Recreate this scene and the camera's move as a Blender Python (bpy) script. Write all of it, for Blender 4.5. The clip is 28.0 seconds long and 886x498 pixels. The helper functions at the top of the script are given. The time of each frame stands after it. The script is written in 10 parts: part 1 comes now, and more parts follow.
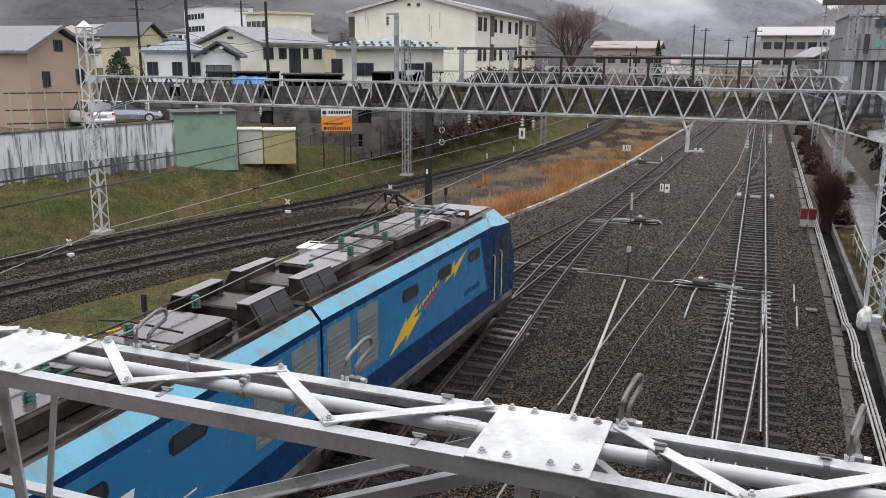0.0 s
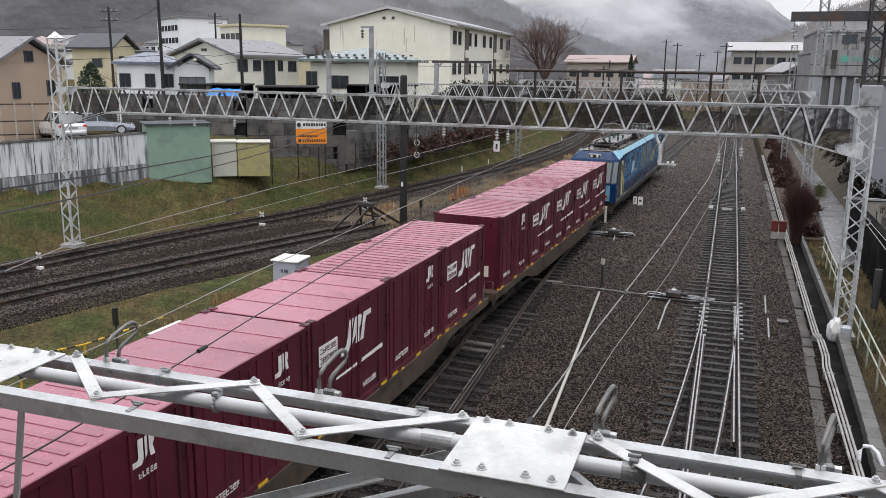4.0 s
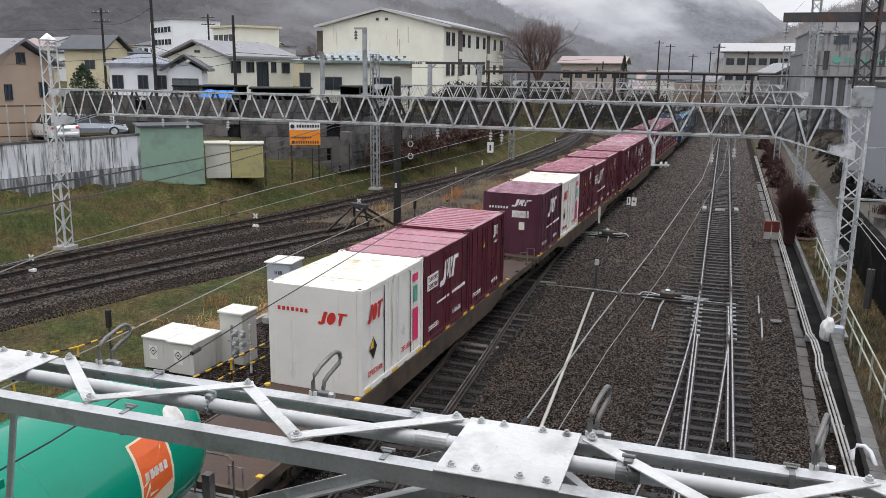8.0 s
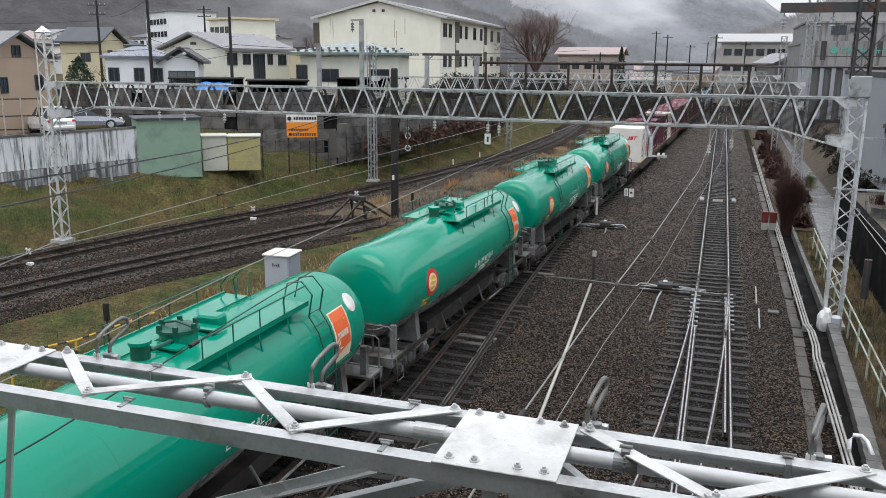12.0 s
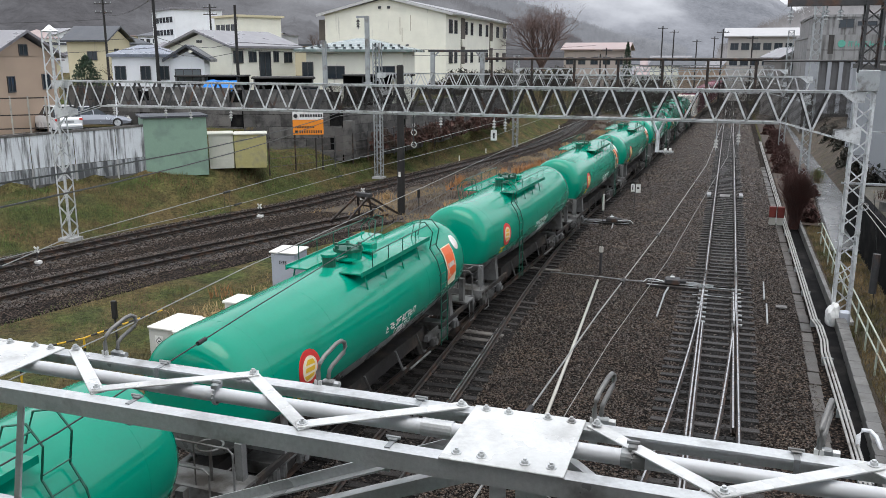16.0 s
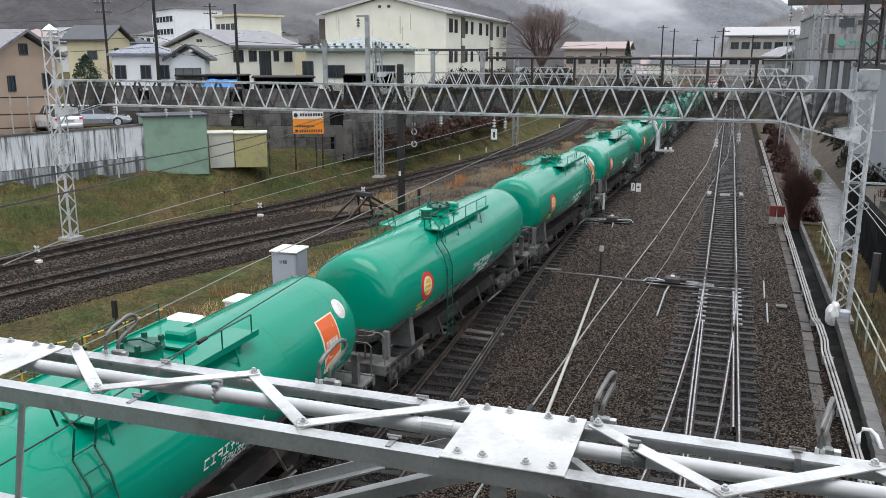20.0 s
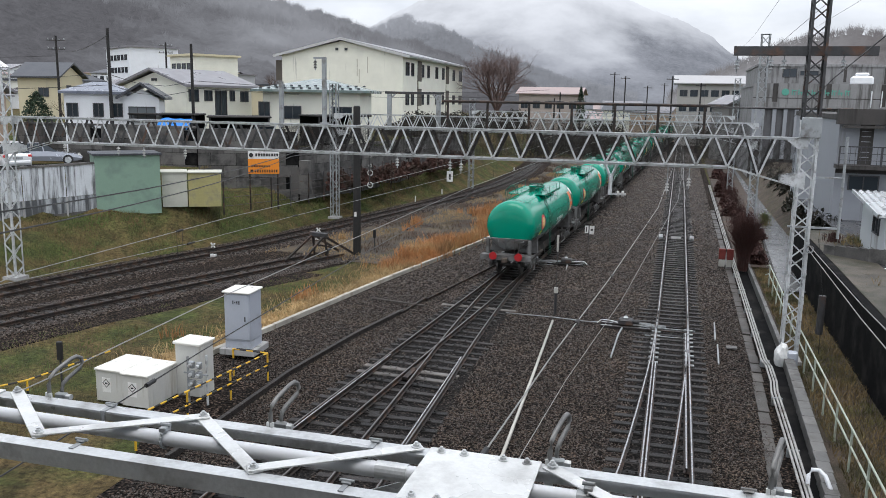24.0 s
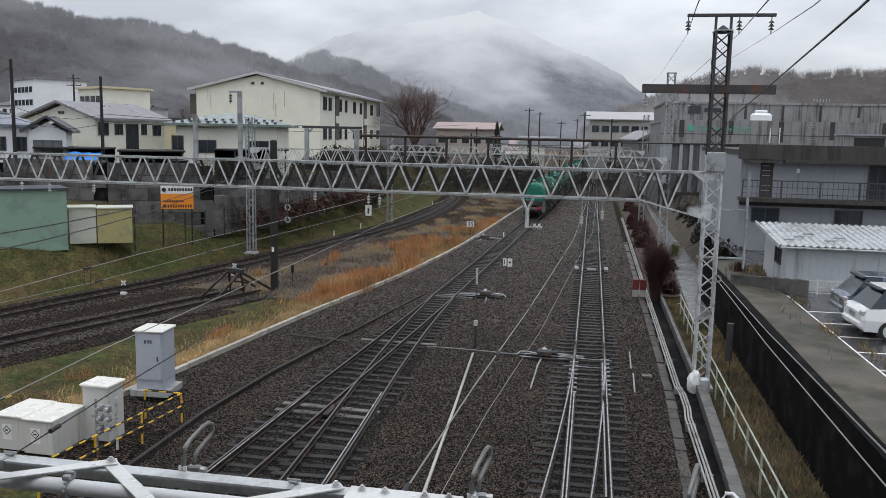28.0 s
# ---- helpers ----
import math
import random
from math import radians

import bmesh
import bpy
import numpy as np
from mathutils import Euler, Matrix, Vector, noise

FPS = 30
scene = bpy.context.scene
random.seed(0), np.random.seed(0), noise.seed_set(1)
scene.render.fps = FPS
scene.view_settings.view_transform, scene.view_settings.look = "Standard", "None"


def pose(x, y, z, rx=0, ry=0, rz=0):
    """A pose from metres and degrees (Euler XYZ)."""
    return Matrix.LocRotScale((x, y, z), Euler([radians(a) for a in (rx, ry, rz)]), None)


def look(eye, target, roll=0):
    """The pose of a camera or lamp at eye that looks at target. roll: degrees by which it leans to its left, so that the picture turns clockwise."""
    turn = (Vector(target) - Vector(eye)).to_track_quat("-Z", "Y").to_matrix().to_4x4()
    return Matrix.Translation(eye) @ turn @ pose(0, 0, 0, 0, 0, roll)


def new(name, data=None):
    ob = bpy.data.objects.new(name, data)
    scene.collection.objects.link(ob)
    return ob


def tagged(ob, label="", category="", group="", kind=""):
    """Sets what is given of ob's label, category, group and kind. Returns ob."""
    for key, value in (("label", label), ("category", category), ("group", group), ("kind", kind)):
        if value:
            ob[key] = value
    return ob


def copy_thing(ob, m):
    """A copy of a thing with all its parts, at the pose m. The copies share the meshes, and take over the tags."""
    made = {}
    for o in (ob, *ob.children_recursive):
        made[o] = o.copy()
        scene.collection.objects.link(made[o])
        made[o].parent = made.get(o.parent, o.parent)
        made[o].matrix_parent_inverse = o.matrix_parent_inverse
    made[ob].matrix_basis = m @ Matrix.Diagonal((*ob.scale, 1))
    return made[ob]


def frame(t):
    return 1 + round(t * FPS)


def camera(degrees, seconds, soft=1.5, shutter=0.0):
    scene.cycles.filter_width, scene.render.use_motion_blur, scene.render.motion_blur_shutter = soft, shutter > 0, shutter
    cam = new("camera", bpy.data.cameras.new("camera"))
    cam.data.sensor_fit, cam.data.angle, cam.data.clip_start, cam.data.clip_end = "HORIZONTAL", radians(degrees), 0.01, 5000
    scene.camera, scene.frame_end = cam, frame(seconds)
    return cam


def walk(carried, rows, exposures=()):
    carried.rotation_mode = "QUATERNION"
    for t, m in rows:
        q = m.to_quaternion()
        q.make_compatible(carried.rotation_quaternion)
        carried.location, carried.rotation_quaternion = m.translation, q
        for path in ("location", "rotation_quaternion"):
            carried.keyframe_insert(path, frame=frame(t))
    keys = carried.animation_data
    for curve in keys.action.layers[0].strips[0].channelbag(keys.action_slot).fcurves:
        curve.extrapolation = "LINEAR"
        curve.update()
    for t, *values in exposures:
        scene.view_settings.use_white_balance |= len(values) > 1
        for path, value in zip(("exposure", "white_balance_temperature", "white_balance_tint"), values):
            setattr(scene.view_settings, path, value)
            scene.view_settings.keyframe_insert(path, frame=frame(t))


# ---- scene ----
# The camera: held by hand on a footbridge 8.4 m above the rails, it hardly leaves its place and only turns.
EYE = (0.0, 0.0, 8.4)
VIEW = [
    (0.0, 20.738, -13.322, -0.420, -0.003, -0.006, 0.004), (0.5, 20.839, -13.626, -0.334, 0, -0.01, 0.005), (1.0, 20.742, -13.488, -0.359, -0.002, -0.004, 0.003),
    (1.5, 20.452, -13.068, -0.462, -0.001, -0.008, 0.004), (2.0, 19.959, -12.750, -0.615, -0.001, -0.004, 0.002), (2.5, 19.512, -12.628, -0.696, -0.002, -0.005, 0.002),
    (3.0, 19.315, -12.625, -0.702, -0.002, -0.005, 0.003), (3.5, 19.163, -12.508, -0.713, -0.002, -0.002, 0.001), (5.5, 18.877, -12.260, -0.798, -0.002, -0.002, 0.001),
    (6.0, 18.858, -12.083, -0.847, -0.001, -0.002, 0.001), (6.5, 18.830, -12.086, -0.855, -0.002, -0.002, 0.001), (7.0, 18.834, -12.229, -0.752, -0.002, -0.003, 0.002),
    (7.5, 18.802, -12.331, -0.645, 0, -0.002, 0.001), (8.0, 18.606, -12.349, -0.655, -0.002, 0, 0), (8.5, 18.493, -12.415, -0.689, 0, -0.003, 0.002),
    (9.0, 18.454, -12.550, -0.645, -0.002, 0, 0.001), (9.5, 18.485, -12.649, -0.590, -0.001, 0, 0.001), (10.0, 18.448, -12.630, -0.506, 0, 0, 0.001),
    (10.5, 18.433, -12.626, -0.496, -0.002, 0, 0.001), (11.0, 18.476, -12.690, -0.469, 0, -0.001, 0.001), (11.5, 18.480, -12.833, -0.459, 0, 0, 0.001),
    (12.0, 18.406, -12.906, -0.481, 0, -0.001, 0.001), (12.5, 18.340, -12.884, -0.506, -0.001, 0.002, -0.001), (14.5, 18.212, -13.061, -0.382, -0.002, 0.002, 0),
    (15.0, 18.337, -13.033, -0.330, 0, -0.001, 0), (15.5, 18.629, -13.083, -0.244, 0, -0.001, 0), (16.0, 18.795, -13.145, -0.115, 0.001, 0, 0),
    (16.5, 18.904, -13.209, -0.094, 0.001, -0.002, 0.001), (17.0, 18.806, -13.265, -0.098, -0.001, 0.001, -0.001), (17.5, 18.700, -13.322, -0.115, 0, 0.001, -0.001),
    (18.0, 18.694, -13.355, -0.057, 0, -0.001, 0), (18.5, 18.810, -13.316, -0.101, -0.001, 0.002, -0.002), (19.0, 18.858, -13.250, -0.063, -0.001, 0.001, -0.002),
    (19.5, 18.903, -13.241, -0.036, -0.001, 0.002, -0.003), (20.0, 18.805, -13.203, -0.102, -0.001, 0, -0.001), (20.5, 18.744, -13.140, -0.137, 0, 0, -0.001),
    (22.5, 18.668, -12.122, -0.366, 0, -0.001, -0.002), (23.0, 18.133, -11.486, -0.503, 0.001, -0.002, -0.001), (23.5, 17.017, -10.908, -0.710, 0, -0.001, -0.003),
    (24.0, 15.851, -10.321, -0.995, 0, 0.002, -0.002), (24.5, 15.229, -9.979, -1.050, 0.001, 0.001, -0.003), (25.0, 14.628, -9.574, -1.007, -0.001, 0.002, -0.003),
    (25.5, 13.939, -9.148, -0.944, 0.002, 0.001, -0.002), (26.0, 13.031, -8.822, -0.923, 0.003, -0.001, 0), (26.5, 12.259, -8.463, -0.894, 0.003, 0.001, 0),
    (27.0, 11.524, -8.227, -0.965, 0.002, 0.004, -0.002), (27.5, 10.642, -8.038, -1.123, 0.001, 0.012, -0.004), (28.0, 10.243, -7.874, -1.203, 0, 0.015, -0.005)]

cam = camera(56.3, 28.0, soft=0.5, shutter=0.0)
walk(cam, [(t, pose(EYE[0] + dx, EYE[1] + dy, EYE[2] + dz, 90 + pitch, roll, yaw)) for t, yaw, pitch, roll, dx, dy, dz in VIEW],
     exposures=[(0.0, 0.72, 6700, 12), (7.0, 0.63, 6600, 12), (12.0, 0.71, 6550, 10), (16.0, 0.78, 6500, 10), (20.5, 0.80, 6500, 10), (22.5, 0.86, 6450, 10), (23.0, 0.83, 6400, 10), (24.0, 0.65, 6400, 10), (25.0, 0.46, 6400, 10), (26.5, 0.34, 6400, 10), (28.0, 0.27, 6400, 10)])

# ---- world and sun: rain, a low bright overcast ----
SUN_TILT, SUN_TURN = radians(78), radians(160)
world = bpy.data.worlds.new("overcast")
scene.world = world
world.use_nodes = True
wt = world.node_tree
wt.nodes.clear()


def node(tree, kind, **values):
    n = tree.nodes.new(kind)
    for key, value in values.items():
        if key in n.inputs:
            n.inputs[key].default_value = value
    return n


def sky_world():
    out = wt.nodes.new("ShaderNodeOutputWorld")
    bg = node(wt, "ShaderNodeBackground", Strength=0.128)
    sky = wt.nodes.new("ShaderNodeTexSky")
    sky.sky_type = "NISHITA"
    sky.sun_disc = False
    sky.sun_elevation, sky.sun_rotation = SUN_TILT, SUN_TURN
    sky.dust_density = 4.0
    co = wt.nodes.new("ShaderNodeTexCoord")
    mp = wt.nodes.new("ShaderNodeMapping")
    mp.inputs["Scale"].default_value = (2.2, 2.2, 6.0)
    nz = node(wt, "ShaderNodeTexNoise", Scale=2.0, Detail=6.0, Roughness=0.55)
    ramp = wt.nodes.new("ShaderNodeValToRGB")
    ramp.color_ramp.elements[0].position, ramp.color_ramp.elements[0].color = 0.34, (4.7, 4.95, 5.4, 1)
    ramp.color_ramp.elements[1].position, ramp.color_ramp.elements[1].color = 0.68, (7.2, 7.4, 7.8, 1)
    mix = wt.nodes.new("ShaderNodeMix")
    mix.data_type = "RGBA"
    mix.inputs[0].default_value = 0.9
    wt.links.new(co.outputs["Generated"], mp.inputs["Vector"])
    wt.links.new(mp.outputs[0], nz.inputs["Vector"])
    wt.links.new(nz.outputs[0], ramp.inputs[0])
    sep = wt.nodes.new("ShaderNodeSeparateXYZ")
    low = wt.nodes.new("ShaderNodeMapRange")
    for i, v in enumerate((0.04, 0.22, 0.70, 1.0)):
        low.inputs[i + 1].default_value = v
    dim = wt.nodes.new("ShaderNodeVectorMath")
    dim.operation = "SCALE"
    wt.links.new(co.outputs["Generated"], sep.inputs[0])
    wt.links.new(sep.outputs["Z"], low.inputs[0])
    wt.links.new(ramp.outputs[0], dim.inputs[0])
    wt.links.new(low.outputs[0], dim.inputs["Scale"])
    wt.links.new(sky.outputs[0], mix.inputs[6])
    wt.links.new(dim.outputs[0], mix.inputs[7])
    wt.links.new(mix.outputs[2], bg.inputs[0])
    wt.links.new(bg.outputs[0], out.inputs[0])


sky_world()
sun = new("sun", bpy.data.lights.new("sun", "SUN"))
sun.data.energy, sun.data.angle, sun.data.color = 1.1, radians(50), (1.0, 0.98, 0.95)
sun.matrix_world = look((0, 0, 60), (-4.4, 12, 0))


# ---- materials ----
def material(name, colour, rough=0.6, metal=0.0, vary=0.25, scale=3.0, fine=40.0, bump=0.15, dirt=None, dirt_amount=0.5, dirt_scale=1.2,
             streak=False, per=0.0, coat=0.0, stretch=None, grain=0.02):
    """A surface with variation at two scales, stains of a second colour (streaks run down), relief, and a shade of its own per object."""
    m = bpy.data.materials.new(name)
    m.use_nodes = True
    t = m.node_tree
    bs = t.nodes["Principled BSDF"]
    bs.inputs["Metallic"].default_value = metal
    bs.inputs["Coat Weight"].default_value = coat
    bs.inputs["Coat Roughness"].default_value = 0.12
    co = t.nodes.new("ShaderNodeTexCoord")
    vec = co.outputs["Object"]
    if stretch:
        mp = t.nodes.new("ShaderNodeMapping")
        mp.inputs["Scale"].default_value = stretch
        t.links.new(vec, mp.inputs[0])
        vec = mp.outputs[0]

    def noise_of(s, detail=4.0, v=None):
        n = node(t, "ShaderNodeTexNoise", Scale=s, Detail=detail, Roughness=0.6)
        t.links.new(v or vec, n.inputs["Vector"])
        return n.outputs[0]

    def remap(value, a, b, lo, hi):
        n = t.nodes.new("ShaderNodeMapRange")
        for i, v in enumerate((a, b, lo, hi)):
            n.inputs[i + 1].default_value = v
        t.links.new(value, n.inputs[0])
        return n.outputs[0]

    def times(a, b):
        n = t.nodes.new("ShaderNodeMath")
        n.operation = "MULTIPLY"
        t.links.new(a, n.inputs[0])
        t.links.new(b, n.inputs[1])
        return n.outputs[0]

    large, small = noise_of(scale), noise_of(fine, 3.0)
    bright = times(remap(large, 0.3, 0.7, 1 - vary, 1 + vary), remap(small, 0.25, 0.75, 1 - vary * 0.7, 1 + vary * 0.7))
    if per:
        info = t.nodes.new("ShaderNodeObjectInfo")
        bright = times(bright, remap(info.outputs["Random"], 0, 1, 1 - per, 1 + per))
    base = t.nodes.new("ShaderNodeRGB")
    base.outputs[0].default_value = (*colour, 1)
    col = base.outputs[0]
    if dirt:
        if streak:
            mp = t.nodes.new("ShaderNodeMapping")
            mp.inputs["Scale"].default_value = (3.0, 3.0, 0.22)
            t.links.new(co.outputs["Object"], mp.inputs[0])
            patch = noise_of(dirt_scale, 5.0, mp.outputs[0])
        else:
            patch = noise_of(dirt_scale, 6.0)
        mix = t.nodes.new("ShaderNodeMix")
        mix.data_type = "RGBA"
        t.links.new(remap(patch, 0.62 - dirt_amount * 0.3, 0.74 - dirt_amount * 0.2, 0, 1), mix.inputs[0])
        t.links.new(col, mix.inputs[6])
        mix.inputs[7].default_value = (*dirt, 1)
        col = mix.outputs[2]
    mul = t.nodes.new("ShaderNodeVectorMath")
    mul.operation = "SCALE"
    t.links.new(col, mul.inputs[0])
    t.links.new(bright, mul.inputs["Scale"])
    t.links.new(mul.outputs[0], bs.inputs["Base Color"])
    t.links.new(remap(large, 0.3, 0.7, max(rough - 0.12, 0.04), min(rough + 0.12, 1)), bs.inputs["Roughness"])
    if bump:
        bp = node(t, "ShaderNodeBump", Strength=bump, Distance=grain)
        t.links.new(small, bp.inputs["Height"])
        t.links.new(bp.outputs[0], bs.inputs["Normal"])
    return m


def glass_material(name, colour=(0.03, 0.04, 0.05), rough=0.08):
    m = bpy.data.materials.new(name)
    m.use_nodes = True
    b = m.node_tree.nodes["Principled BSDF"]
    b.inputs["Base Color"].default_value = (*colour, 1)
    b.inputs["Roughness"].default_value = rough
    b.inputs["IOR"].default_value = 1.5
    return m


GALV = material("wet_galvanised_steel", (0.60, 0.62, 0.63), 0.36, 0.3, 0.16, 2.5, 60, 0.08, (0.30, 0.30, 0.30), 0.35, 4.0)
GALV_DARK = material("weathered_galvanised_steel", (0.33, 0.35, 0.36), 0.5, 0.3, 0.16, 2.0, 40, 0.1, (0.16, 0.15, 0.14), 0.35, 3.0)
DARK_STEEL = material("dark_painted_steel", (0.05, 0.05, 0.052), 0.5, 0.2, 0.3, 3.0, 40, 0.1, (0.12, 0.06, 0.035), 0.3)
RAIL_SIDE = material("rusty_rail_steel", (0.018, 0.014, 0.012), 0.6, 0.1, 0.3, 2.0, 40, 0.1, (0.07, 0.038, 0.024), 0.5, 3.0)
RAIL_TOP = material("polished_rail_head", (0.46, 0.46, 0.465), 0.28, 1.0, 0.15, 2.0, 30, 0.02)
RAIL_DULL = material("dull_rail_head", (0.20, 0.195, 0.19), 0.4, 1.0, 0.25, 2.0, 30, 0.02)
SLEEPER = material("dark_wet_wooden_sleeper", (0.017, 0.015, 0.014), 0.5, 0.0, 0.35, 3.0, 30, 0.4, (0.038, 0.034, 0.032), 0.36, 2.0, per=0.75, stretch=(1, 6, 1))
CONCRETE = material("stained_concrete", (0.34, 0.34, 0.335), 0.75, 0.0, 0.15, 1.2, 30, 0.3, (0.15, 0.145, 0.14), 0.25, 1.0, streak=True)
CONCRETE_WET = material("wet_concrete_slab", (0.125, 0.123, 0.118), 0.5, 0.0, 0.25, 1.5, 30, 0.25, (0.06, 0.056, 0.05), 0.5, 2.0, per=0.12)
# ---- mesh helpers ----
def mesh_of(name, bm, material_=None, smooth=False):
    me = bpy.data.meshes.new(name)
    bm.normal_update()
    bm.to_mesh(me)
    bm.free()
    if material_:
        for m in material_ if isinstance(material_, (list, tuple)) else [material_]:
            me.materials.append(m)
    if smooth:
        for p in me.polygons:
            p.use_smooth = True
    return me


def thing(name, label, category, at=(0, 0, 0), turn=0.0, group="", kind=""):
    """An empty at a thing's base that its parts hang on."""
    ob = new(name)
    ob.empty_display_size = 0.2
    ob.matrix_basis = pose(*at, 0, 0, turn)
    return tagged(ob, label, category, group, kind)


def part(name, bm, material_, parent=None, label="", smooth=False):
    ob = new(name, bm if isinstance(bm, bpy.types.Mesh) else mesh_of(name, bm, material_, smooth))
    ob.parent = parent
    return tagged(ob, label) if label else ob


def box(x0, x1, y0, y1, z0, z1, bm=None, bevel=0.0, mi=0):
    bm = bm or bmesh.new()
    r = bmesh.ops.create_cube(bm, size=1.0, matrix=Matrix.Translation(((x0 + x1) / 2, (y0 + y1) / 2, (z0 + z1) / 2)) @ Matrix.Diagonal((abs(x1 - x0), abs(y1 - y0), abs(z1 - z0), 1)))
    faces = {f for v in r["verts"] for f in v.link_faces}
    for f in faces:
        f.material_index = mi
    if bevel:
        bmesh.ops.bevel(bm, geom=list({e for v in r["verts"] for e in v.link_edges}), offset=bevel, segments=1, affect="EDGES")
    return bm


def frame_along(p, q, up=(0, 0, 1)):
    p, q = Vector(p), Vector(q)
    d = (q - p).normalized()
    s = d.cross(Vector(up))
    if s.length < 1e-4:
        s = d.cross(Vector((0, 1, 0)))
    s.normalize()
    u = s.cross(d)
    m = Matrix((s, d, u)).transposed().to_4x4()
    m.translation = (p + q) / 2
    return m, (q - p).length


def bar(p, q, w, h, bm=None, up=(0, 0, 1), bevel=0.0):
    """A flat bar from p to q, w wide and h high."""
    bm = bm or bmesh.new()
    m, n = frame_along(p, q, up)
    r = bmesh.ops.create_cube(bm, size=1.0, matrix=m @ Matrix.Diagonal((w, n, h, 1)))
    if bevel:
        bmesh.ops.bevel(bm, geom=list({e for v in r["verts"] for e in v.link_edges}), offset=bevel, segments=1, affect="EDGES")
    return bm


def angle_bar(p, q, w, th, bm=None, up=(0, 0, 1), flip=1):
    """A steel angle from p to q: a flat leg on top and one that hangs from its edge."""
    bm = bm or bmesh.new()
    m, n = frame_along(p, q, up)
    bmesh.ops.create_cube(bm, size=1.0, matrix=m @ Matrix.Diagonal((w, n, th, 1)))
    bmesh.ops.create_cube(bm, size=1.0, matrix=m @ Matrix.Translation((flip * (w / 2 - th / 2), 0, -w / 2 - 0.0005)) @ Matrix.Diagonal((th, n, w - th, 1)))
    return bm


def tube(points, r, bm=None, n=8, closed=False):
    """A round tube through points."""
    bm = bm or bmesh.new()
    pts = [Vector(p) for p in points]
    rings = []
    k = len(pts)
    ref = Vector((0.13, 0.31, 0.94))
    for i, p in enumerate(pts):
        a, b = (pts[i - 1] if i or closed else p), (pts[(i + 1) % k] if i < k - 1 or closed else p)
        d = (b - a).normalized()
        s = d.cross(ref if abs(d.dot(ref)) < 0.97 else Vector((1, 0, 0))).normalized()
        u = s.cross(d)
        rings.append([bm.verts.new(p + r * (math.cos(2 * math.pi * j / n) * s + math.sin(2 * math.pi * j / n) * u)) for j in range(n)])
    for i in range(k if closed else k - 1):
        A, B = rings[i], rings[(i + 1) % k]
        for j in range(n):
            bm.faces.new((A[j], A[(j + 1) % n], B[(j + 1) % n], B[j]))
    if not closed:
        bm.faces.new(rings[0][::-1])
        bm.faces.new(rings[-1])
    return bm


def cyl(p, q, r, bm=None, n=12, r2=None):
    bm = bm or bmesh.new()
    m, length = frame_along(p, q)
    bmesh.ops.create_cone(bm, cap_ends=True, segments=n, radius1=r, radius2=r if r2 is None else r2, depth=length,
                          matrix=m @ Matrix.Rotation(radians(-90), 4, "X"))
    return bm


def prism(outline, depth, bm=None, m=None, mi=0):
    """A plate with the outline (x, y) and a thickness, its front at z = depth."""
    bm = bm or bmesh.new()
    m = m or Matrix()
    lo = [bm.verts.new(m @ Vector((x, y, 0))) for x, y in outline]
    hi = [bm.verts.new(m @ Vector((x, y, depth))) for x, y in outline]
    fs = [bm.faces.new(hi), bm.faces.new(lo[::-1])]
    for i in range(len(lo)):
        j = (i + 1) % len(lo)
        fs.append(bm.faces.new((lo[i], lo[j], hi[j], hi[i])))
    for f in fs:
        f.material_index = mi
    return bm


def bolt(at, r=0.014, h=0.012, bm=None):
    bm = bm or bmesh.new()
    x, y, z = at
    cyl((x, y, z), (x, y, z + 0.003), r * 1.5, bm, 10)
    cyl((x, y, z + 0.003), (x, y, z + 0.003 + h), r, bm, 6)
    cyl((x, y, z + 0.003 + h), (x, y, z + 0.009 + h), r * 0.55, bm, 8)
    return bm


def poly_at(path, v, axis=1):
    """The other coordinate of a polyline (x, y) at the given y."""
    pts = sorted(path, key=lambda p: p[axis])
    ys, xs = [p[axis] for p in pts], [p[1 - axis] for p in pts]
    return float(np.interp(v, ys, xs))


def smooth_path(pts, step=1.0):
    """Points every step metres along a Catmull-Rom curve through pts."""
    P = [Vector(p).to_2d() for p in pts]
    P = [P[0] * 2 - P[1]] + P + [P[-1] * 2 - P[-2]]
    out = []
    for i in range(1, len(P) - 2):
        a, b, c, d = P[i - 1:i + 3]
        n = max(1, int((c - b).length / step))
        for k in range(n):
            u = k / n
            out.append(0.5 * (2 * b + (c - a) * u + (2 * a - 5 * b + 4 * c - d) * u * u + (3 * b - a - 3 * c + d) * u ** 3))
    out.append(P[-2])
    return out


def offset_path(pts, off):
    out = []
    for i, p in enumerate(pts):
        a, b = pts[max(i - 1, 0)], pts[min(i + 1, len(pts) - 1)]
        d = (b - a).normalized()
        out.append(Vector((p.x + d.y * off, p.y - d.x * off)))
    return out


# ---- the plan ----
TRACK_MAIN = [(0.22, -30), (0.22, 20), (0.22, 60), (0.22, 120), (0.3, 200), (0.9, 320)]
TRACK_MAIN_TURNOUT = [(-3.2, -8), (-1.9, 0), (-1.0, 10), (-0.6, 15), (-0.27, 18.7), (0.02, 24.4), (0.17, 29), (0.22, 34)]
TRACK_TRAIN = [(-8.9, -120), (-8.8, -40), (-8.75, 0), (-8.7, 12), (-8.62, 17), (-8.46, 21), (-8.12, 28), (-7.62, 38), (-7.3, 46), (-6.9, 56), (-6.5, 68),
               (-5.95, 85), (-5.35, 102), (-4.85, 118), (-3.9, 145), (-1.6, 200), (3.5, 290), (12, 400)]
TRACK_TRAIN_TURNOUT = [(-5.2, -12), (-5.8, 4), (-6.45, 16), (-6.75, 22), (-7.1, 28), (-7.35, 35), (-7.4, 42)]
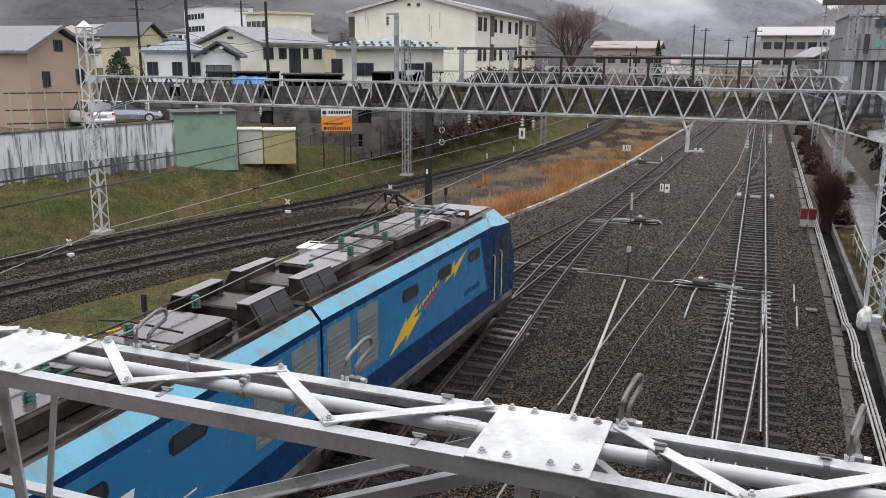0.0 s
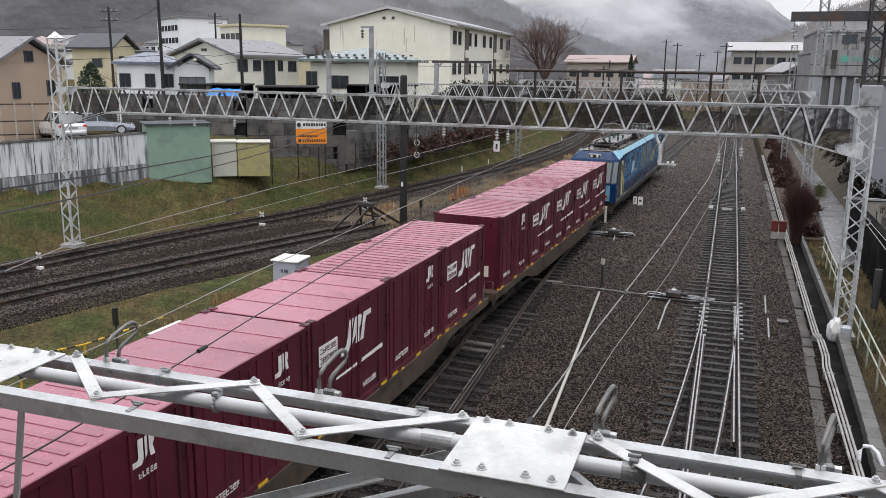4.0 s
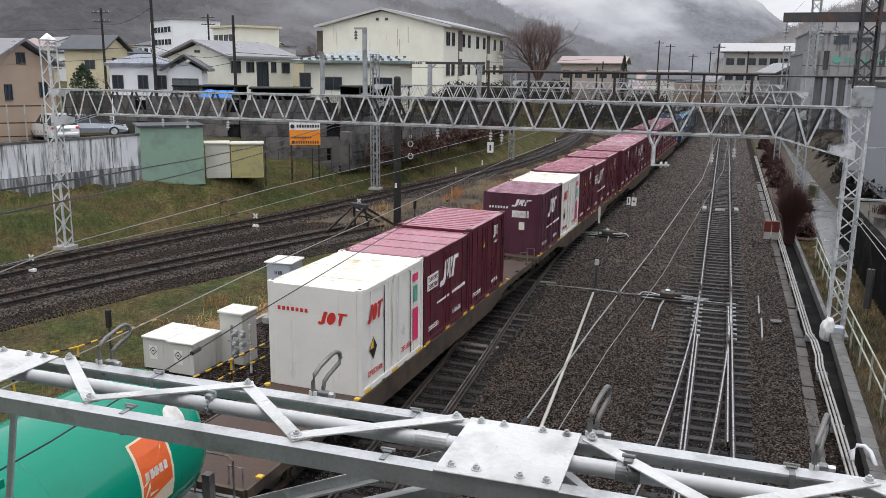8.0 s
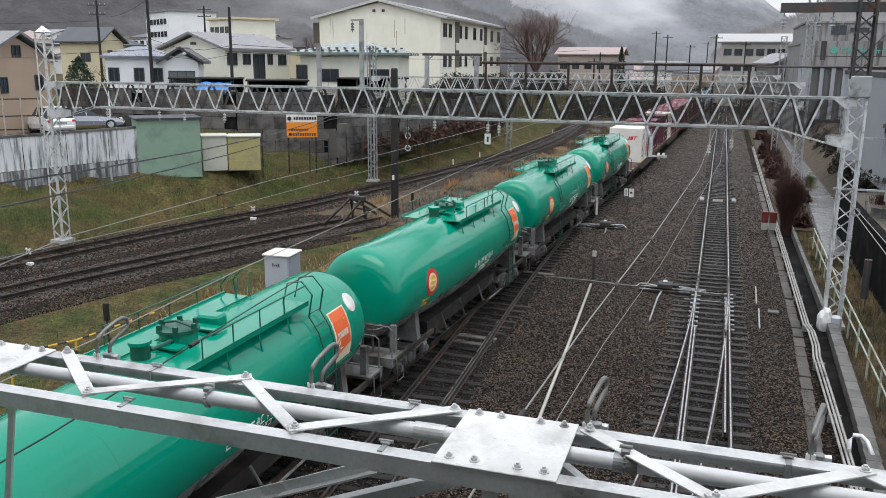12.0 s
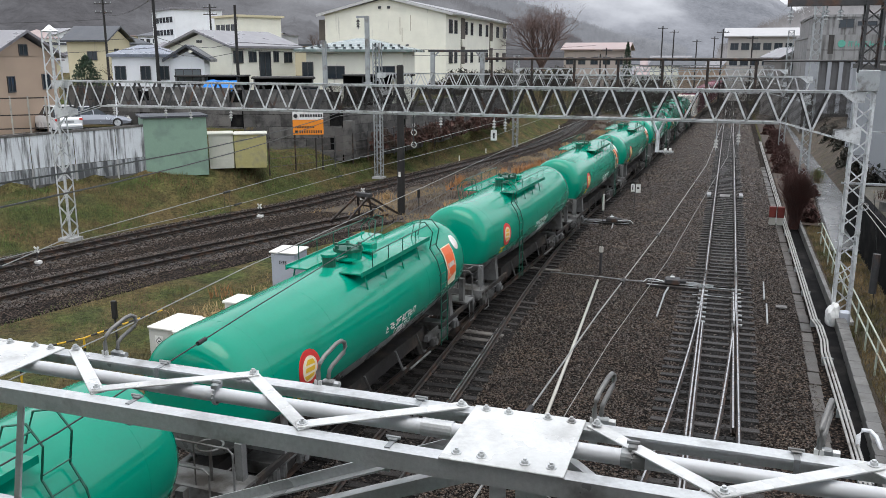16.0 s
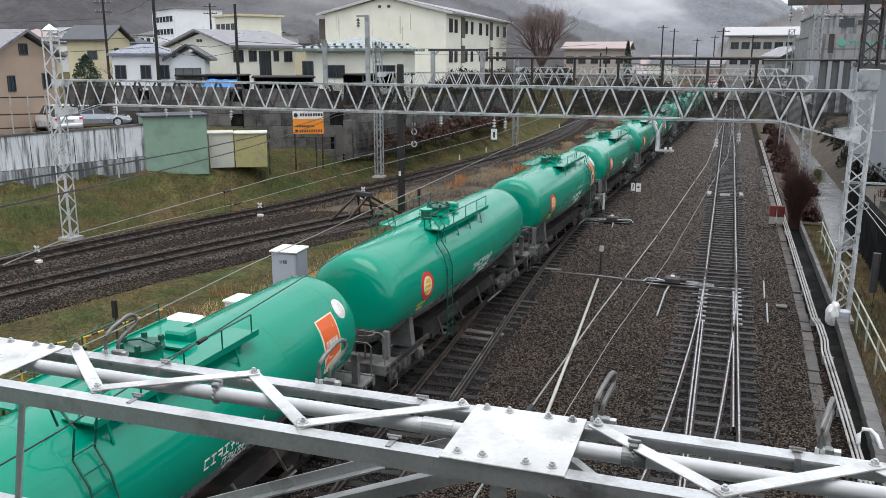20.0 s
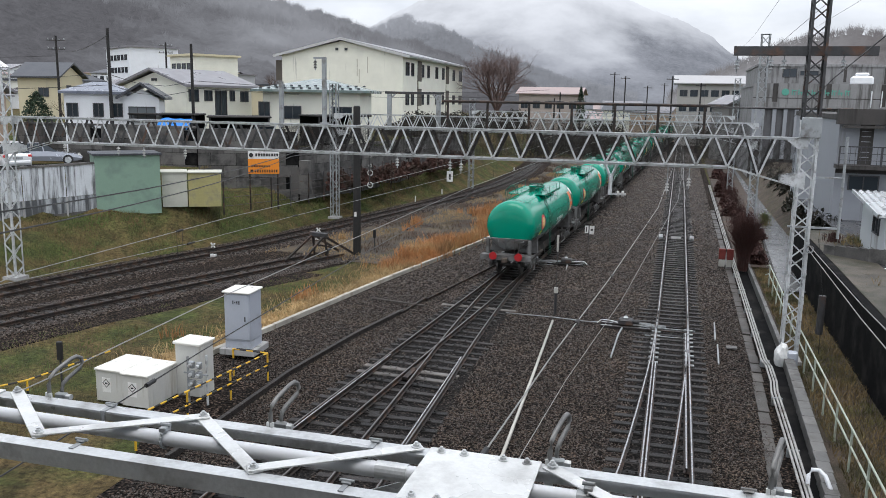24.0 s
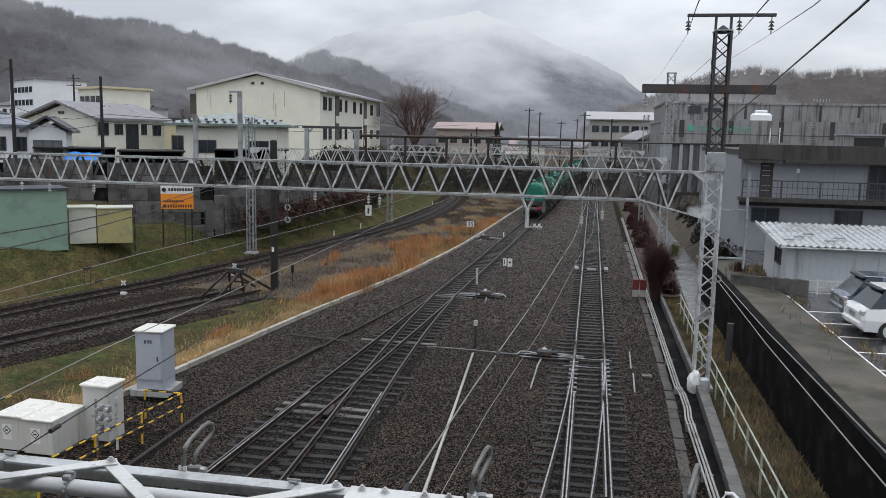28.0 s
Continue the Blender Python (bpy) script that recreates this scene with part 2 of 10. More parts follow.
TRACK_CURVE_OUTER = [(-32.5, -2), (-30.3, 12), (-28.2, 23.9), (-27.1, 29), (-25.5, 35.2), (-23.4, 42), (-22.1, 48.5), (-21.1, 54), (-19.9, 61), (-18.3, 72), (-17.45, 82.5), (-17.4, 94.5), (-18.1, 106), (-19.0, 116), (-20.4, 126)]
TRACK_CURVE_INNER = [(-29.0, 4), (-27, 13), (-24.9, 21), (-23.6, 25.4), (-22, 30), (-20.4, 34.3), (-18.7, 38.8), (-17.7, 41.4)]
KERB = [(-14.9, 21.5), (-14.3, 26), (-13.7, 30.8), (-12.9, 37), (-11.95, 43), (-10.85, 51), (-9.75, 63.6), (-9.1, 78), (-8.5, 93), (-7.6, 112)]
outer_line = smooth_path(TRACK_CURVE_OUTER, 1.0)
_oy = np.array([(p.x, p.y) for p in outer_line])


RETAIN_LINE = [(-37.3, 49.0), (-31.0, 49.4), (-25.3, 52.8), (-23.7, 60), (-23.1, 70), (-22.4, 86), (-21, 110)]


def lift(x, y):
    """The height of the ground: a flat yard, a bank beyond the outer curve, terraces behind it."""
    z = -0.24
    if x < -8 and y < 170:
        d2 = (_oy[:, 0] - x) ** 2 + (_oy[:, 1] - y) ** 2
        i = int(d2.argmin())
        side = x - _oy[i, 0] - 0.12 * (y - _oy[i, 1])
        if side < 0:
            d = math.sqrt(d2[i])
            u = min(max((d - 1.9) / 3.9, 0), 1)
            z += float(np.interp(y, [24, 33.4, 38.8, 44, 50], [1.2, 1.42, 1.95, 2.2, 2.4])) * u * u * (3 - 2 * u)
            back = (13.9 * (y - 26.0) - 13.4 * (x + 44.5)) / 19.3
            if x < -30.2 and y < 60:
                u = min(max((back - 0.05) / 0.9, 0), 1)
                z += (3.55 - z) * u
            behind = (x < poly_at(RETAIN_LINE, y) - 1.4) if y > 52.8 else (x > -37.3 and y > float(np.interp(x, [-37.3, -31, -25.3], [49.0, 49.4, 52.8])) + 1.4)
            if behind or (y > 62 and x < -23):
                z = max(z, 4.6) + 0.022 * min(max(d - 14, 0), 150)
            z *= 1 - min(max((y - 120) / 50, 0), 1)
    if x > 6.15 and y < 46:
        z = 2.08
    elif x > 9.4 and y < 130:
        z = 2.1
    return z
# ---- ground ----
def ground_material():
    m = material("rough_wet_grass", (0.060, 0.072, 0.024), 0.95, 0, 0.45, 1.3, 26, 1.0, (0.105, 0.078, 0.036), 0.74, 0.45, grain=0.08)
    t = m.node_tree
    bs = t.nodes["Principled BSDF"]
    bs.inputs["Specular IOR Level"].default_value = 0.15
    co = t.nodes.new("ShaderNodeTexCoord")
    n = node(t, "ShaderNodeTexNoise", Scale=7.0, Detail=8.0, Roughness=0.75)
    t.links.new(co.outputs["Object"], n.inputs["Vector"])
    r = t.nodes.new("ShaderNodeMapRange")
    for i, v in enumerate((0.35, 0.68, 0.35, 1.75)):
        r.inputs[i + 1].default_value = v
    t.links.new(n.outputs[0], r.inputs[0])
    old = bs.inputs["Base Color"].links[0].from_socket
    sc = t.nodes.new("ShaderNodeVectorMath")
    sc.operation = "SCALE"
    t.links.new(old, sc.inputs[0])
    t.links.new(r.outputs[0], sc.inputs["Scale"])
    t.links.new(sc.outputs[0], bs.inputs["Base Color"])
    return m


GRASS = ground_material()
BALLAST = material("dark_wet_ballast", (0.066, 0.049, 0.040), 0.9, 0, 0.3, 0.5, 9, 0.3, (0.078, 0.059, 0.046), 0.45, 0.25)


def stone_bump(m, size, depth):
    """Relief and colour of loose stones; the shade in their gaps is put into the colour."""
    t = m.node_tree
    bs = t.nodes["Principled BSDF"]
    co = t.nodes.new("ShaderNodeTexCoord")
    vo = node(t, "ShaderNodeTexVoronoi", Scale=1 / size)
    t.links.new(co.outputs["Object"], vo.inputs["Vector"])
    bp = node(t, "ShaderNodeBump", Strength=1.0, Distance=depth)
    bp.invert = True
    t.links.new(vo.outputs["Distance"], bp.inputs["Height"])
    t.links.new(bp.outputs[0], bs.inputs["Normal"])
    old = bs.inputs["Base Color"].links[0].from_socket
    hsv = t.nodes.new("ShaderNodeSeparateColor")
    t.links.new(vo.outputs["Color"], hsv.inputs[0])
    mr = t.nodes.new("ShaderNodeMapRange")
    mr.inputs[3].default_value, mr.inputs[4].default_value = 0.05, 2.2
    t.links.new(hsv.outputs[0], mr.inputs[0])
    sc = t.nodes.new("ShaderNodeVectorMath")
    sc.operation = "SCALE"
    t.links.new(old, sc.inputs[0])
    t.links.new(mr.outputs[0], sc.inputs["Scale"])
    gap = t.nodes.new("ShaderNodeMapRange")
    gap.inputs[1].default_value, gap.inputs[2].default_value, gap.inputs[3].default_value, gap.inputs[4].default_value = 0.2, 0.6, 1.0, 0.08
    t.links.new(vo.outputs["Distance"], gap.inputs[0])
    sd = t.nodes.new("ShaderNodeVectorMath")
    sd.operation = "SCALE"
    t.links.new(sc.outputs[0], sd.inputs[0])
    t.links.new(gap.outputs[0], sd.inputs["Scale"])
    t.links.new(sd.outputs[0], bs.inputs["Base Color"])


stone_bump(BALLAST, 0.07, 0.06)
BALLAST.node_tree.nodes["Principled BSDF"].inputs["Specular IOR Level"].default_value = 0.1


def ground_sheet():
    xs = sorted({*np.arange(-70, -14, 1.0), *np.arange(-14, 6, 2.0), 6.1, 6.22, *np.arange(7, 30, 3.0), *np.arange(-300, -70, 12.0), *np.arange(30, 300, 15.0), -3000, -1500, -700, -420, 420, 700, 1500, 3000})
    ys = sorted({*np.arange(-10, 130, 1.5), *np.arange(130, 420, 12.0), -700, -200, -60, 520, 700, 1100, 1800, 3000})
    v = [(x, y, lift(x, y) + (0.05 * noise.noise((x * 0.4, y * 0.4, 0)) if -60 < x < -9 else 0)) for y in ys for x in xs]
    n = len(xs)
    f = [(j * n + i, j * n + i + 1, j * n + n + i + 1, j * n + n + i) for j in range(len(ys) - 1) for i in range(n - 1)]
    me = bpy.data.meshes.new("ground")
    me.from_pydata(v, [], f)
    me.materials.append(GRASS)
    me.materials.append(material("brown_wet_soil", (0.075, 0.057, 0.043), 0.97, 0, 0.55, 1.1, 24, 1.0, (0.05, 0.045, 0.024), 0.55, 0.6, grain=0.08))
    for p in me.polygons:
        p.use_smooth = True
        if 3 < p.center.x < 60 and p.center.y < 140 or 44 < p.center.y < 130 and poly_at([(q.x, q.y) for q in outer_line], p.center.y) + 1.6 < p.center.x < -7:
            p.material_index = 1
    return tagged(new("ground", me), "rough wet grass ground rising into a bank", "ground", kind="structure")


ground_sheet()


def strip(name, left, right, z, skirt, material_, label, category, kind="structure"):
    """A bed between two lines of equal length, with sloping sides."""
    bm = bmesh.new()
    rows = []
    for a, b in zip(left, right):
        d = (Vector((b[0], b[1])) - Vector((a[0], a[1]))).normalized() * skirt
        rows.append([bm.verts.new((a[0] - d.x, a[1] - d.y, z - 0.12)), bm.verts.new((a[0], a[1], z)), bm.verts.new((b[0], b[1], z)), bm.verts.new((b[0] + d.x, b[1] + d.y, z - 0.12))])
    for r, s in zip(rows, rows[1:]):
        for i in range(3):
            bm.faces.new((r[i], r[i + 1], s[i + 1], s[i]))
    return tagged(new(name, mesh_of(name, bm, material_)), label, category, kind=kind)


ys = [-30, -10, 5, 15, 21.5, 26, 30.8, 37, 43, 51, 63.6, 78, 93, 112, 150, 200, 320]
strip("ballast_yard", [(poly_at(KERB, y) if 21.5 <= y <= 112 else (-11.6 if y < 21.5 else -8 + (y - 112) * 0.03), y) for y in ys], [(3.42, y) for y in ys], -0.20, 0.02, BALLAST,
      "dark wet crushed-stone ballast between the tracks", "ballast")
for nm, line, w in (("outer", TRACK_CURVE_OUTER, 1.75), ("inner", TRACK_CURVE_INNER, 1.65)):
    c = smooth_path(line, 2.0)
    strip("ballast_bed", offset_path(c, -w), offset_path(c, w), -0.175 if nm == "outer" else -0.185, 0.5, BALLAST, "dark ballast bed under a curved siding", "ballast")


_in = [p for p in smooth_path(TRACK_CURVE_INNER, 2.0)]
_out = [(poly_at([(q.x, q.y) for q in outer_line], p.y) + 1.5, p.y) for p in _in]
strip("ballast_fill", _out, [(p.x - 1.5, p.y) for p in _in], -0.19, 0.05, BALLAST, "ballast between the two curved sidings", "ballast")
strip("ballast_fill", [(p.x + 1.5, p.y) for p in _in if p.y < 38], [(p.x + 3.1, p.y) for p in _in if p.y < 38], -0.20, 0.3, BALLAST, "ballast shoulder beside the short siding", "ballast")
DIRT = material("brown_wet_dirt", (0.042, 0.034, 0.025), 0.9, 0, 0.45, 0.7, 14, 0.6, (0.085, 0.063, 0.038), 0.5, 0.5)
_dy = [40, 44, 48, 52, 58, 66, 76]
strip("dirt_patch", [(poly_at([(q.x, q.y) for q in outer_line], y) + 1.7, y) for y in _dy], [(poly_at(KERB, y) - 2.2, y) for y in _dy], -0.195, 0.4, DIRT, "bare brown dirt between the siding and the kerb", "ground")


# Track bed colour holds both oil and the shade beside the rails.
OILY_SHADED = material("oily_shaded_ballast", (0.026, 0.022, 0.020), 0.85, 0, 0.3, 0.8, 12, 0.3, (0.045, 0.036, 0.030), 0.35, 0.6)
stone_bump(OILY_SHADED, 0.07, 0.06)
OILY_SHADED.node_tree.nodes["Principled BSDF"].inputs["Specular IOR Level"].default_value = 0.2
for line, w in ((TRACK_MAIN, 1.0), (TRACK_TRAIN, 1.05), (TRACK_TRAIN_TURNOUT, 1.0)):
    c = [p for p in smooth_path(line, 2.0) if 6 < p.y < 200]
    strip("track_bed", offset_path(c, -w), offset_path(c, w), -0.194 if line is not TRACK_TRAIN_TURNOUT else -0.1965, 0.02, OILY_SHADED, "ballast under a track, darkened for oil and rail shade", "ballast")


# ---- tracks ----
def rail_mesh(points, off, shiny=True, top=None):
    """One rail swept along a line: foot, web and head."""
    line = offset_path(points, off)
    prof = [(-0.06, -0.145), (0.06, -0.145), (0.06, -0.13), (0.012, -0.115), (0.012, -0.045), (0.034, -0.035), (0.034, -0.008), (0.017, 0), (-0.017, 0), (-0.034, -0.008), (-0.034, -0.035), (-0.012, -0.045), (-0.012, -0.115), (-0.06, -0.13)]
    bm = bmesh.new()
    rings = []
    for i, p in enumerate(line):
        a, b = line[max(i - 1, 0)], line[min(i + 1, len(line) - 1)]
        d = (b - a).normalized()
        rings.append([bm.verts.new((p.x + d.y * u, p.y - d.x * u, w)) for u, w in prof])
    k = len(prof)
    for A, B in zip(rings, rings[1:]):
        for j in range(k):
            f = bm.faces.new((A[j], A[(j + 1) % k], B[(j + 1) % k], B[j]))
            f.material_index = 1 if j == 7 and shiny else 0
    return mesh_of("rail", bm, [RAIL_SIDE, top or RAIL_TOP])


def sleeper_mesh(length=2.1, width=0.21, mat=None):
    bm = box(-length / 2, length / 2, -width / 2, width / 2, -0.30, -0.152, bevel=0.015)
    for s in (-1, 1):
        box(s * 0.585 - 0.15, s * 0.585 + 0.15, -0.085, 0.085, -0.152, -0.137, bm)
        for k in (-0.1, 0.1):
            box(s * 0.585 + k - 0.02, s * 0.585 + k + 0.02, -0.03, 0.03, -0.137, -0.105, bm)
    return mesh_of("sleeper", bm, mat or SLEEPER)


SLEEPER_MESH, SLEEPER_LONG, SLEEPER_XL, SLEEPER_MID = sleeper_mesh(), sleeper_mesh(2.6), sleeper_mesh(3.4), sleeper_mesh(2.5)
SLEEPER_PALE = sleeper_mesh(3.2, 0.23, material("new_pale_sleeper", (0.13, 0.12, 0.11), 0.5, 0, 0.3, 3.0, 30, 0.3, (0.05, 0.045, 0.04), 0.4, 2.0, per=0.4))
GAUGE = 0.575


def track(line, label, y0, y1, rails_from=None, step=0.62, long_ys=(), rail_offs=(-GAUGE, GAUGE), shiny=True, top=None):
    root = thing("railway_track", label, "railway track")
    pts = [p for p in smooth_path(line, 1.5) if p.y <= 320]
    for off in rail_offs:
        part("rail", rail_mesh(pts, off, shiny, top), None, root)
    if step:
        d = 0.0
        for a, b in zip(pts, pts[1:]):
            n = (b - a).length
            while d < n:
                p = a + (b - a) * (d / n)
                if y0 < p.y < y1:
                    me, sx = SLEEPER_MESH, 0.0
                    for (u, v, m_, s_) in long_ys:
                        if u < p.y < v:
                            me, sx = m_, s_
                    s = new("sleeper", me)
                    s.parent = root
                    s.matrix_basis = pose(p.x + sx, p.y, random.uniform(-0.012, 0.004), 0, 0, math.degrees(math.atan2(-(b - a).x, (b - a).y)) + random.uniform(-0.7, 0.7))
                d += step * random.uniform(0.95, 1.05)
            d -= n
    return root


track(TRACK_MAIN, "straight railway track with polished rails on dark sleepers", 10, 110, long_ys=((10, 24, SLEEPER_MID, -0.2), (24, 35, SLEEPER_MID, -0.12)))
track(TRACK_MAIN_TURNOUT, "diverging turnout rails beside the straight track", 0, 0, step=0)
track(TRACK_TRAIN, "railway track that the freight train runs on", 8, 112, long_ys=((8, 21, SLEEPER_MESH, 0), (21, 28, SLEEPER_XL, 0.55), (28, 38, SLEEPER_LONG, 0.25), (23.2, 24.5, SLEEPER_PALE, 0.55), (32.4, 33.0, SLEEPER_PALE, 0.25)), top=RAIL_DULL)
track(TRACK_TRAIN_TURNOUT, "turnout track joining the freight train's track", 8, 21, step=0.62, top=RAIL_DULL)
track(TRACK_CURVE_OUTER, "rusty curved siding track along a grass bank", 10, 112, shiny=False)
track(TRACK_CURVE_INNER, "rusty short siding track ending at a buffer stop", 10, 41, shiny=False)


STONE = material("wet_ballast_stone", (0.067, 0.053, 0.045), 0.38, 0, 0.3, 2.0, 30, 0.1, (0.105, 0.078, 0.057), 0.35, 0.6)


def island_shade(m, lo, hi):
    t = m.node_tree
    bs = t.nodes["Principled BSDF"]
    g = t.nodes.new("ShaderNodeNewGeometry")
    r = t.nodes.new("ShaderNodeMapRange")
    r.inputs[3].default_value, r.inputs[4].default_value = lo, hi
    t.links.new(g.outputs["Random Per Island"], r.inputs[0])
    old = bs.inputs["Base Color"].links[0].from_socket
    sc = t.nodes.new("ShaderNodeVectorMath")
    sc.operation = "SCALE"
    t.links.new(old, sc.inputs[0])
    t.links.new(r.outputs[0], sc.inputs["Scale"])
    t.links.new(sc.outputs[0], bs.inputs["Base Color"])


island_shade(STONE, 0.25, 1.65)
SLEEPER.node_tree.nodes["Principled BSDF"].inputs["Specular IOR Level"].default_value = 0.3


def stones(name, label, x, y, z, size):
    """Loose angular stones, six corners each, in one mesh."""
    n = len(x)
    rng = np.random.RandomState(3)
    base = np.array([(1, 0, 0), (-1, 0, 0), (0, 1, 0), (0, -1, 0), (0, 0, 1), (0, 0, -1)], float)
    v = base[None] * rng.uniform(0.55, 1.25, (n, 6, 1)) + rng.uniform(-0.28, 0.28, (n, 6, 3))
    a = rng.uniform(0, 2 * np.pi, n)
    tilt = rng.uniform(-0.7, 0.7, n)
    ca, sa, ct, st = np.cos(a)[:, None], np.sin(a)[:, None], np.cos(tilt)[:, None], np.sin(tilt)[:, None]
    X, Y, Z = v[..., 0], v[..., 1], v[..., 2] * 0.75
    X, Z = X * ct - Z * st, X * st + Z * ct
    X, Y = X * ca - Y * sa, X * sa + Y * ca
    v = np.stack([X, Y, Z], -1) * (size * rng.uniform(0.6, 1.25, n))[:, None, None] + np.stack([x, y, z], -1)[:, None]
    f = np.array([(0, 2, 4), (2, 1, 4), (1, 3, 4), (3, 0, 4), (2, 0, 5), (1, 2, 5), (3, 1, 5), (0, 3, 5)])
    F = (f[None] + (np.arange(n) * 6)[:, None, None]).reshape(-1, 3)
    me = bpy.data.meshes.new(name)
    me.vertices.add(n * 6)
    me.vertices.foreach_set("co", v.reshape(-1))
    me.loops.add(len(F) * 3)
    me.loops.foreach_set("vertex_index", F.reshape(-1))
    me.polygons.add(len(F))
    me.polygons.foreach_set("loop_start", np.arange(len(F)) * 3)
    me.polygons.foreach_set("loop_total", np.full(len(F), 3))
    me.update(calc_edges=True)
    me.materials.append(STONE)
    return tagged(new(name, me), label, "ballast", kind="stuff")


def loose_stones():
    rng = np.random.RandomState(7)
    for y0, y1, n, s in ((13, 24, 52000, 0.027), (24, 36, 40000, 0.034), (36, 56, 34000, 0.05), (56, 95, 26000, 0.075), (95, 150, 16000, 0.11)):
        y = rng.uniform(y0, y1, n)
        left = np.interp(y, [p[1] for p in KERB], [p[0] for p in KERB]) + 0.15
        left = np.where(y < 21.5, -11.3, left)
        x = left + (2.8 - left) * rng.uniform(0, 1, n)
        keep = np.ones(n, bool)
        for line in (TRACK_MAIN, TRACK_TRAIN, TRACK_TRAIN_TURNOUT):
            lx = np.interp(y, [p[1] for p in line], [p[0] for p in line])
            inside = (np.abs(x - lx) < 0.98) & (y < line[-1][1])
            keep &= ~(inside & (rng.uniform(0, 1, n) < 0.8))
        x, y = x[keep], y[keep]
        n = len(x)
        stones("loose_stones", "loose wet ballast stones", x, y, np.full(n, -0.205) + rng.uniform(-0.012, 0.022, n), s)
    for line, w in ((TRACK_CURVE_OUTER, 1.9), (TRACK_CURVE_INNER, 1.8)):
        c = [p for p in smooth_path(line, 0.5) if 14 < p.y < 66]
        px, py = np.array([p.x for p in c]), np.array([p.y for p in c])
        i = rng.randint(0, len(c), 17000)
        x = px[i] + rng.uniform(-w, w, len(i))
        stones("loose_stones", "loose wet ballast stones of a siding", x, py[i] + rng.uniform(-0.3, 0.3, len(i)), np.full(len(i), -0.185) + rng.uniform(-0.012, 0.02, len(i)), 0.045)


loose_stones()
RETAIN_DARK = material("shaded_brown_recess", (0.10, 0.085, 0.07), 0.7, 0, 0.2, 1, 20, 0.1)
BROWN_INSULATOR = material("dark_porcelain", (0.03, 0.027, 0.026), 0.25, 0, 0.1, 3, 20, 0)
# ---- overhead line gantries ----
def lattice_mast(x, y, z0, z1, w, label, group="", panel=0.55, joined=False, mat=None, cap=True, upper=None):
    """A square lattice mast of four angles with zigzag lacing on each face."""
    mat = mat or GALV_DARK
    root = thing("lattice_mast", label, "mast", (x, y, z0), group=group)
    h = z1 - z0
    a = w / 2
    for sx in (-1, 1):
        for sy in (-1, 1):
            bm = box(sx * a, sx * (a - 0.075), sy * a, sy * (a - 0.012), 0, h)
            box(sx * a, sx * (a - 0.012), sy * (a - 0.012), sy * (a - 0.075), 0, h, bm)
            if upper:
                bmesh.ops.bisect_plane(bm, geom=bm.verts[:] + bm.edges[:] + bm.faces[:], plane_co=(0, 0, upper - z0), plane_no=(0, 0, 1))
                for f in bm.faces:
                    f.material_index = 1 if f.calc_center_median().z > upper - z0 else 0
            part("leg", bm, [mat, DARK_STEEL] if upper else mat, root)
    n = int(h / panel)
    big = bmesh.new()
    for face in range(4):
        R = Matrix.Rotation(radians(90 * face), 4, "Z")
        for i in range(n):
            za, zb = h * i / n, h * (i + 1) / n
            s = 1 if (i + face) % 2 else -1
            bm = big if joined else bmesh.new()
            bar(R @ Vector((-s * a, -a - 0.006, za)), R @ Vector((s * a, -a - 0.006, zb)), 0.045, 0.008, bm, up=R @ Vector((0, -1, 0)))
            if not joined:
                part("lacing_bar", bm, DARK_STEEL if upper and z0 + za > upper else mat, root)
    if joined:
        tagged(part("lacing", big, mat, root), kind="stuff")
    else:
        big.free()
    part("base_plate", box(-a - 0.12, a + 0.12, -a - 0.12, a + 0.12, -0.1, 0.03), CONCRETE, root, "concrete footing")
    if cap:
        part("top_plate", box(-a - 0.02, a + 0.02, -a - 0.02, a + 0.02, h, h + 0.03), mat, root)
    return root


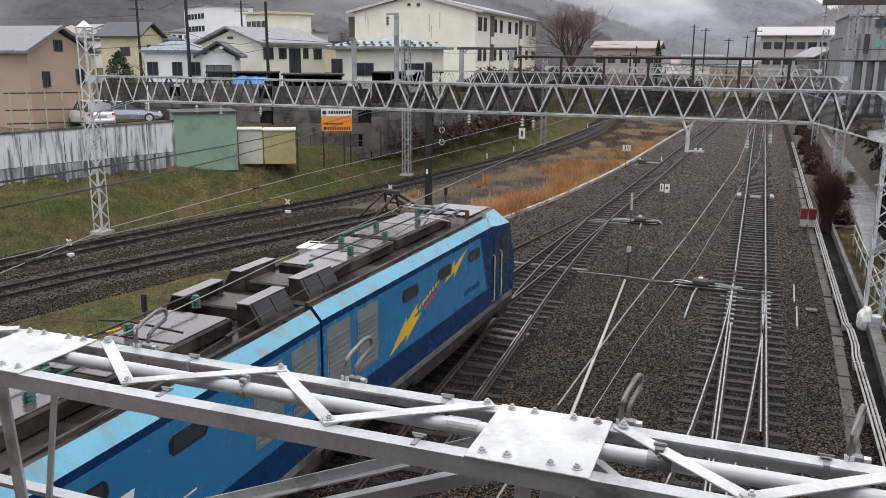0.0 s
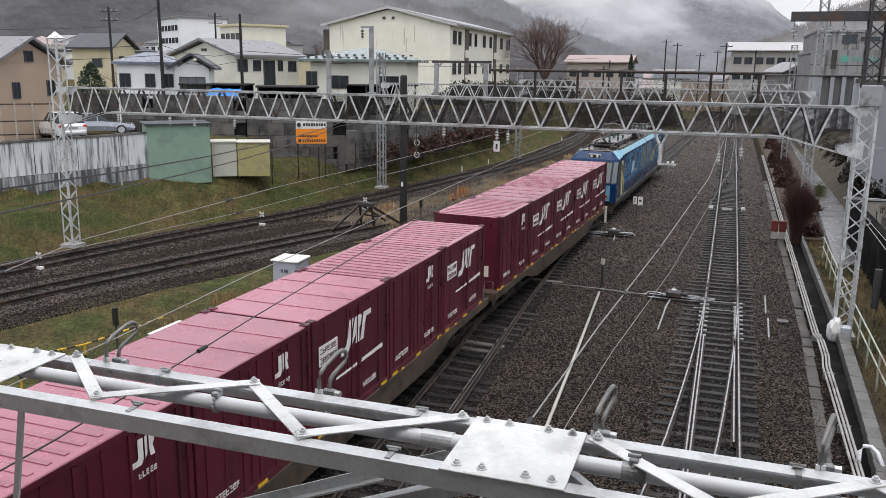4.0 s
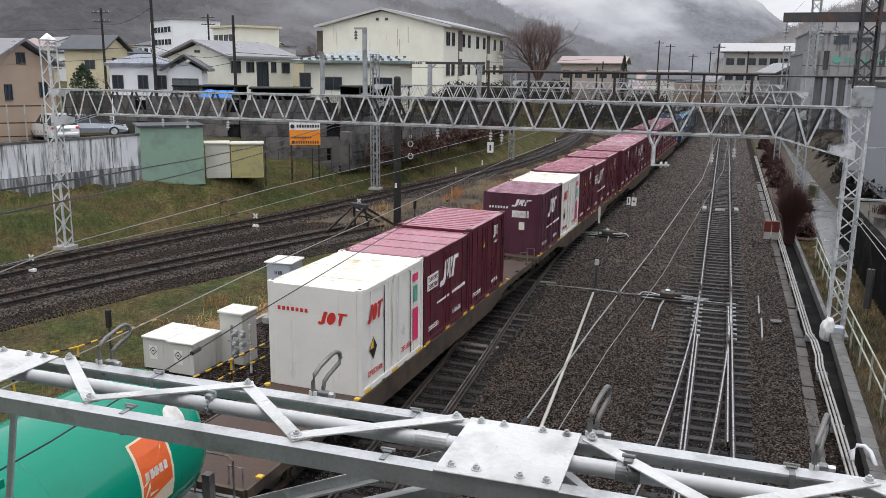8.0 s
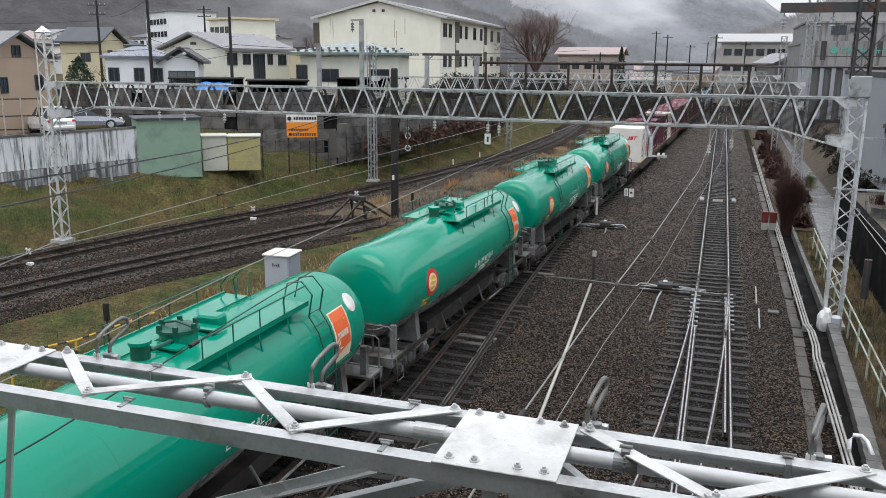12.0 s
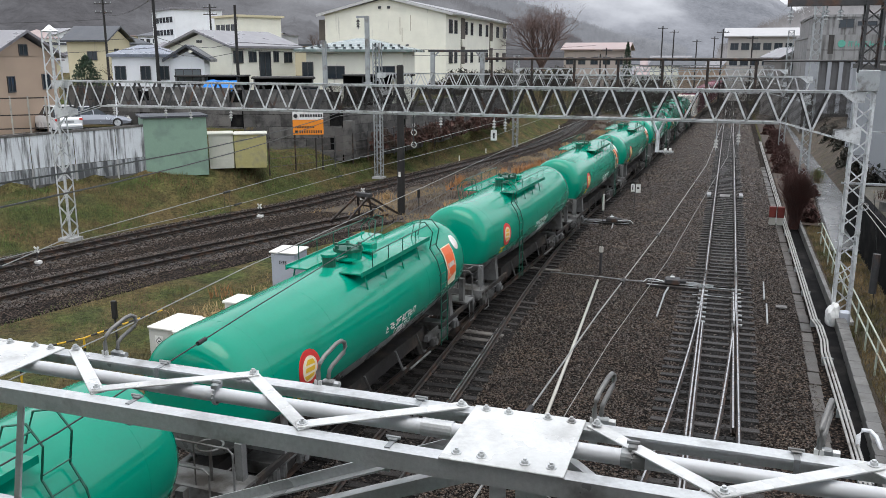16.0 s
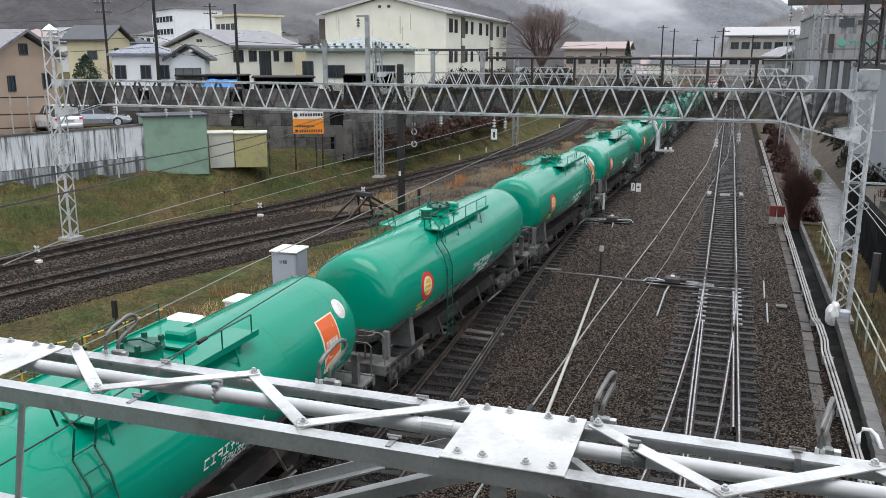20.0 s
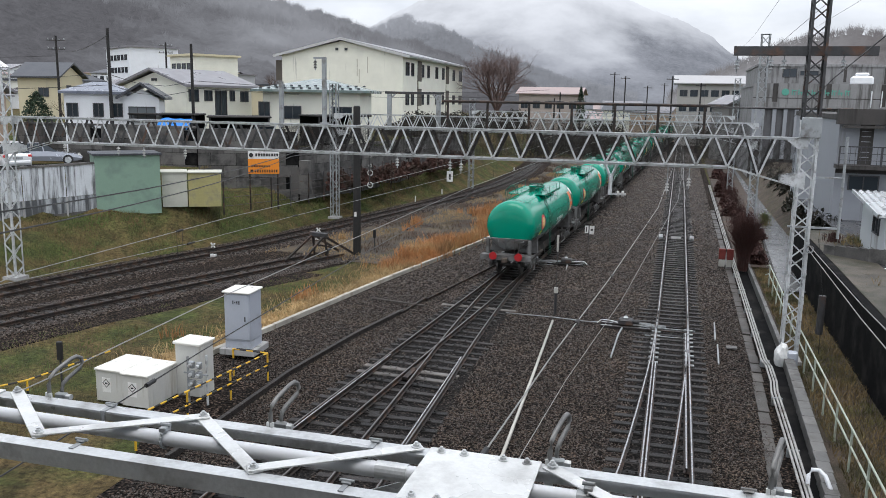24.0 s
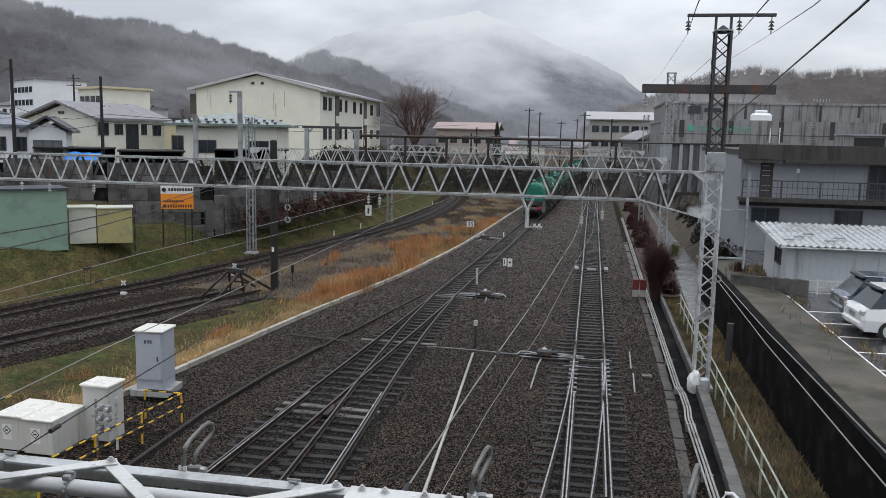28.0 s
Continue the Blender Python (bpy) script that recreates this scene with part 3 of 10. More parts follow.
def gantry_beam(xa, ya, xb, yb, z0, z1, w, label, pitch, mat=None, joined=False, haunch=True, thick=0.075, dark_side=None, dim_span=0.0, first=0.0, reach=1.9, dip=0.55):
    """A lattice girder across the tracks: two top angles, two bottom angles, V webs on both faces."""
    mat = mat or GALV_DARK
    root = thing("gantry_beam", label, "gantry", (xa, ya, 0), math.degrees(math.atan2(yb - ya, xb - xa)))
    L = math.hypot(xb - xa, yb - ya)
    hx = reach if haunch else 0.0
    for s in (-1, 1):
        part("top_chord", angle_bar((0, s * w / 2, z1), (L, s * w / 2, z1), thick, 0.012, flip=s), mat, root)
        part("bottom_chord", angle_bar((hx, s * w / 2, z0), (L - hx, s * w / 2, z0), thick, 0.012, flip=s), mat, root)
        if haunch:
            for e, d in ((0, 1), (L, -1)):
                part("haunch_chord", bar((e, s * w / 2, z0 - dip), (e + d * hx, s * w / 2, z0), thick, 0.02), mat, root)
                bm = prism([(0, z0 - 0.62), (d * 0.75, z0 - 0.42), (d * 0.75, z0 - 0.22), (0, z0 - 0.1)][::d], 0.012, m=Matrix.Translation((e, s * w / 2 + 0.02, 0)) @ Matrix.Rotation(radians(90), 4, "X"))
                part("gusset_plate", bm, mat, root)
                bm = prism([(0, z1 - 0.35), (d * 0.3, z1 - 0.35), (d * 0.75, z1), (0, z1)][::d], 0.012, m=Matrix.Translation((e, s * w / 2 + 0.02, 0)) @ Matrix.Rotation(radians(90), 4, "X"))
                part("gusset_plate", bm, mat, root)
    n = int((L - first) / pitch)
    span = (L - first) / n
    big = bmesh.new()

    def low(x):
        return z0 - dip * max(0, 1 - x / hx, 1 - (L - x) / hx) if haunch else z0
    for s in (-1, 1):
        for i in range(n):
            x0, x1, xm = first + span * i, first + span * (i + 1), first + span * (i + 0.5)
            for p, q in (((x0 + 0.04, z1), (xm, low(xm))), ((xm, low(xm)), (x1 - 0.04, z1))):
                bm = big if joined else bmesh.new()
                # Far-face bars are wider and take darker steel to stand for shade there.
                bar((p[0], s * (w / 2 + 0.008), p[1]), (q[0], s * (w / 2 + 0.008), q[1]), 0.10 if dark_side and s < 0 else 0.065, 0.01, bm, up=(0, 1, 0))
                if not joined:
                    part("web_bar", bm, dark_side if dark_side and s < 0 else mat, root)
    for zz in (z0, z1):
        for i in range(n if not joined else 0):
            x0, x1 = L * i / n, L * (i + 1) / n
            if zz == z0 and (x0 < hx or x1 > L - hx):
                continue
            part("lacing_bar", bar((x0, (-1) ** i * w / 2, zz + 0.01), (x1, -(-1) ** i * w / 2, zz + 0.01), 0.05, 0.008), mat, root)
    if dim_span:
        # Thin dark bars, added only to darken what is seen through the girder.
        bm = bmesh.new()
        for k in range(int(dim_span / 0.028)):
            x = 0.3 + k * 0.028
            box(x, x + 0.0135, -w / 2 + 0.02, -w / 2 + 0.025, low(x) + 0.05, z1 - 0.05, bm)
        tagged(part("wire_mesh", bm, BROWN_INSULATOR, root, "fine dark bars added to dim the view through the girder"), kind="stuff")
    if joined:
        tagged(part("web", big, mat, root), kind="stuff")
    else:
        big.free()
    return root


INSULATOR = material("white_porcelain", (0.42, 0.42, 0.40), 0.25, 0, 0.1, 3, 20, 0)

G1 = 29.2
gantry_beam(4.0, G1, -27.6, G1, 6.33, 7.34, 0.55, "galvanised lattice girder spanning all tracks between two masts", 0.985, GALV, dark_side=DARK_STEEL, dim_span=18.5, first=0.935, reach=2.41, dip=0.64)
lattice_mast(4.03, G1, -0.1, 11.95, 0.55, "tall galvanised lattice mast beside the yard railing", "gantry masts", panel=0.5, mat=GALV, upper=7.9)
left_mast = lattice_mast(-27.7, G1, 0.35, 9.35, 0.5, "galvanised lattice mast standing on the grass bank", "gantry masts", panel=0.5, mat=GALV)
part("cap", cyl((0, 0, 9.03), (0, 0, 9.3), 0.46, n=4, r2=0.03), GALV, left_mast, "pale pyramid cap")
G2 = 52.0
gantry_beam(4.4, G2, -22.2, G2, 6.36, 7.29, 0.55, "weathered lattice girder behind the first gantry", 0.96, GALV, joined=True, dim_span=20, reach=2.3, dip=0.6)
lattice_mast(4.4, G2, -0.1, 12.3, 0.5, "lattice mast by the wet side road", "gantry masts", joined=True)
lattice_mast(-22.3, G2, 0.3, 9.2, 0.5, "lattice mast on the bank beside the curved siding", "gantry masts", joined=True)
G3 = 78.0
gantry_beam(4.6, G3, -19.2, G3, 6.4, 7.3, 0.55, "distant lattice girder over the tracks", 1.0, GALV, joined=True)
lattice_mast(4.6, G3, -0.1, 10.5, 0.5, "distant lattice mast beside the tracks", "gantry masts", joined=True)
lattice_mast(-19.2, G3, -0.3, 8.4, 0.5, "distant lattice mast on the bank", "gantry masts", joined=True)
G4 = 112.0
gantry_beam(5.0, G4, -14, G4, 6.5, 7.3, 0.55, "far lattice girder over the tracks", 1.0, joined=True)




def feeder_frame():
    """A dark pipe beam on short posts above the second gantry."""
    root = thing("feeder_frame", "dark pipe beam on posts above the second gantry", "beam", (0, G2 - 0.3, 0))
    part("beam", tube([(-14.75, 0, 8.22), (2.2, 0, 8.22)], 0.09, n=8), RAIL_SIDE, root)
    for x in (-14.35, -11.75, -9.1, -6.45, -3.85, -1.3, 1.35):
        part("post", cyl((x, 0, 6.5), (x, 0, 8.25), 0.08, n=8), RAIL_SIDE, root)
    part("beam", box(-18.7, -14.7, 0.25, 0.4, 8.62, 8.76), DARK_STEEL, root)
    for x, d in ((-18.4, 1), (-15.05, -1)):
        part("post", box(x - 0.13, x + 0.13, 0.2, 0.4, 6.5, 8.62), GALV_DARK, root)
        part("knee", bar((x, 0.3, 8.25), (x + d * 0.4, 0.3, 8.62), 0.08, 0.1), GALV_DARK, root)


feeder_frame()


# ---- the girder just below the footbridge, nearest to the camera ----
PIPE_GREY = material("pale_grey_conduit", (0.68, 0.70, 0.73), 0.3, 0.0, 0.05, 3.0, 60, 0.03, (0.50, 0.50, 0.50), 0.0, 6.0)
PLATE_WET = material("wet_bright_galvanised_plate", (0.70, 0.715, 0.71), 0.28, 0.1, 0.1, 3.0, 60, 0.06, (0.50, 0.505, 0.50), 0.35, 5.0)
HOOK = material("dull_hook_steel", (0.20, 0.20, 0.195), 0.4, 0.4, 0.2, 8, 60, 0.05)


def near_girder():
    Z, YB, YF, TH = 7.2, 2.56, 2.215, 0.008
    W = 0.062
    root = thing("near_gantry_girder", "wet galvanised lattice girder below the footbridge", "gantry", (0, 0, 0))
    x0, x1 = -5.5, 2.6
    part("rear_chord", angle_bar((x0, YB, Z), (x1, YB, Z), W, TH, flip=-1), GALV, root)
    fc = bar((x0, YF - 0.002, Z), (x1, YF - 0.002, Z), 0.058, TH)
    bar((x0, YF - 0.027, Z - 0.031), (x1, YF - 0.027, Z - 0.031), TH, 0.054, fc)
    part("front_chord", fc, GALV, root)
    part("rear_lower_chord", angle_bar((x0, YB, Z - 0.75), (x1, YB, Z - 0.75), W, TH, flip=-1), GALV, root)
    part("front_lower_chord", angle_bar((x0, YF, Z - 0.75), (x1, YF, Z - 0.75), W, TH, flip=1), GALV, root)
    part("pipe", tube([(x0, 2.445, Z - 0.024), (-2.4, 2.445, Z - 0.024), (0, 2.435, Z - 0.026), (x1, 2.435, Z - 0.026)], 0.027, n=18), PIPE_GREY, root, "pale grey conduit pipe", True)
    part("pipe_sleeve", cyl((-0.90, 2.44, Z - 0.025), (-0.79, 2.44, Z - 0.025), 0.031, n=18), GALV, root, smooth=False)
    part("pipe_sleeve", cyl((-0.235, 2.436, Z - 0.026), (-0.16, 2.436, Z - 0.026), 0.031, n=18), GALV_DARK, root, smooth=False)
    # splice plates with bolts
    for px in (-2.93, -0.755, 1.42):
        p = part("splice_plate", box(px, px + 0.385, YF - 0.035, YB + 0.03, Z + TH / 2 + 0.001, Z + TH / 2 + 0.008, bevel=0.002), PLATE_WET, root, "wet plate bolted across both chords")
        for dx in (0.045, 0.125, 0.26, 0.34):
            for y in (YF + 0.01, YB - 0.0):
                part("bolt", bolt((px + dx, y, Z + TH / 2 + 0.008), 0.011, 0.009), GALV, p)
    # zigzag lacing
    pairs = [(-2.48, YB + 0.02, -2.10, YF + 0.05), (-2.10, YF + 0.05, -1.64, YB + 0.02), (-1.64, YB + 0.02, -1.25, YF + 0.03), (-1.25, YF + 0.03, -0.80, YB), (-0.33, YB - 0.005, 0.07, YF + 0.02), (0.07, YF + 0.02, 0.49, YB - 0.02),
             (0.49, YB - 0.02, 0.88, YF), (0.88, YF, 1.38, YB), (-4.66, YB, -4.28, YF), (-4.28, YF, -3.82, YB), (-3.82, YB, -3.43, YF), (-3.43, YF, -2.98, YB)]
    for i, (xa, ya, xb, yb) in enumerate(pairs):
        up = 0.008 + 0.007 * (i % 2)
        d = Vector((xb - xa, yb - ya, 0)).normalized() * 0.022
        part("lacing_bar", bar((xa - d.x, ya - d.y, Z + up), (xb + d.x, yb + d.y, Z + up), 0.05, 0.006, bevel=0.001), PLATE_WET, root)
    for xa, ya in ((-2.48, YB + 0.02), (-2.10, YF + 0.05), (-1.64, YB + 0.02), (-1.25, YF + 0.03), (-0.80, YB), (-0.33, YB - 0.005), (0.07, YF + 0.02), (0.49, YB - 0.02)):
        part("bolt", bolt((xa, ya, Z + 0.018), 0.012, 0.009), GALV, root)
    # webs hanging from the front chord
    for xa, xb, w in ((-2.66, -2.6, 0.06), (-2.38, -2.52, 0.025), (-0.57, -0.57, 0.05), (1.58, 1.58, 0.05)):
        part("web_bar", bar((xa, YF - 0.02, Z - 0.01), (xb, YF - 0.02, Z - 0.75), w, 0.01, up=(0, 1, 0)), GALV, root)
    for xa, xb in ((-0.6, -2.3), (-0.55, 0.5), (1.55, 0.5), (-2.9, -3.9)):
        part("web_bar", angle_bar((xa, YF + 0.02, Z - 0.03), (xb, YF + 0.02, Z - 0.74), 0.045, 0.007, up=(0, -1, 0)), GALV, root)
        part("web_bar", angle_bar((xa, YB - 0.02, Z - 0.03), (xb, YB - 0.02, Z - 0.74), 0.045, 0.007, up=(0, 1, 0)), GALV, root)
    part("web_post", bar((-0.57, YB - 0.02, Z - 0.01), (-0.57, YB - 0.02, Z - 0.75), 0.05, 0.01, up=(0, 1, 0)), GALV, root)
    # hooks of bent round steel on flat stems
    for hx in (-2.34, -1.37, -0.345, 0.345):
        y0 = YB + 0.034
        bend = [(0.0, -0.03), (0.0, 0.055), (0.008, 0.082), (0.034, 0.104), (0.098, 0.134), (0.122, 0.138), (0.140, 0.127), (0.145, 0.107), (0.136, 0.088), (0.076, 0.056), (0.058, 0.040), (0.052, 0.018), (0.052, -0.004)]
        h = part("hook", tube([(hx + 0.3 * dy, y0 + dy, Z + dz) for dy, dz in bend], 0.0085, n=10), HOOK, root, "bent round-steel hook", True)
        part("stem", box(hx - 0.014, hx + 0.014, YB + 0.026, YB + 0.034, Z - 0.10, Z + 0.022), PLATE_WET, h)
        part("clamp_block", box(hx - 0.004, hx + 0.045, y0 + 0.028, y0 + 0.055, Z - 0.02, Z + 0.008, bevel=0.004), GALV_DARK, h)
        part("nut", cyl((hx + 0.045, y0 + 0.042, Z - 0.006), (hx + 0.066, y0 + 0.042, Z - 0.006), 0.013, n=6), GALV, h)
    # band clips round the chords and the pipe: strap, tongue and screw
    for cx, y in ((-2.04, YB), (-0.955, YB), (0.28, YB), (-1.92, YF + 0.03), (-0.93, YF + 0.02)):
        b = box(cx - 0.009, cx + 0.009, y - W / 2 - 0.006, y + W / 2 + 0.006, Z + 0.004, Z + 0.008)
        box(cx - 0.009, cx + 0.009, y - W / 2 - 0.007, y - W / 2 - 0.003, Z - 0.075, Z + 0.004, b)
        box(cx - 0.017, cx + 0.017, y + 0.006, y + 0.030, Z + 0.008, Z + 0.016, b, 0.003)
        cyl((cx - 0.024, y + 0.018, Z + 0.016), (cx + 0.024, y + 0.018, Z + 0.016), 0.0055, b, 8)
        part("band_clip", b, GALV_DARK, root)
    for cx in (-1.71, -0.20):
        b = tube([(cx, 2.44 + 0.032 * math.cos(a), Z - 0.025 + 0.032 * math.sin(a)) for a in np.linspace(0, 2 * math.pi, 17)[:-1]], 0.006, n=6, closed=True)
        box(cx - 0.014, cx + 0.014, 2.42, 2.46, Z + 0.004, Z + 0.022, b, 0.003)
        cyl((cx - 0.02, 2.445, Z + 0.026), (cx + 0.02, 2.445, Z + 0.026), 0.007, b, 8)
        part("pipe_clip", b, GALV_DARK, root)


near_girder()


def footbridge():
    """The concrete footbridge that the camera stands on, below and behind the view; rear screen and canopy are added
    unseen to shade the near girder.
    """
    root = thing("footbridge", "concrete footbridge with solid parapets and added shading canopy", "footbridge", (0, 0, 0))
    part("deck", box(-22, 14, -2.6, 0.75, 6.75, 6.95), CONCRETE, root)
    part("parapet", box(-22, 14, 0.6, 0.75, 6.95, 7.72), CONCRETE, root)
    part("parapet", box(-22, 14, -2.6, -2.45, 6.95, 8.1), CONCRETE, root)
    part("rear_wall", box(-22, 14, -2.6, -2.45, 8.1, 10.3), RETAIN_DARK, root, "unseen dark screen added to block light")
    part("canopy", box(-22, 14, -2.7, 0.95, 10.3, 10.45), RETAIN_DARK, root, "unseen dark canopy added to block light")
    for x in (-20, -12.6, 5.6, 12):
        part("canopy_post", box(x - 0.06, x + 0.06, 0.62, 0.74, 7.72, 10.3), GALV_DARK, root)
        part("column", box(x - 0.3, x + 0.3, -1.4, -0.5, -0.6, 6.75), CONCRETE, root)


footbridge()
# ---- the freight train ----
LOCO_NAVY = material("dark_blue_loco_paint", (0.003, 0.030, 0.10), 0.25, 0, 0.08, 1.5, 20, 0.01, (0.012, 0.03, 0.085), 0.2, 2.0, streak=True)
LOCO_NAVY.node_tree.nodes["Principled BSDF"].inputs["Specular IOR Level"].default_value = 0.3
LOCO_BLUE = material("sky_blue_loco_paint", (0.022, 0.155, 0.325), 0.25, 0, 0.06, 1.5, 20, 0.01, (0.03, 0.16, 0.34), 0.2, 2.0, streak=True)
LOCO_PALE = material("pale_blue_loco_paint", (0.13, 0.38, 0.52), 0.35, 0, 0.12, 1.5, 20, 0.01, (0.20, 0.28, 0.29), 0.42, 2.5)
LOCO_ROOF = material("sooty_wet_loco_roof", (0.021, 0.0175, 0.0155), 0.3, 0, 0.3, 1.2, 18, 0.05, (0.065, 0.052, 0.045), 0.5, 1.2)
LOCO_ROOF.node_tree.nodes["Principled BSDF"].inputs["Specular IOR Level"].default_value = 0.25
ROOF_LID = material("wet_brown_grey_roof_lid", (0.10, 0.085, 0.08), 0.09, 0, 0.15, 1.0, 18, 0.02, (0.06, 0.05, 0.045), 0.5, 1.1, coat=0.5)
LOCO_DOOR = material("cream_door_paint", (0.62, 0.56, 0.27), 0.4, 0, 0.08, 2, 20, 0)
YELLOW_MARK = material("yellow_marking", (0.72, 0.45, 0.03), 0.4, 0, 0.08, 2, 20, 0)
WHITE_MARK = material("white_marking", (0.74, 0.74, 0.72), 0.5, 0, 0.1, 3, 25, 0, (0.5, 0.45, 0.42), 0.3, 2.0)
GRILLE = material("grey_louvre", (0.20, 0.22, 0.22), 0.5, 0.2, 0.15, 3, 30, 0.05)
UNDER = material("dirty_underframe", (0.024, 0.022, 0.021), 0.6, 0.2, 0.3, 2, 25, 0.2, (0.09, 0.07, 0.055), 0.5, 1.5)
UNDER_GREY = material("grey_underframe_paint", (0.17, 0.172, 0.17), 0.45, 0.1, 0.2, 2, 25, 0.1, (0.055, 0.05, 0.045), 0.6, 1.5)
WHEEL = material("wheel_steel", (0.10, 0.095, 0.09), 0.4, 0.7, 0.2, 2, 25, 0.05)
TANK_GREEN = material("wet_green_tank_paint", (0.0, 0.25, 0.16), 0.10, 0, 0.05, 0.6, 20, 0.0, (0.0, 0.22, 0.135), 0.3, 0.7)
TANK_GREEN.node_tree.nodes["Principled BSDF"].inputs["Specular IOR Level"].default_value = 0.42
TANK_DARK = material("dark_green_fittings", (0.008, 0.085, 0.055), 0.35, 0, 0.15, 2, 25, 0.05)
TANK_GREY = material("grimy_grey_tank_paint", (0.17, 0.18, 0.178), 0.3, 0, 0.15, 1.5, 20, 0.05, (0.11, 0.105, 0.10), 0.5, 1.0)
ORANGE = material("orange_marking", (0.72, 0.13, 0.03), 0.35, 0, 0.06, 2, 20, 0)
RED_MARK = material("red_marking", (0.55, 0.035, 0.03), 0.35, 0, 0.06, 2, 20, 0)
CREAM_MARK = material("cream_marking", (0.75, 0.66, 0.50), 0.4, 0, 0.06, 2, 20, 0)
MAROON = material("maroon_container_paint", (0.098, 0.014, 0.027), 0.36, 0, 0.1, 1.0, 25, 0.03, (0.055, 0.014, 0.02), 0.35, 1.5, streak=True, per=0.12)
# Maroon and purple roofs are paled to carry the sky's sheen in their colour.
MAROON_ROOF = material("wet_pink_sky_sheen_roof", (0.355, 0.125, 0.17), 0.24, 0, 0.1, 1.2, 20, 0.03, (0.27, 0.09, 0.125), 0.4, 1.0, per=0.12)
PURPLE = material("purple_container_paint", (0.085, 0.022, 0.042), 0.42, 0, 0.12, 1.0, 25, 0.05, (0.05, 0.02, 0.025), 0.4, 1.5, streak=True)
PURPLE_ROOF = material("wet_mauve_sky_sheen_roof", (0.30, 0.14, 0.19), 0.25, 0, 0.12, 1.2, 20, 0.03, (0.2, 0.09, 0.13), 0.4, 1.0)
WHITE_BOX = material("off_white_container_paint", (0.74, 0.73, 0.69), 0.38, 0, 0.05, 1.0, 25, 0.03, (0.33, 0.26, 0.16), -0.02, 0.9, streak=True)
WHITE_ROOF = material("stained_cream_container_roof", (0.78, 0.76, 0.67), 0.35, 0, 0.07, 1.0, 25, 0.03, (0.52, 0.42, 0.25), 0.2, 1.4)
DECK = material("rusty_wagon_deck", (0.07, 0.040, 0.028), 0.72, 0.0, 0.3, 2, 25, 0.2, (0.06, 0.045, 0.04), 0.5, 1.0)
DECK_TAN = material("dirty_brown_wagon_frame", (0.085, 0.062, 0.045), 0.55, 0.1, 0.3, 2, 25, 0.15, (0.035, 0.028, 0.024), 0.55, 1.5)
PINK = material("magenta_marking", (0.70, 0.04, 0.14), 0.4, 0, 0.06, 2, 20, 0)
TEAL = material("green_label", (0.10, 0.36, 0.28), 0.4, 0, 0.1, 8, 30, 0)
BLACK = material("black_rubber", (0.015, 0.015, 0.016), 0.5, 0, 0.2, 3, 20, 0)
PANE = glass_material("dark_window_glass")
SCREEN = glass_material("grey_cab_glass", (0.13, 0.15, 0.15), 0.05)
ROOF_GREEN_POT = material("green_black_porcelain", (0.012, 0.075, 0.055), 0.2, 0, 0.15, 4, 30, 0)
WIRE_SLEEVE = material("pale_cable_sleeve", (0.38, 0.40, 0.38), 0.4, 0, 0.1, 4, 30, 0)
RED_LAMP = material("red_tail_disc", (0.38, 0.015, 0.018), 0.35, 0, 0.06, 2, 20, 0)

SPEED = 11.76
train_line = smooth_path(TRACK_TRAIN, 1.0)
_tx, _ty = [p.x for p in train_line], [p.y for p in train_line]


def on_line(y):
    return float(np.interp(y, _ty, _tx))


def car_pose(y, half):
    """A vehicle whose middle is at y on the line, carried on two bogies."""
    xa, xb = on_line(y + half), on_line(y - half)
    return pose((xa + xb) / 2, y, 0, 0, 0, math.degrees(math.atan2(-(xa - xb), 2 * half)))


MOVERS = []


def rolls(ob, y_at_zero, half, local=None):
    """Notes that a thing runs with the train; its middle is at y_at_zero when the clip begins."""
    MOVERS.append((ob, y_at_zero, half, local or Matrix()))
    return ob


def wheelset_mesh(r=0.43):
    bm = bmesh.new()
    for s in (-1, 1):
        cyl((s * 0.53, 0, r), (s * 0.60, 0, r), r, bm, 20)
        cyl((s * 0.50, 0, r), (s * 0.53, 0, r), r + 0.025, bm, 20)
    cyl((-0.85, 0, r), (0.85, 0, r), 0.07, bm, 8)
    return mesh_of("wheelset", bm, WHEEL)


def bogie_frame_mesh(grey):
    bm = bmesh.new()
    for s in (-1, 1):
        x0, x1 = s * 0.80, s * 0.92
        box(x0, x1, -1.25, 1.25, 0.52, 0.68, bm)
        box(x0, x1, -0.35, 0.35, 0.30, 0.62, bm)
        for y in (-0.88, 0.88):
            box(s * 0.86, s * 1.02, y - 0.14, y + 0.14, 0.30, 0.58, bm, 0.03)
            cyl((s * 1.02, y, 0.43), (s * 1.07, y, 0.43), 0.10, bm, 10)
        for y in (-0.12, 0.12):
            cyl((s * 0.95, y, 0.34), (s * 0.95, y, 0.62), 0.085, bm, 8)
    box(-0.9, 0.9, -0.2, 0.2, 0.5, 0.75, bm)
    return mesh_of("bogie_frame", bm, UNDER_GREY if grey else UNDER)


WHEELSET = wheelset_mesh()
BOGIE_DARK, BOGIE_GREY = bogie_frame_mesh(False), bogie_frame_mesh(True)


def bogie(parent, y, grey=False):
    b = part("bogie", BOGIE_GREY if grey else BOGIE_DARK, None, parent)
    b.location = (0, y, 0)
    for k in (-0.88, 0.88):
        w = part("wheelset", WHEELSET, None, b)
        w.location = (0, k, 0)


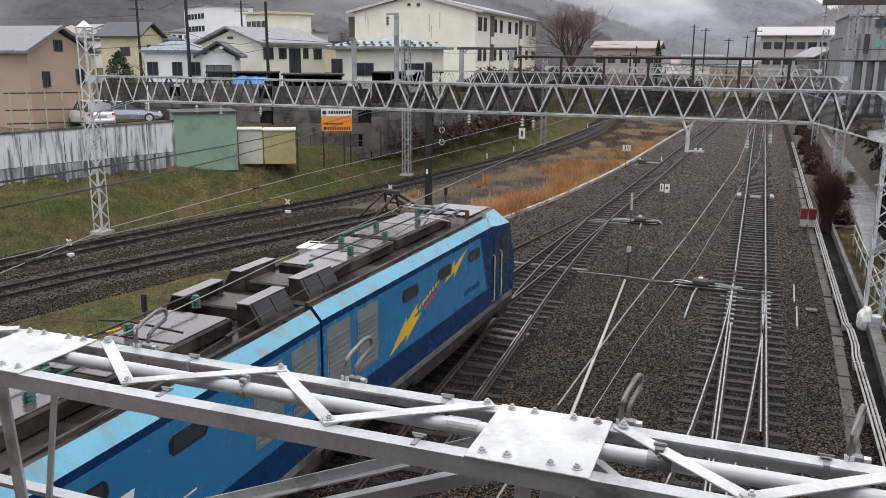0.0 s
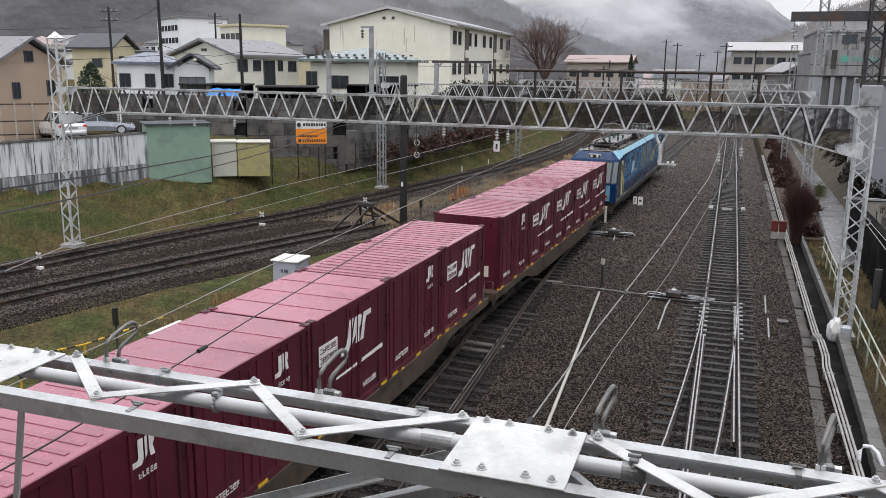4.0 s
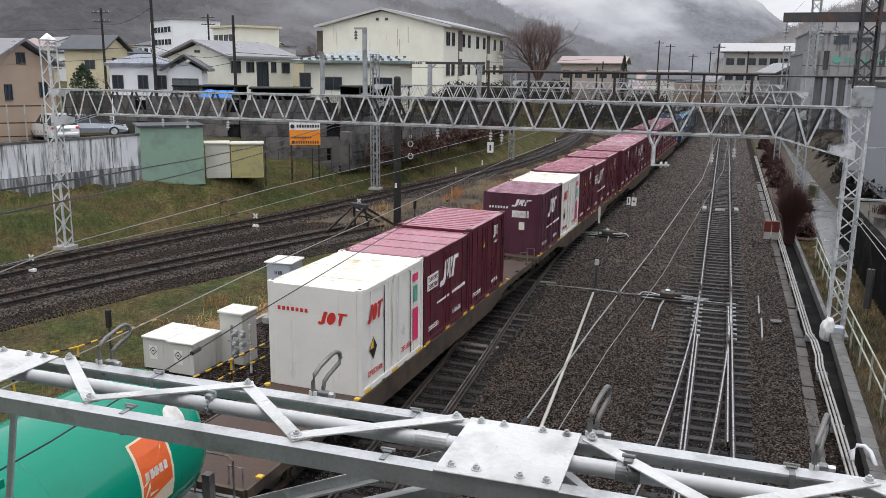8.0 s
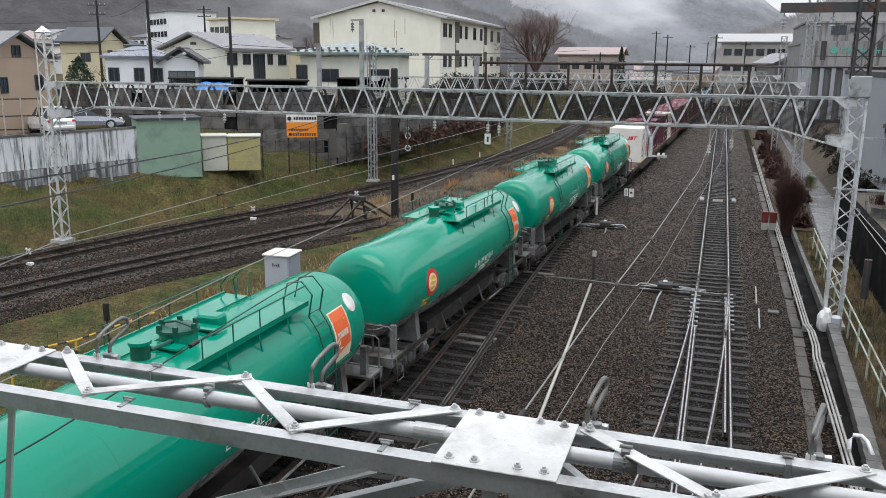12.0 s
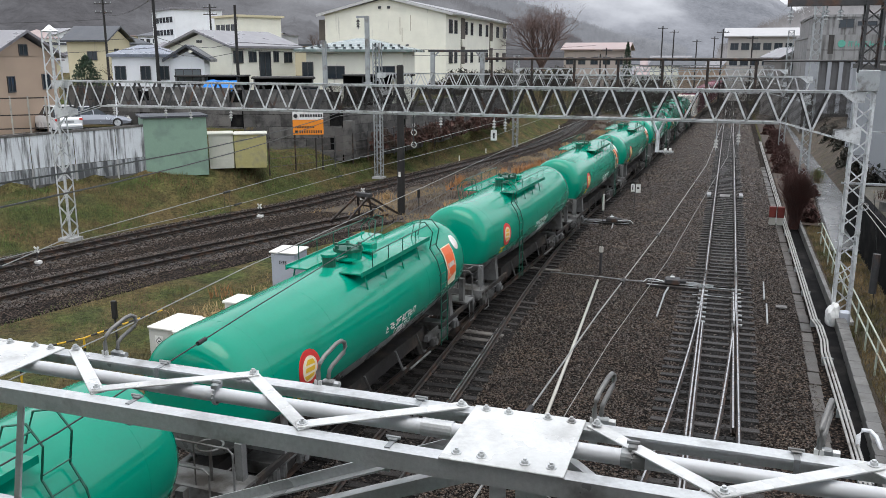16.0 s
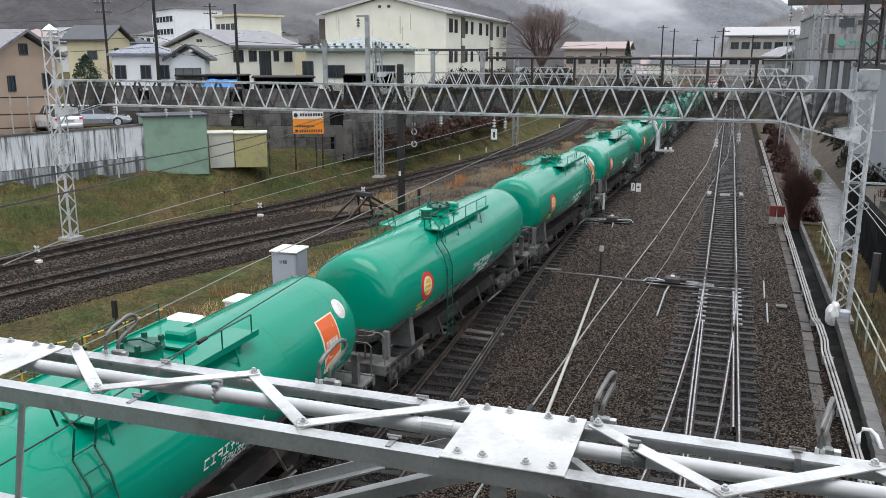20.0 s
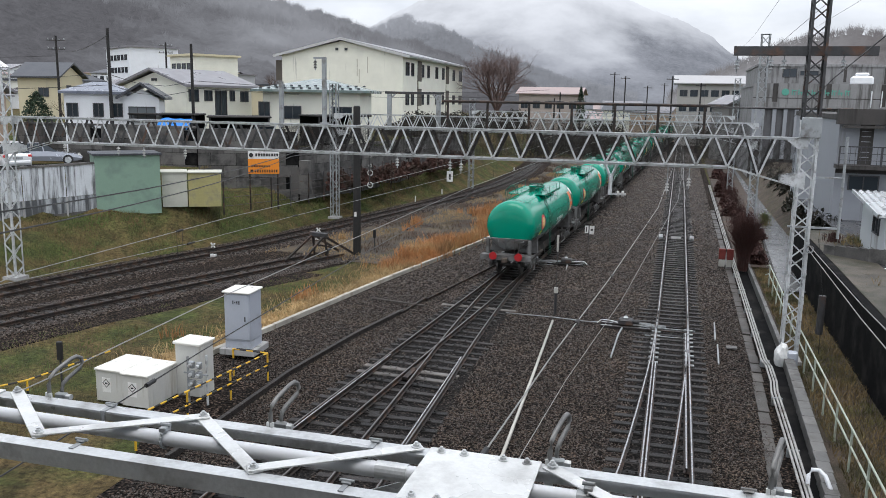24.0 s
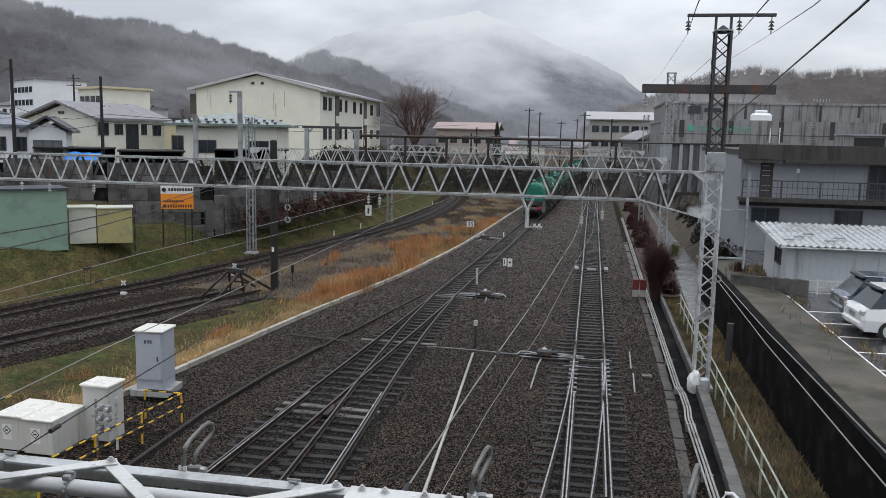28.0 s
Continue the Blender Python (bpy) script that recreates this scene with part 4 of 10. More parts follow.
def side_plate(x, outline, material_, parent, name, label="", proud=0.006, thick=0.008):
    """A flat marking or panel on the side at x, its outline in (y, z)."""
    s = 1 if x > 0 else -1
    m = Matrix(((0, 0, s, x), (1, 0, 0, 0), (0, 1, 0, 0), (0, 0, 0, 1)))
    o = outline if s > 0 else outline[::-1]
    bm = prism([(a, b) for a, b in o], thick, m=m)
    bmesh.ops.recalc_face_normals(bm, faces=bm.faces[:])
    return part(name, bm, material_, parent, label)


def end_plate(y, outline, material_, parent, name, label="", thick=0.008):
    s = 1 if y > 0 else -1
    m = Matrix(((1, 0, 0, 0), (0, 0, s, y), (0, 1, 0, 0), (0, 0, 0, 1)))
    bm = prism(outline, thick, m=m)
    bmesh.ops.recalc_face_normals(bm, faces=bm.faces[:])
    return part(name, bm, material_, parent, label)


def rect(a0, a1, b0, b1, lean=0.0):
    return [(a0, b0), (a1, b0), (a1 + lean, b1), (a0 + lean, b1)]


def text_bars(x, y0, y1, z, h, n, material_, parent, name="lettering"):
    """A row of small bars in place of lettering on a side."""
    bm = bmesh.new()
    w = (y1 - y0) / n
    s = 1 if x > 0 else -1
    for i in range(n):
        ya, yb = y0 + w * i + 0.08 * w, y0 + w * i + 0.86 * w
        t = h * 0.17
        hh = h * random.uniform(0.85, 1)
        for (a, b, c, d) in ((ya, yb, z + hh - t, z + hh), (ya, yb, z, z + t), (ya, ya + 0.2 * w, z, z + hh), (ya + 0.3 * w, yb, z + hh * 0.45, z + hh * 0.45 + t)):
            if random.random() < 0.86:
                box(x, x + s * 0.006, a, b, c, d, bm)
    return part(name, bm, material_, parent)


HOOKED = [(0.20, 1.0), (0.37, 1.0), (0.37, 0.06), (0.29, -0.16), (0.0, -0.16), (0.0, 0.10), (0.16, 0.10), (0.20, 0.18)]
BLOCK = [(0.43, 0.0), (0.43, 1.0), (0.69, 1.0), (0.74, 0.90), (0.74, 0.60), (0.69, 0.50), (0.76, 0.0), (0.61, 0.0), (0.57, 0.40)]
FLAGGED = [(0.81, 0.0), (0.81, 1.0), (1.16, 1.0), (1.16, 0.80), (0.95, 0.80), (0.95, 0.0)]


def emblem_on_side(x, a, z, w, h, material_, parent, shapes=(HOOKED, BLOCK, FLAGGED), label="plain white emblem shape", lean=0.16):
    """Plain slanted shapes in a row on a side: w wide and h high, from a onwards as one reads them from outside."""
    s = 1 if x > 0 else -1
    for shape in shapes:
        pts = [(s * (a + w * (u + lean * v)), z + h * v) for u, v in shape]
        side_plate(x, pts, material_, parent, "emblem", label, thick=0.004)


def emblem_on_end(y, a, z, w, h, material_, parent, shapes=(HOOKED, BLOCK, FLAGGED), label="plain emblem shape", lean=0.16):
    for shape in shapes:
        end_plate(y, [(a + w * (u + lean * v), z + h * v) for u, v in shape], material_, parent, "emblem", label)


def flat_oval(u, v, ru, rv, n=18):
    return [(u + ru * math.cos(2 * math.pi * k / n), v + rv * math.sin(2 * math.pi * k / n)) for k in range(n)]


RED_SHAPES = ([(0.14, 1.0), (0.30, 1.0), (0.26, 0.05), (0.12, -0.08), (-0.04, 0.0), (0.0, 0.2), (0.1, 0.16)], flat_oval(0.52, 0.5, 0.19, 0.5), [(0.72, 1.0), (1.18, 1.0), (1.18, 0.84), (1.0, 0.84), (0.98, 0.0), (0.84, 0.0), (0.86, 0.84), (0.72, 0.84)])


# locomotive: two half units
def loco_unit(front):
    """One half of the locomotive; its cab is at +y. Returned with its middle at the origin."""
    h = 6.2
    hf = h - 0.42
    root = thing("electric_locomotive_unit", "blue two-tone electric locomotive half with a sooty wet roof", "locomotive", group="locomotive halves")
    bm = bmesh.new()

    def ring(y, zs, xt, zt, w=1.4, back=(0, 0, 0, 0)):
        pts = [(w, 0.95, back[0]), (w, 2.0, back[1]), (w, zs, back[2]), (xt, zt, back[3])]
        loop = [(x, y - b, z) for x, z, b in pts] + [(-x, y - b, z) for x, z, b in pts[::-1]]
        return [bm.verts.new(v) for v in loop]

    rings = [ring(-h, 3.50, 1.20, 3.74), ring(h - 2.9, 3.50, 1.20, 3.74), ring(h - 2.3, 3.42, 0.98, 3.76),
             ring(hf, 3.33, 0.96, 3.76, 1.39, (0.3, 0.28, 0.86, 1.12)), ring(hf, 3.33, 0.84, 3.74, 1.12, (0.02, 0.0, 0.62, 0.92))]
    for k, (A, B) in enumerate(zip(rings, rings[1:])):
        for i in range(8):
            f = bm.faces.new((A[i], A[(i + 1) % 8], B[(i + 1) % 8], B[i]))
            f.material_index = 1 if i in (2, 4) and k < 3 else 2 if i == 3 else 0
    bm.faces.new(rings[0][::-1])
    R = rings[-1]
    for i in range(3):
        bm.faces.new((R[i], R[i + 1], R[6 - i], R[7 - i]))
    bmesh.ops.recalc_face_normals(bm, faces=bm.faces[:])
    part("body", bm, [LOCO_NAVY, LOCO_PALE, LOCO_ROOF], root, "dark blue body with a pale blue band under the roof")
    part("underframe", box(-1.37, 1.37, -h + 0.05, hf - 0.35, 0.70, 0.95), UNDER, root)
    part("sole_band", box(-1.412, 1.412, -h + 0.01, hf - 0.5, 0.95, 1.10), UNDER_GREY, root, "grimy grey sole band")
    part("equipment_box", box(-1.15, 1.15, -1.6, 1.6, 0.32, 0.72, bevel=0.04), UNDER, root)
    part("snow_plough", box(-1.2, 1.2, hf - 1.1, hf - 0.25, 0.25, 0.72, bevel=0.05), UNDER, root, "dark snow plough")
    for y in (-3.9, 3.4):
        bogie(root, y)
    for s in (-1, 1):
        x = s * 1.4
        side_plate(x, [(-h + 0.02, 1.72), (2.95, 1.72), (2.3, 3.36), (-h + 0.02, 3.36)], LOCO_BLUE, root, "side_panel", "light blue side panel")
        d = side_plate(x, rect(3.48, 3.98, 1.15, 3.16), LOCO_NAVY if front else LOCO_DOOR, root, "cab_door", "dark blue cab door" if front else "cream cab door", thick=0.02)
        side_plate(s * 1.42, rect(3.60, 3.86, 2.2, 3.0), PANE, d, "door_window", thick=0.004)
        for y in (3.42, 4.04):
            part("grab_rail", tube([(s * 1.41, y, 1.2), (s * 1.47, y, 1.25), (s * 1.47, y, 2.6), (s * 1.41, y, 2.65)], 0.014, n=5), LOCO_DOOR, root)
        w = side_plate(x, rect(4.2, 5.0, 2.1, 3.08), BLACK, root, "cab_side_window", "dark cab side window", thick=0.006)
        for ya, yb in ((4.25, 4.58), (4.63, 4.95)):
            side_plate(s * 1.406, rect(ya, yb, 2.16, 3.02), PANE, w, "pane", thick=0.004)
        for y0 in (1.4, -0.7, -2.75):
            w = side_plate(s * 1.408, [(y0, 2.92), (y0 + 0.08, 2.84), (y0 + 0.8, 2.84), (y0 + 0.88, 2.92), (y0 + 0.88, 3.06), (y0 + 0.8, 3.14), (y0 + 0.08, 3.14), (y0, 3.06)], BLACK, root, "side_window", "small dark side window", thick=0.008)
            side_plate(s * 1.416, rect(y0 + 0.09, y0 + 0.79, 2.88, 3.10), PANE, w, "pane", thick=0.003)
        for y0 in (-4.85, -6.05):
            gp = side_plate(s * 1.408, rect(y0, y0 + 0.9, 1.95, 3.28), GRILLE, root, "louvre_panel", "grey louvre panel")
            for k in range(10):
                part("louvre", box(x + s * 0.016, x + s * 0.03, y0 + 0.05, y0 + 0.85, 2.0 + k * 0.11, 2.055 + k * 0.11), GRILLE, gp)
        for k in range(4):
            part("step_iron", box(s * 1.40, s * 1.44, 3.1, 3.3, 1.4 + k * 0.45, 1.43 + k * 0.45), BLACK, root)
        # unit number and emblems
        if not front:
            cu = bpy.data.curves.new("numeral", "FONT")
            cu.body, cu.size, cu.align_x, cu.extrude = "2", 0.52, "CENTER", 0.002
            num = new("numeral", cu)
            cu.materials.append(WHITE_MARK)
            num.parent = root
            num.matrix_basis = pose(s * 1.412, 2.72, 2.58, 90, 0, 90 * s)
            emblem_on_side(s * 1.409, -0.1 if s < 0 else -0.9, 2.18, 0.95, 0.58, WHITE_MARK, root)
            side_plate(s * 1.409, [(0.2, 2.06), (0.2, 2.09), (-2.4, 2.12), (-2.4, 2.09)], WHITE_MARK, root, "emblem_line", "thin white line", thick=0.004)
        else:
            for o in ([(-3.4, 1.8), (-2.5, 2.05), (-2.55, 1.9), (-1.7, 2.35), (-2.1, 2.32), (-1.9, 2.62), (-2.6, 2.3), (-2.5, 2.45)], [(-0.3, 2.7), (0.4, 3.15), (0.38, 2.98), (1.3, 3.3), (0.35, 2.7), (0.4, 2.85)]):
                side_plate(s * 1.409, o, YELLOW_MARK, root, "emblem_flash", "yellow flash marking", thick=0.004)
            side_plate(s * 1.409, [(-2.2, 2.30), (-0.55, 2.82), (-0.35, 3.02), (-2.0, 2.50)], LOCO_NAVY, root, "emblem_bar", "dark slanted emblem bar", thick=0.004)
            for k in range(8):
                a = -2.05 + k * 0.19
                side_plate(s * 1.413, [(a, 2.37 + k * 0.06), (a + 0.12, 2.405 + k * 0.06), (a + 0.17, 2.52 + k * 0.06), (a + 0.05, 2.485 + k * 0.06)], YELLOW_MARK, root, "emblem", "yellow emblem mark", thick=0.003)
            side_plate(s * 1.409, [(-1.5, 2.34), (-0.7, 2.60), (-0.62, 2.70), (-1.42, 2.44)], RED_MARK, root, "emblem_bar", "small red slanted bar", thick=0.004)
        text_bars(s * 1.409, 1.1, 2.3, 1.98, 0.15, 8, LOCO_NAVY, root, "lettering")
    # cab front: windscreen, quarter panes, brow lights
    def slab(quad, out, mat, name, label="", parent=root):
        bm = bmesh.new()
        bm.faces.new([bm.verts.new(v) for v in quad])
        r = bmesh.ops.extrude_face_region(bm, geom=bm.faces[:])
        bmesh.ops.translate(bm, vec=out, verts=[g for g in r["geom"] if isinstance(g, bmesh.types.BMVert)])
        bmesh.ops.recalc_face_normals(bm, faces=bm.faces[:])
        return part(name, bm, mat, parent, label)

    ws = slab([(-1.11, hf - 0.012, 2.04), (1.11, hf - 0.012, 2.04), (1.11, hf - 0.565, 3.22), (-1.11, hf - 0.565, 3.22)], (0, 0.014, 0.005), BLACK, "windscreen", "wide dark windscreen in a black frame")
    for x0, x1 in ((-1.06, -0.03), (0.03, 1.06)):
        slab([(x0, hf - 0.02, 2.10), (x1, hf - 0.02, 2.10), (x1, hf - 0.525, 3.17), (x0, hf - 0.525, 3.17)], (0, 0.012, 0.004), SCREEN, "pane", "", ws)
    for x in (-0.55, 0.6):
        part("wiper", tube([(x, hf + 0.02, 2.12), (x - 0.25, hf - 0.34, 2.85)], 0.014, n=5), BLACK, ws)
    for s in (-1, 1):
        slab([(s * 1.15, hf - 0.04, 2.06), (s * 1.375, hf - 0.26, 2.06), (s * 1.375, hf - 0.77, 3.2), (s * 1.15, hf - 0.58, 3.2)], (s * 0.012, 0.012, 0.004), SCREEN, "quarter_window", "dark quarter window")
        part("front_stripe", box(s * 0.66, s * 1.10, hf - 0.05, hf + 0.012, 1.05, 1.94), LOCO_PALE, root, "pale blue corner stripe")
        part("tail_lamp", cyl((s * 0.9, hf + 0.012, 1.3), (s * 0.9, hf + 0.03, 1.3), 0.08, n=12), RED_LAMP, root)
    hl = part("headlight_housing", box(-0.36, 0.36, hf - 0.85, hf - 0.68, 3.38, 3.62, bevel=0.03), WIRE_SLEEVE, root, "headlight pair in a pale frame")
    part("lamp_panel", box(-0.32, 0.32, hf - 0.682, hf - 0.676, 3.41, 3.59), BLACK, hl)
    for x in (-0.16, 0.16):
        part("headlight", cyl((x, hf - 0.68, 3.50), (x, hf - 0.665, 3.50), 0.075, n=14), WHITE_MARK, hl)
    part("number_board", box(-0.5, 0.5, hf, hf + 0.012, 1.6, 1.78), WHITE_MARK, root, "white board")
    part("front_handrail", tube([(-0.6, hf + 0.02, 1.4), (-0.6, hf + 0.09, 1.42), (0.6, hf + 0.09, 1.42), (0.6, hf + 0.02, 1.4)], 0.016, n=6), GALV, root)
    part("coupler", box(-0.14, 0.14, hf - 0.2, h + 0.42, 0.72, 1.0, bevel=0.05), UNDER, root)
    part("gangway", box(-0.5, 0.5, -h - 0.14, -h, 1.0, 3.2), BLACK, root)
    # roof covers: dark sides, wet grey lids
    part("roof_edge", box(1.02, 1.10, -h + 0.02, h - 2.95, 3.74, 3.79), UNDER, root, "dark gutter edge")
    part("roof_edge", box(-1.10, -1.02, -h + 0.02, h - 2.95, 3.74, 3.79), UNDER, root, "dark gutter edge")
    for y0, y1, z, wd in ((-4.55, -1.6, 4.0, 0.66), (-1.45, 1.75, 4.02, 0.66)):
        c = part("roof_cover", box(-wd, wd, y0, y1, 3.75, z, bevel=0.03), LOCO_ROOF, root, "raised sooty roof cover")
        m = (y0 + y1) / 2
        for a, b in ((y0 + 0.06, m - 0.04), (m + 0.04, y1 - 0.06)):
            part("cover_lid", box(-wd + 0.06, wd - 0.06, a, b, z, z + 0.022, bevel=0.008), ROOF_LID, c, "wet grey lid")
    for s in (-1, 1):
        bm = prism([(s * 0.55, 3.75), (s * 1.02, 3.75), (s * 0.98, 3.86), (s * 0.80, 4.16), (s * 0.55, 4.16)][::s], 1.15, m=Matrix(((1, 0, 0, 0), (0, 0, 1, -h + 0.22), (0, 1, 0, 0), (0, 0, 0, 1))))
        bmesh.ops.recalc_face_normals(bm, faces=bm.faces[:])
        vb = part("ventilator", bm, LOCO_ROOF, root, "roof ventilator with a sloped grille")
        part("ventilator_lid", box(s * 0.54, s * 0.81, -h + 0.2, -h + 1.39, 4.16, 4.18), ROOF_LID, vb)
        for k in range(2):
            ya = -h + 0.30 + k * 0.53
            slab([(s * 0.975, ya, 3.88), (s * 0.975, ya + 0.46, 3.88), (s * 0.815, ya + 0.46, 4.14), (s * 0.815, ya, 4.14)], (s * 0.012, 0, 0.008), BLACK, "ventilator_grille", "black grille", vb)
    part("roof_box", box(-0.5, 0.5, -h + 0.3, -h + 1.1, 3.75, 3.98, bevel=0.03), LOCO_ROOF, root)
    part("roof_box", box(-0.95, -0.55, 3.1, 3.5, 3.75, 3.95, bevel=0.02), UNDER, root)
    part("roof_sheet", box(-0.78, 0.78, 3.15, 4.75, 3.762, 3.80, bevel=0.015), ROOF_LID, root, "wet sheet behind the cab brow")
    for x, y in ((0.35, -4.9), (0.35, -3.2), (0.35, -1.5), (0.35, 0.4), (-0.2, 1.6), (-0.35, -2.4), (-0.35, -0.6)):
        bm = bmesh.new()
        for i in range(4):
            cyl((x, y, 3.98 + i * 0.055), (x, y, 4.03 + i * 0.055), 0.09, bm, 10, r2=0.055)
        part("roof_insulator", bm, ROOF_GREEN_POT, root, "dark green roof insulator")
    part("roof_busbar", tube([(0.35, -4.9, 4.24), (0.35, 0.4, 4.24), (0.1, 1.6, 4.2), (-0.2, 2.4, 4.05)], 0.02, n=6), BLACK, root)
    part("roof_busbar", tube([(-0.7, -3.2, 4.18), (0.35, -3.2, 4.24), (0.95, -3.2, 4.18)], 0.02, n=6), BLACK, root)
    part("roof_switch", tube([(-0.35, -2.4, 4.22), (-0.35, -0.6, 4.22)], 0.03, n=6), ROOF_GREEN_POT, root, "dark green switch arm")
    part("roof_cable", tube([(0.35, 0.5, 4.2), (0.75, 0.9, 4.1), (0.85, 1.3, 3.98), (0.72, 1.7, 3.9), (0.4, 1.9, 3.96)], 0.03, n=6), WIRE_SLEEVE, root, "pale looped cable")
    # pantograph: base frame, arms, head with two strips
    bm = bmesh.new()
    for y in (1.55, 2.95):
        box(-0.8, 0.8, y - 0.03, y + 0.03, 3.93, 3.99, bm)
    for s in (-1, 1):
        box(s * 0.52, s * 0.58, 1.55, 2.95, 3.93, 3.99, bm)
        for y in (1.55, 2.95):
            cyl((s * 0.75, y, 3.74), (s * 0.75, y, 3.93), 0.07, bm, 8)
    part("pantograph_base", bm, DARK_STEEL, root, "pantograph base frame")
    part("pantograph_spring", cyl((0.25, 1.8, 4.02), (0.25, 2.6, 4.02), 0.045, n=8), BLACK, root)
    up = not front
    knee = (0, 3.0, 4.62) if up else (0, 3.1, 4.08)
    head_at = (0, 2.05, 5.12) if up else (0, 1.75, 4.16)
    part("lower_arm", tube([(0, 1.75, 4.02), knee], 0.032, n=8), GALV_DARK, root)
    part("control_rod", tube([(0.1, 1.95, 4.0), (knee[0] + 0.06, knee[1] - 0.1, knee[2] - 0.1)], 0.015, n=6), BLACK, root)
    bm = bmesh.new()
    for s in (-1, 1):
        tube([knee, (s * 0.22, head_at[1], head_at[2])], 0.02, bm, n=6)
    part("upper_arm", bm, GALV_DARK, root)
    hd = part("pantograph_head", tube([(-0.35, head_at[1], head_at[2]), (0.35, head_at[1], head_at[2])], 0.018, n=6), GALV_DARK, root)
    for dy in (-0.2, 0.2):
        y, z = head_at[1] + dy, head_at[2]
        part("contact_strip", tube([(-0.98, y, z - 0.14), (-0.82, y, z + 0.0), (-0.6, y, z + 0.06), (0.6, y, z + 0.06), (0.82, y, z + 0.0), (0.98, y, z - 0.14)], 0.015, n=6), GALV_DARK, hd)
    for x in (-0.5, 0.5):
        part("head_strut", tube([(x, head_at[1] - 0.2, head_at[2] + 0.05), (x, head_at[1] + 0.2, head_at[2] + 0.05)], 0.014, n=5), GALV, hd)
    return root


def container(style, roof_ribbed):
    """A 12-foot rail container, its base at the origin, its length along y."""
    L, W, H = 3.66, 2.44, 2.5 if not style == "tall" else 2.58
    wall, roofm, label = {"maroon": (MAROON, MAROON_ROOF, "maroon steel rail container with white emblem"), "tall": (MAROON, MAROON_ROOF, "tall ribbed maroon rail container"),
                          "plain": (MAROON, MAROON_ROOF, "maroon rail container with ribbed side"), "purple": (PURPLE, PURPLE_ROOF, "purple rail container with white panel on its end"),
                          "white": (WHITE_BOX, WHITE_ROOF, "off-white rail container with red markings and rust streaks")}[style]
    root = thing("rail_container", label, "container", group="containers on the train")
    l, w = L / 2, W / 2
    part("body", box(-w + 0.03, w - 0.03, -l + 0.02, l - 0.02, 0.1, H - 0.04), wall, root)
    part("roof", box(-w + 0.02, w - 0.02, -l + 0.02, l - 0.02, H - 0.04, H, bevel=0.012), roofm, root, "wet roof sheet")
    fr = bmesh.new()
    for sx in (-1, 1):
        for sy in (-1, 1):
            box(sx * w, sx * (w - 0.12), sy * l, sy * (l - 0.12), 0, H + 0.005, fr, 0.01)
        box(sx * w, sx * (w - 0.07), -l + 0.12, l - 0.12, H - 0.10, H - 0.012, fr)
        box(sx * w, sx * (w - 0.07), -l + 0.12, l - 0.12, 0.0, 0.14, fr)
    for sy in (-1, 1):
        box(-w + 0.12, w - 0.12, sy * l, sy * (l - 0.07), H - 0.10, H - 0.012, fr)
        box(-w + 0.12, w - 0.12, sy * l, sy * (l - 0.07), 0.0, 0.14, fr)
    part("frame", fr, wall, root)
    if roof_ribbed:
        for k in range(12):
            y = -l + 0.22 + k * (L - 0.44) / 11
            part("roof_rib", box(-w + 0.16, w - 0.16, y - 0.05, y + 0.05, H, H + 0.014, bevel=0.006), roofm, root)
    else:
        for k in (-1, 0, 1):
            part("roof_seam", box(-w + 0.06, w - 0.06, k * L * 0.25 - 0.02, k * L * 0.25 + 0.02, H, H + 0.012), roofm, root)
    ribbed = style in ("tall", "plain", "purple")
    for s in (-1, 1):
        x = s * (w - 0.03)
        if ribbed:
            for k in range(7):
                y = -l + 0.3 + k * (L - 0.6) / 6
                part("side_rib", box(x, x + s * (0.018 if k % 2 else 0.024), y - 0.03, y + 0.03, 0.16, H - 0.12), wall, root)
            for y in (-0.3, 0.85):
                part("lock_rod", cyl((x + s * 0.03, y, 0.2), (x + s * 0.03, y, H - 0.2), 0.015, n=6), wall, root)
        else:
            for y in (-l + 0.55, -0.28, 0.28, l - 0.55):
                part("door_seam", box(x, x + s * 0.02, y - 0.03, y + 0.03, 0.16, H - 0.12), wall, root)
            for y in (-0.14, 0.14):
                part("lock_rod", cyl((x + s * 0.03, y, 0.2), (x + s * 0.03, y, H - 0.2), 0.016, n=6), wall, root)
        xe = s * (w - 0.004)
        if style in ("maroon", "purple"):
            e = 1 if s > 0 else -1
            emblem_on_side(xe, -0.62, H * 0.60, 1.12, 0.60, WHITE_MARK, root)
            side_plate(xe, [(e * v, z) for v, z in ((-0.85, 0.98), (0.12, 0.98), (0.14, 1.05), (-0.85, 1.03))], WHITE_MARK, root, "white_line", "white line", thick=0.004)
            side_plate(xe, [(e * v, z) for v, z in ((0.34, 0.98), (1.45, 0.99), (1.45, 1.09), (0.36, 1.06))], WHITE_MARK, root, "white_line", "white line", thick=0.004)
            if style == "maroon":
                p = side_plate(xe, rect(*sorted((e * -1.58, e * -0.78)), H * 0.60, H * 0.77), WHITE_MARK, root, "white_panel", "white lettered panel", thick=0.004)
                for row in (0, 1):
                    text_bars(s * (w + 0.001), *sorted((e * -1.53, e * -0.83)), H * 0.62 + row * 0.2, 0.12, 7, MAROON, p)
        elif style in ("plain", "tall"):
            e = 1 if s > 0 else -1
            emblem_on_side(xe, 0.52, H * 0.76, 0.62, 0.34, WHITE_MARK, root, (HOOKED, BLOCK), "small white emblem shape", 0.0)
            text_bars(xe, *sorted((e * 0.62, e * 1.02)), H * 0.66, 0.09, 5, WHITE_MARK, root)
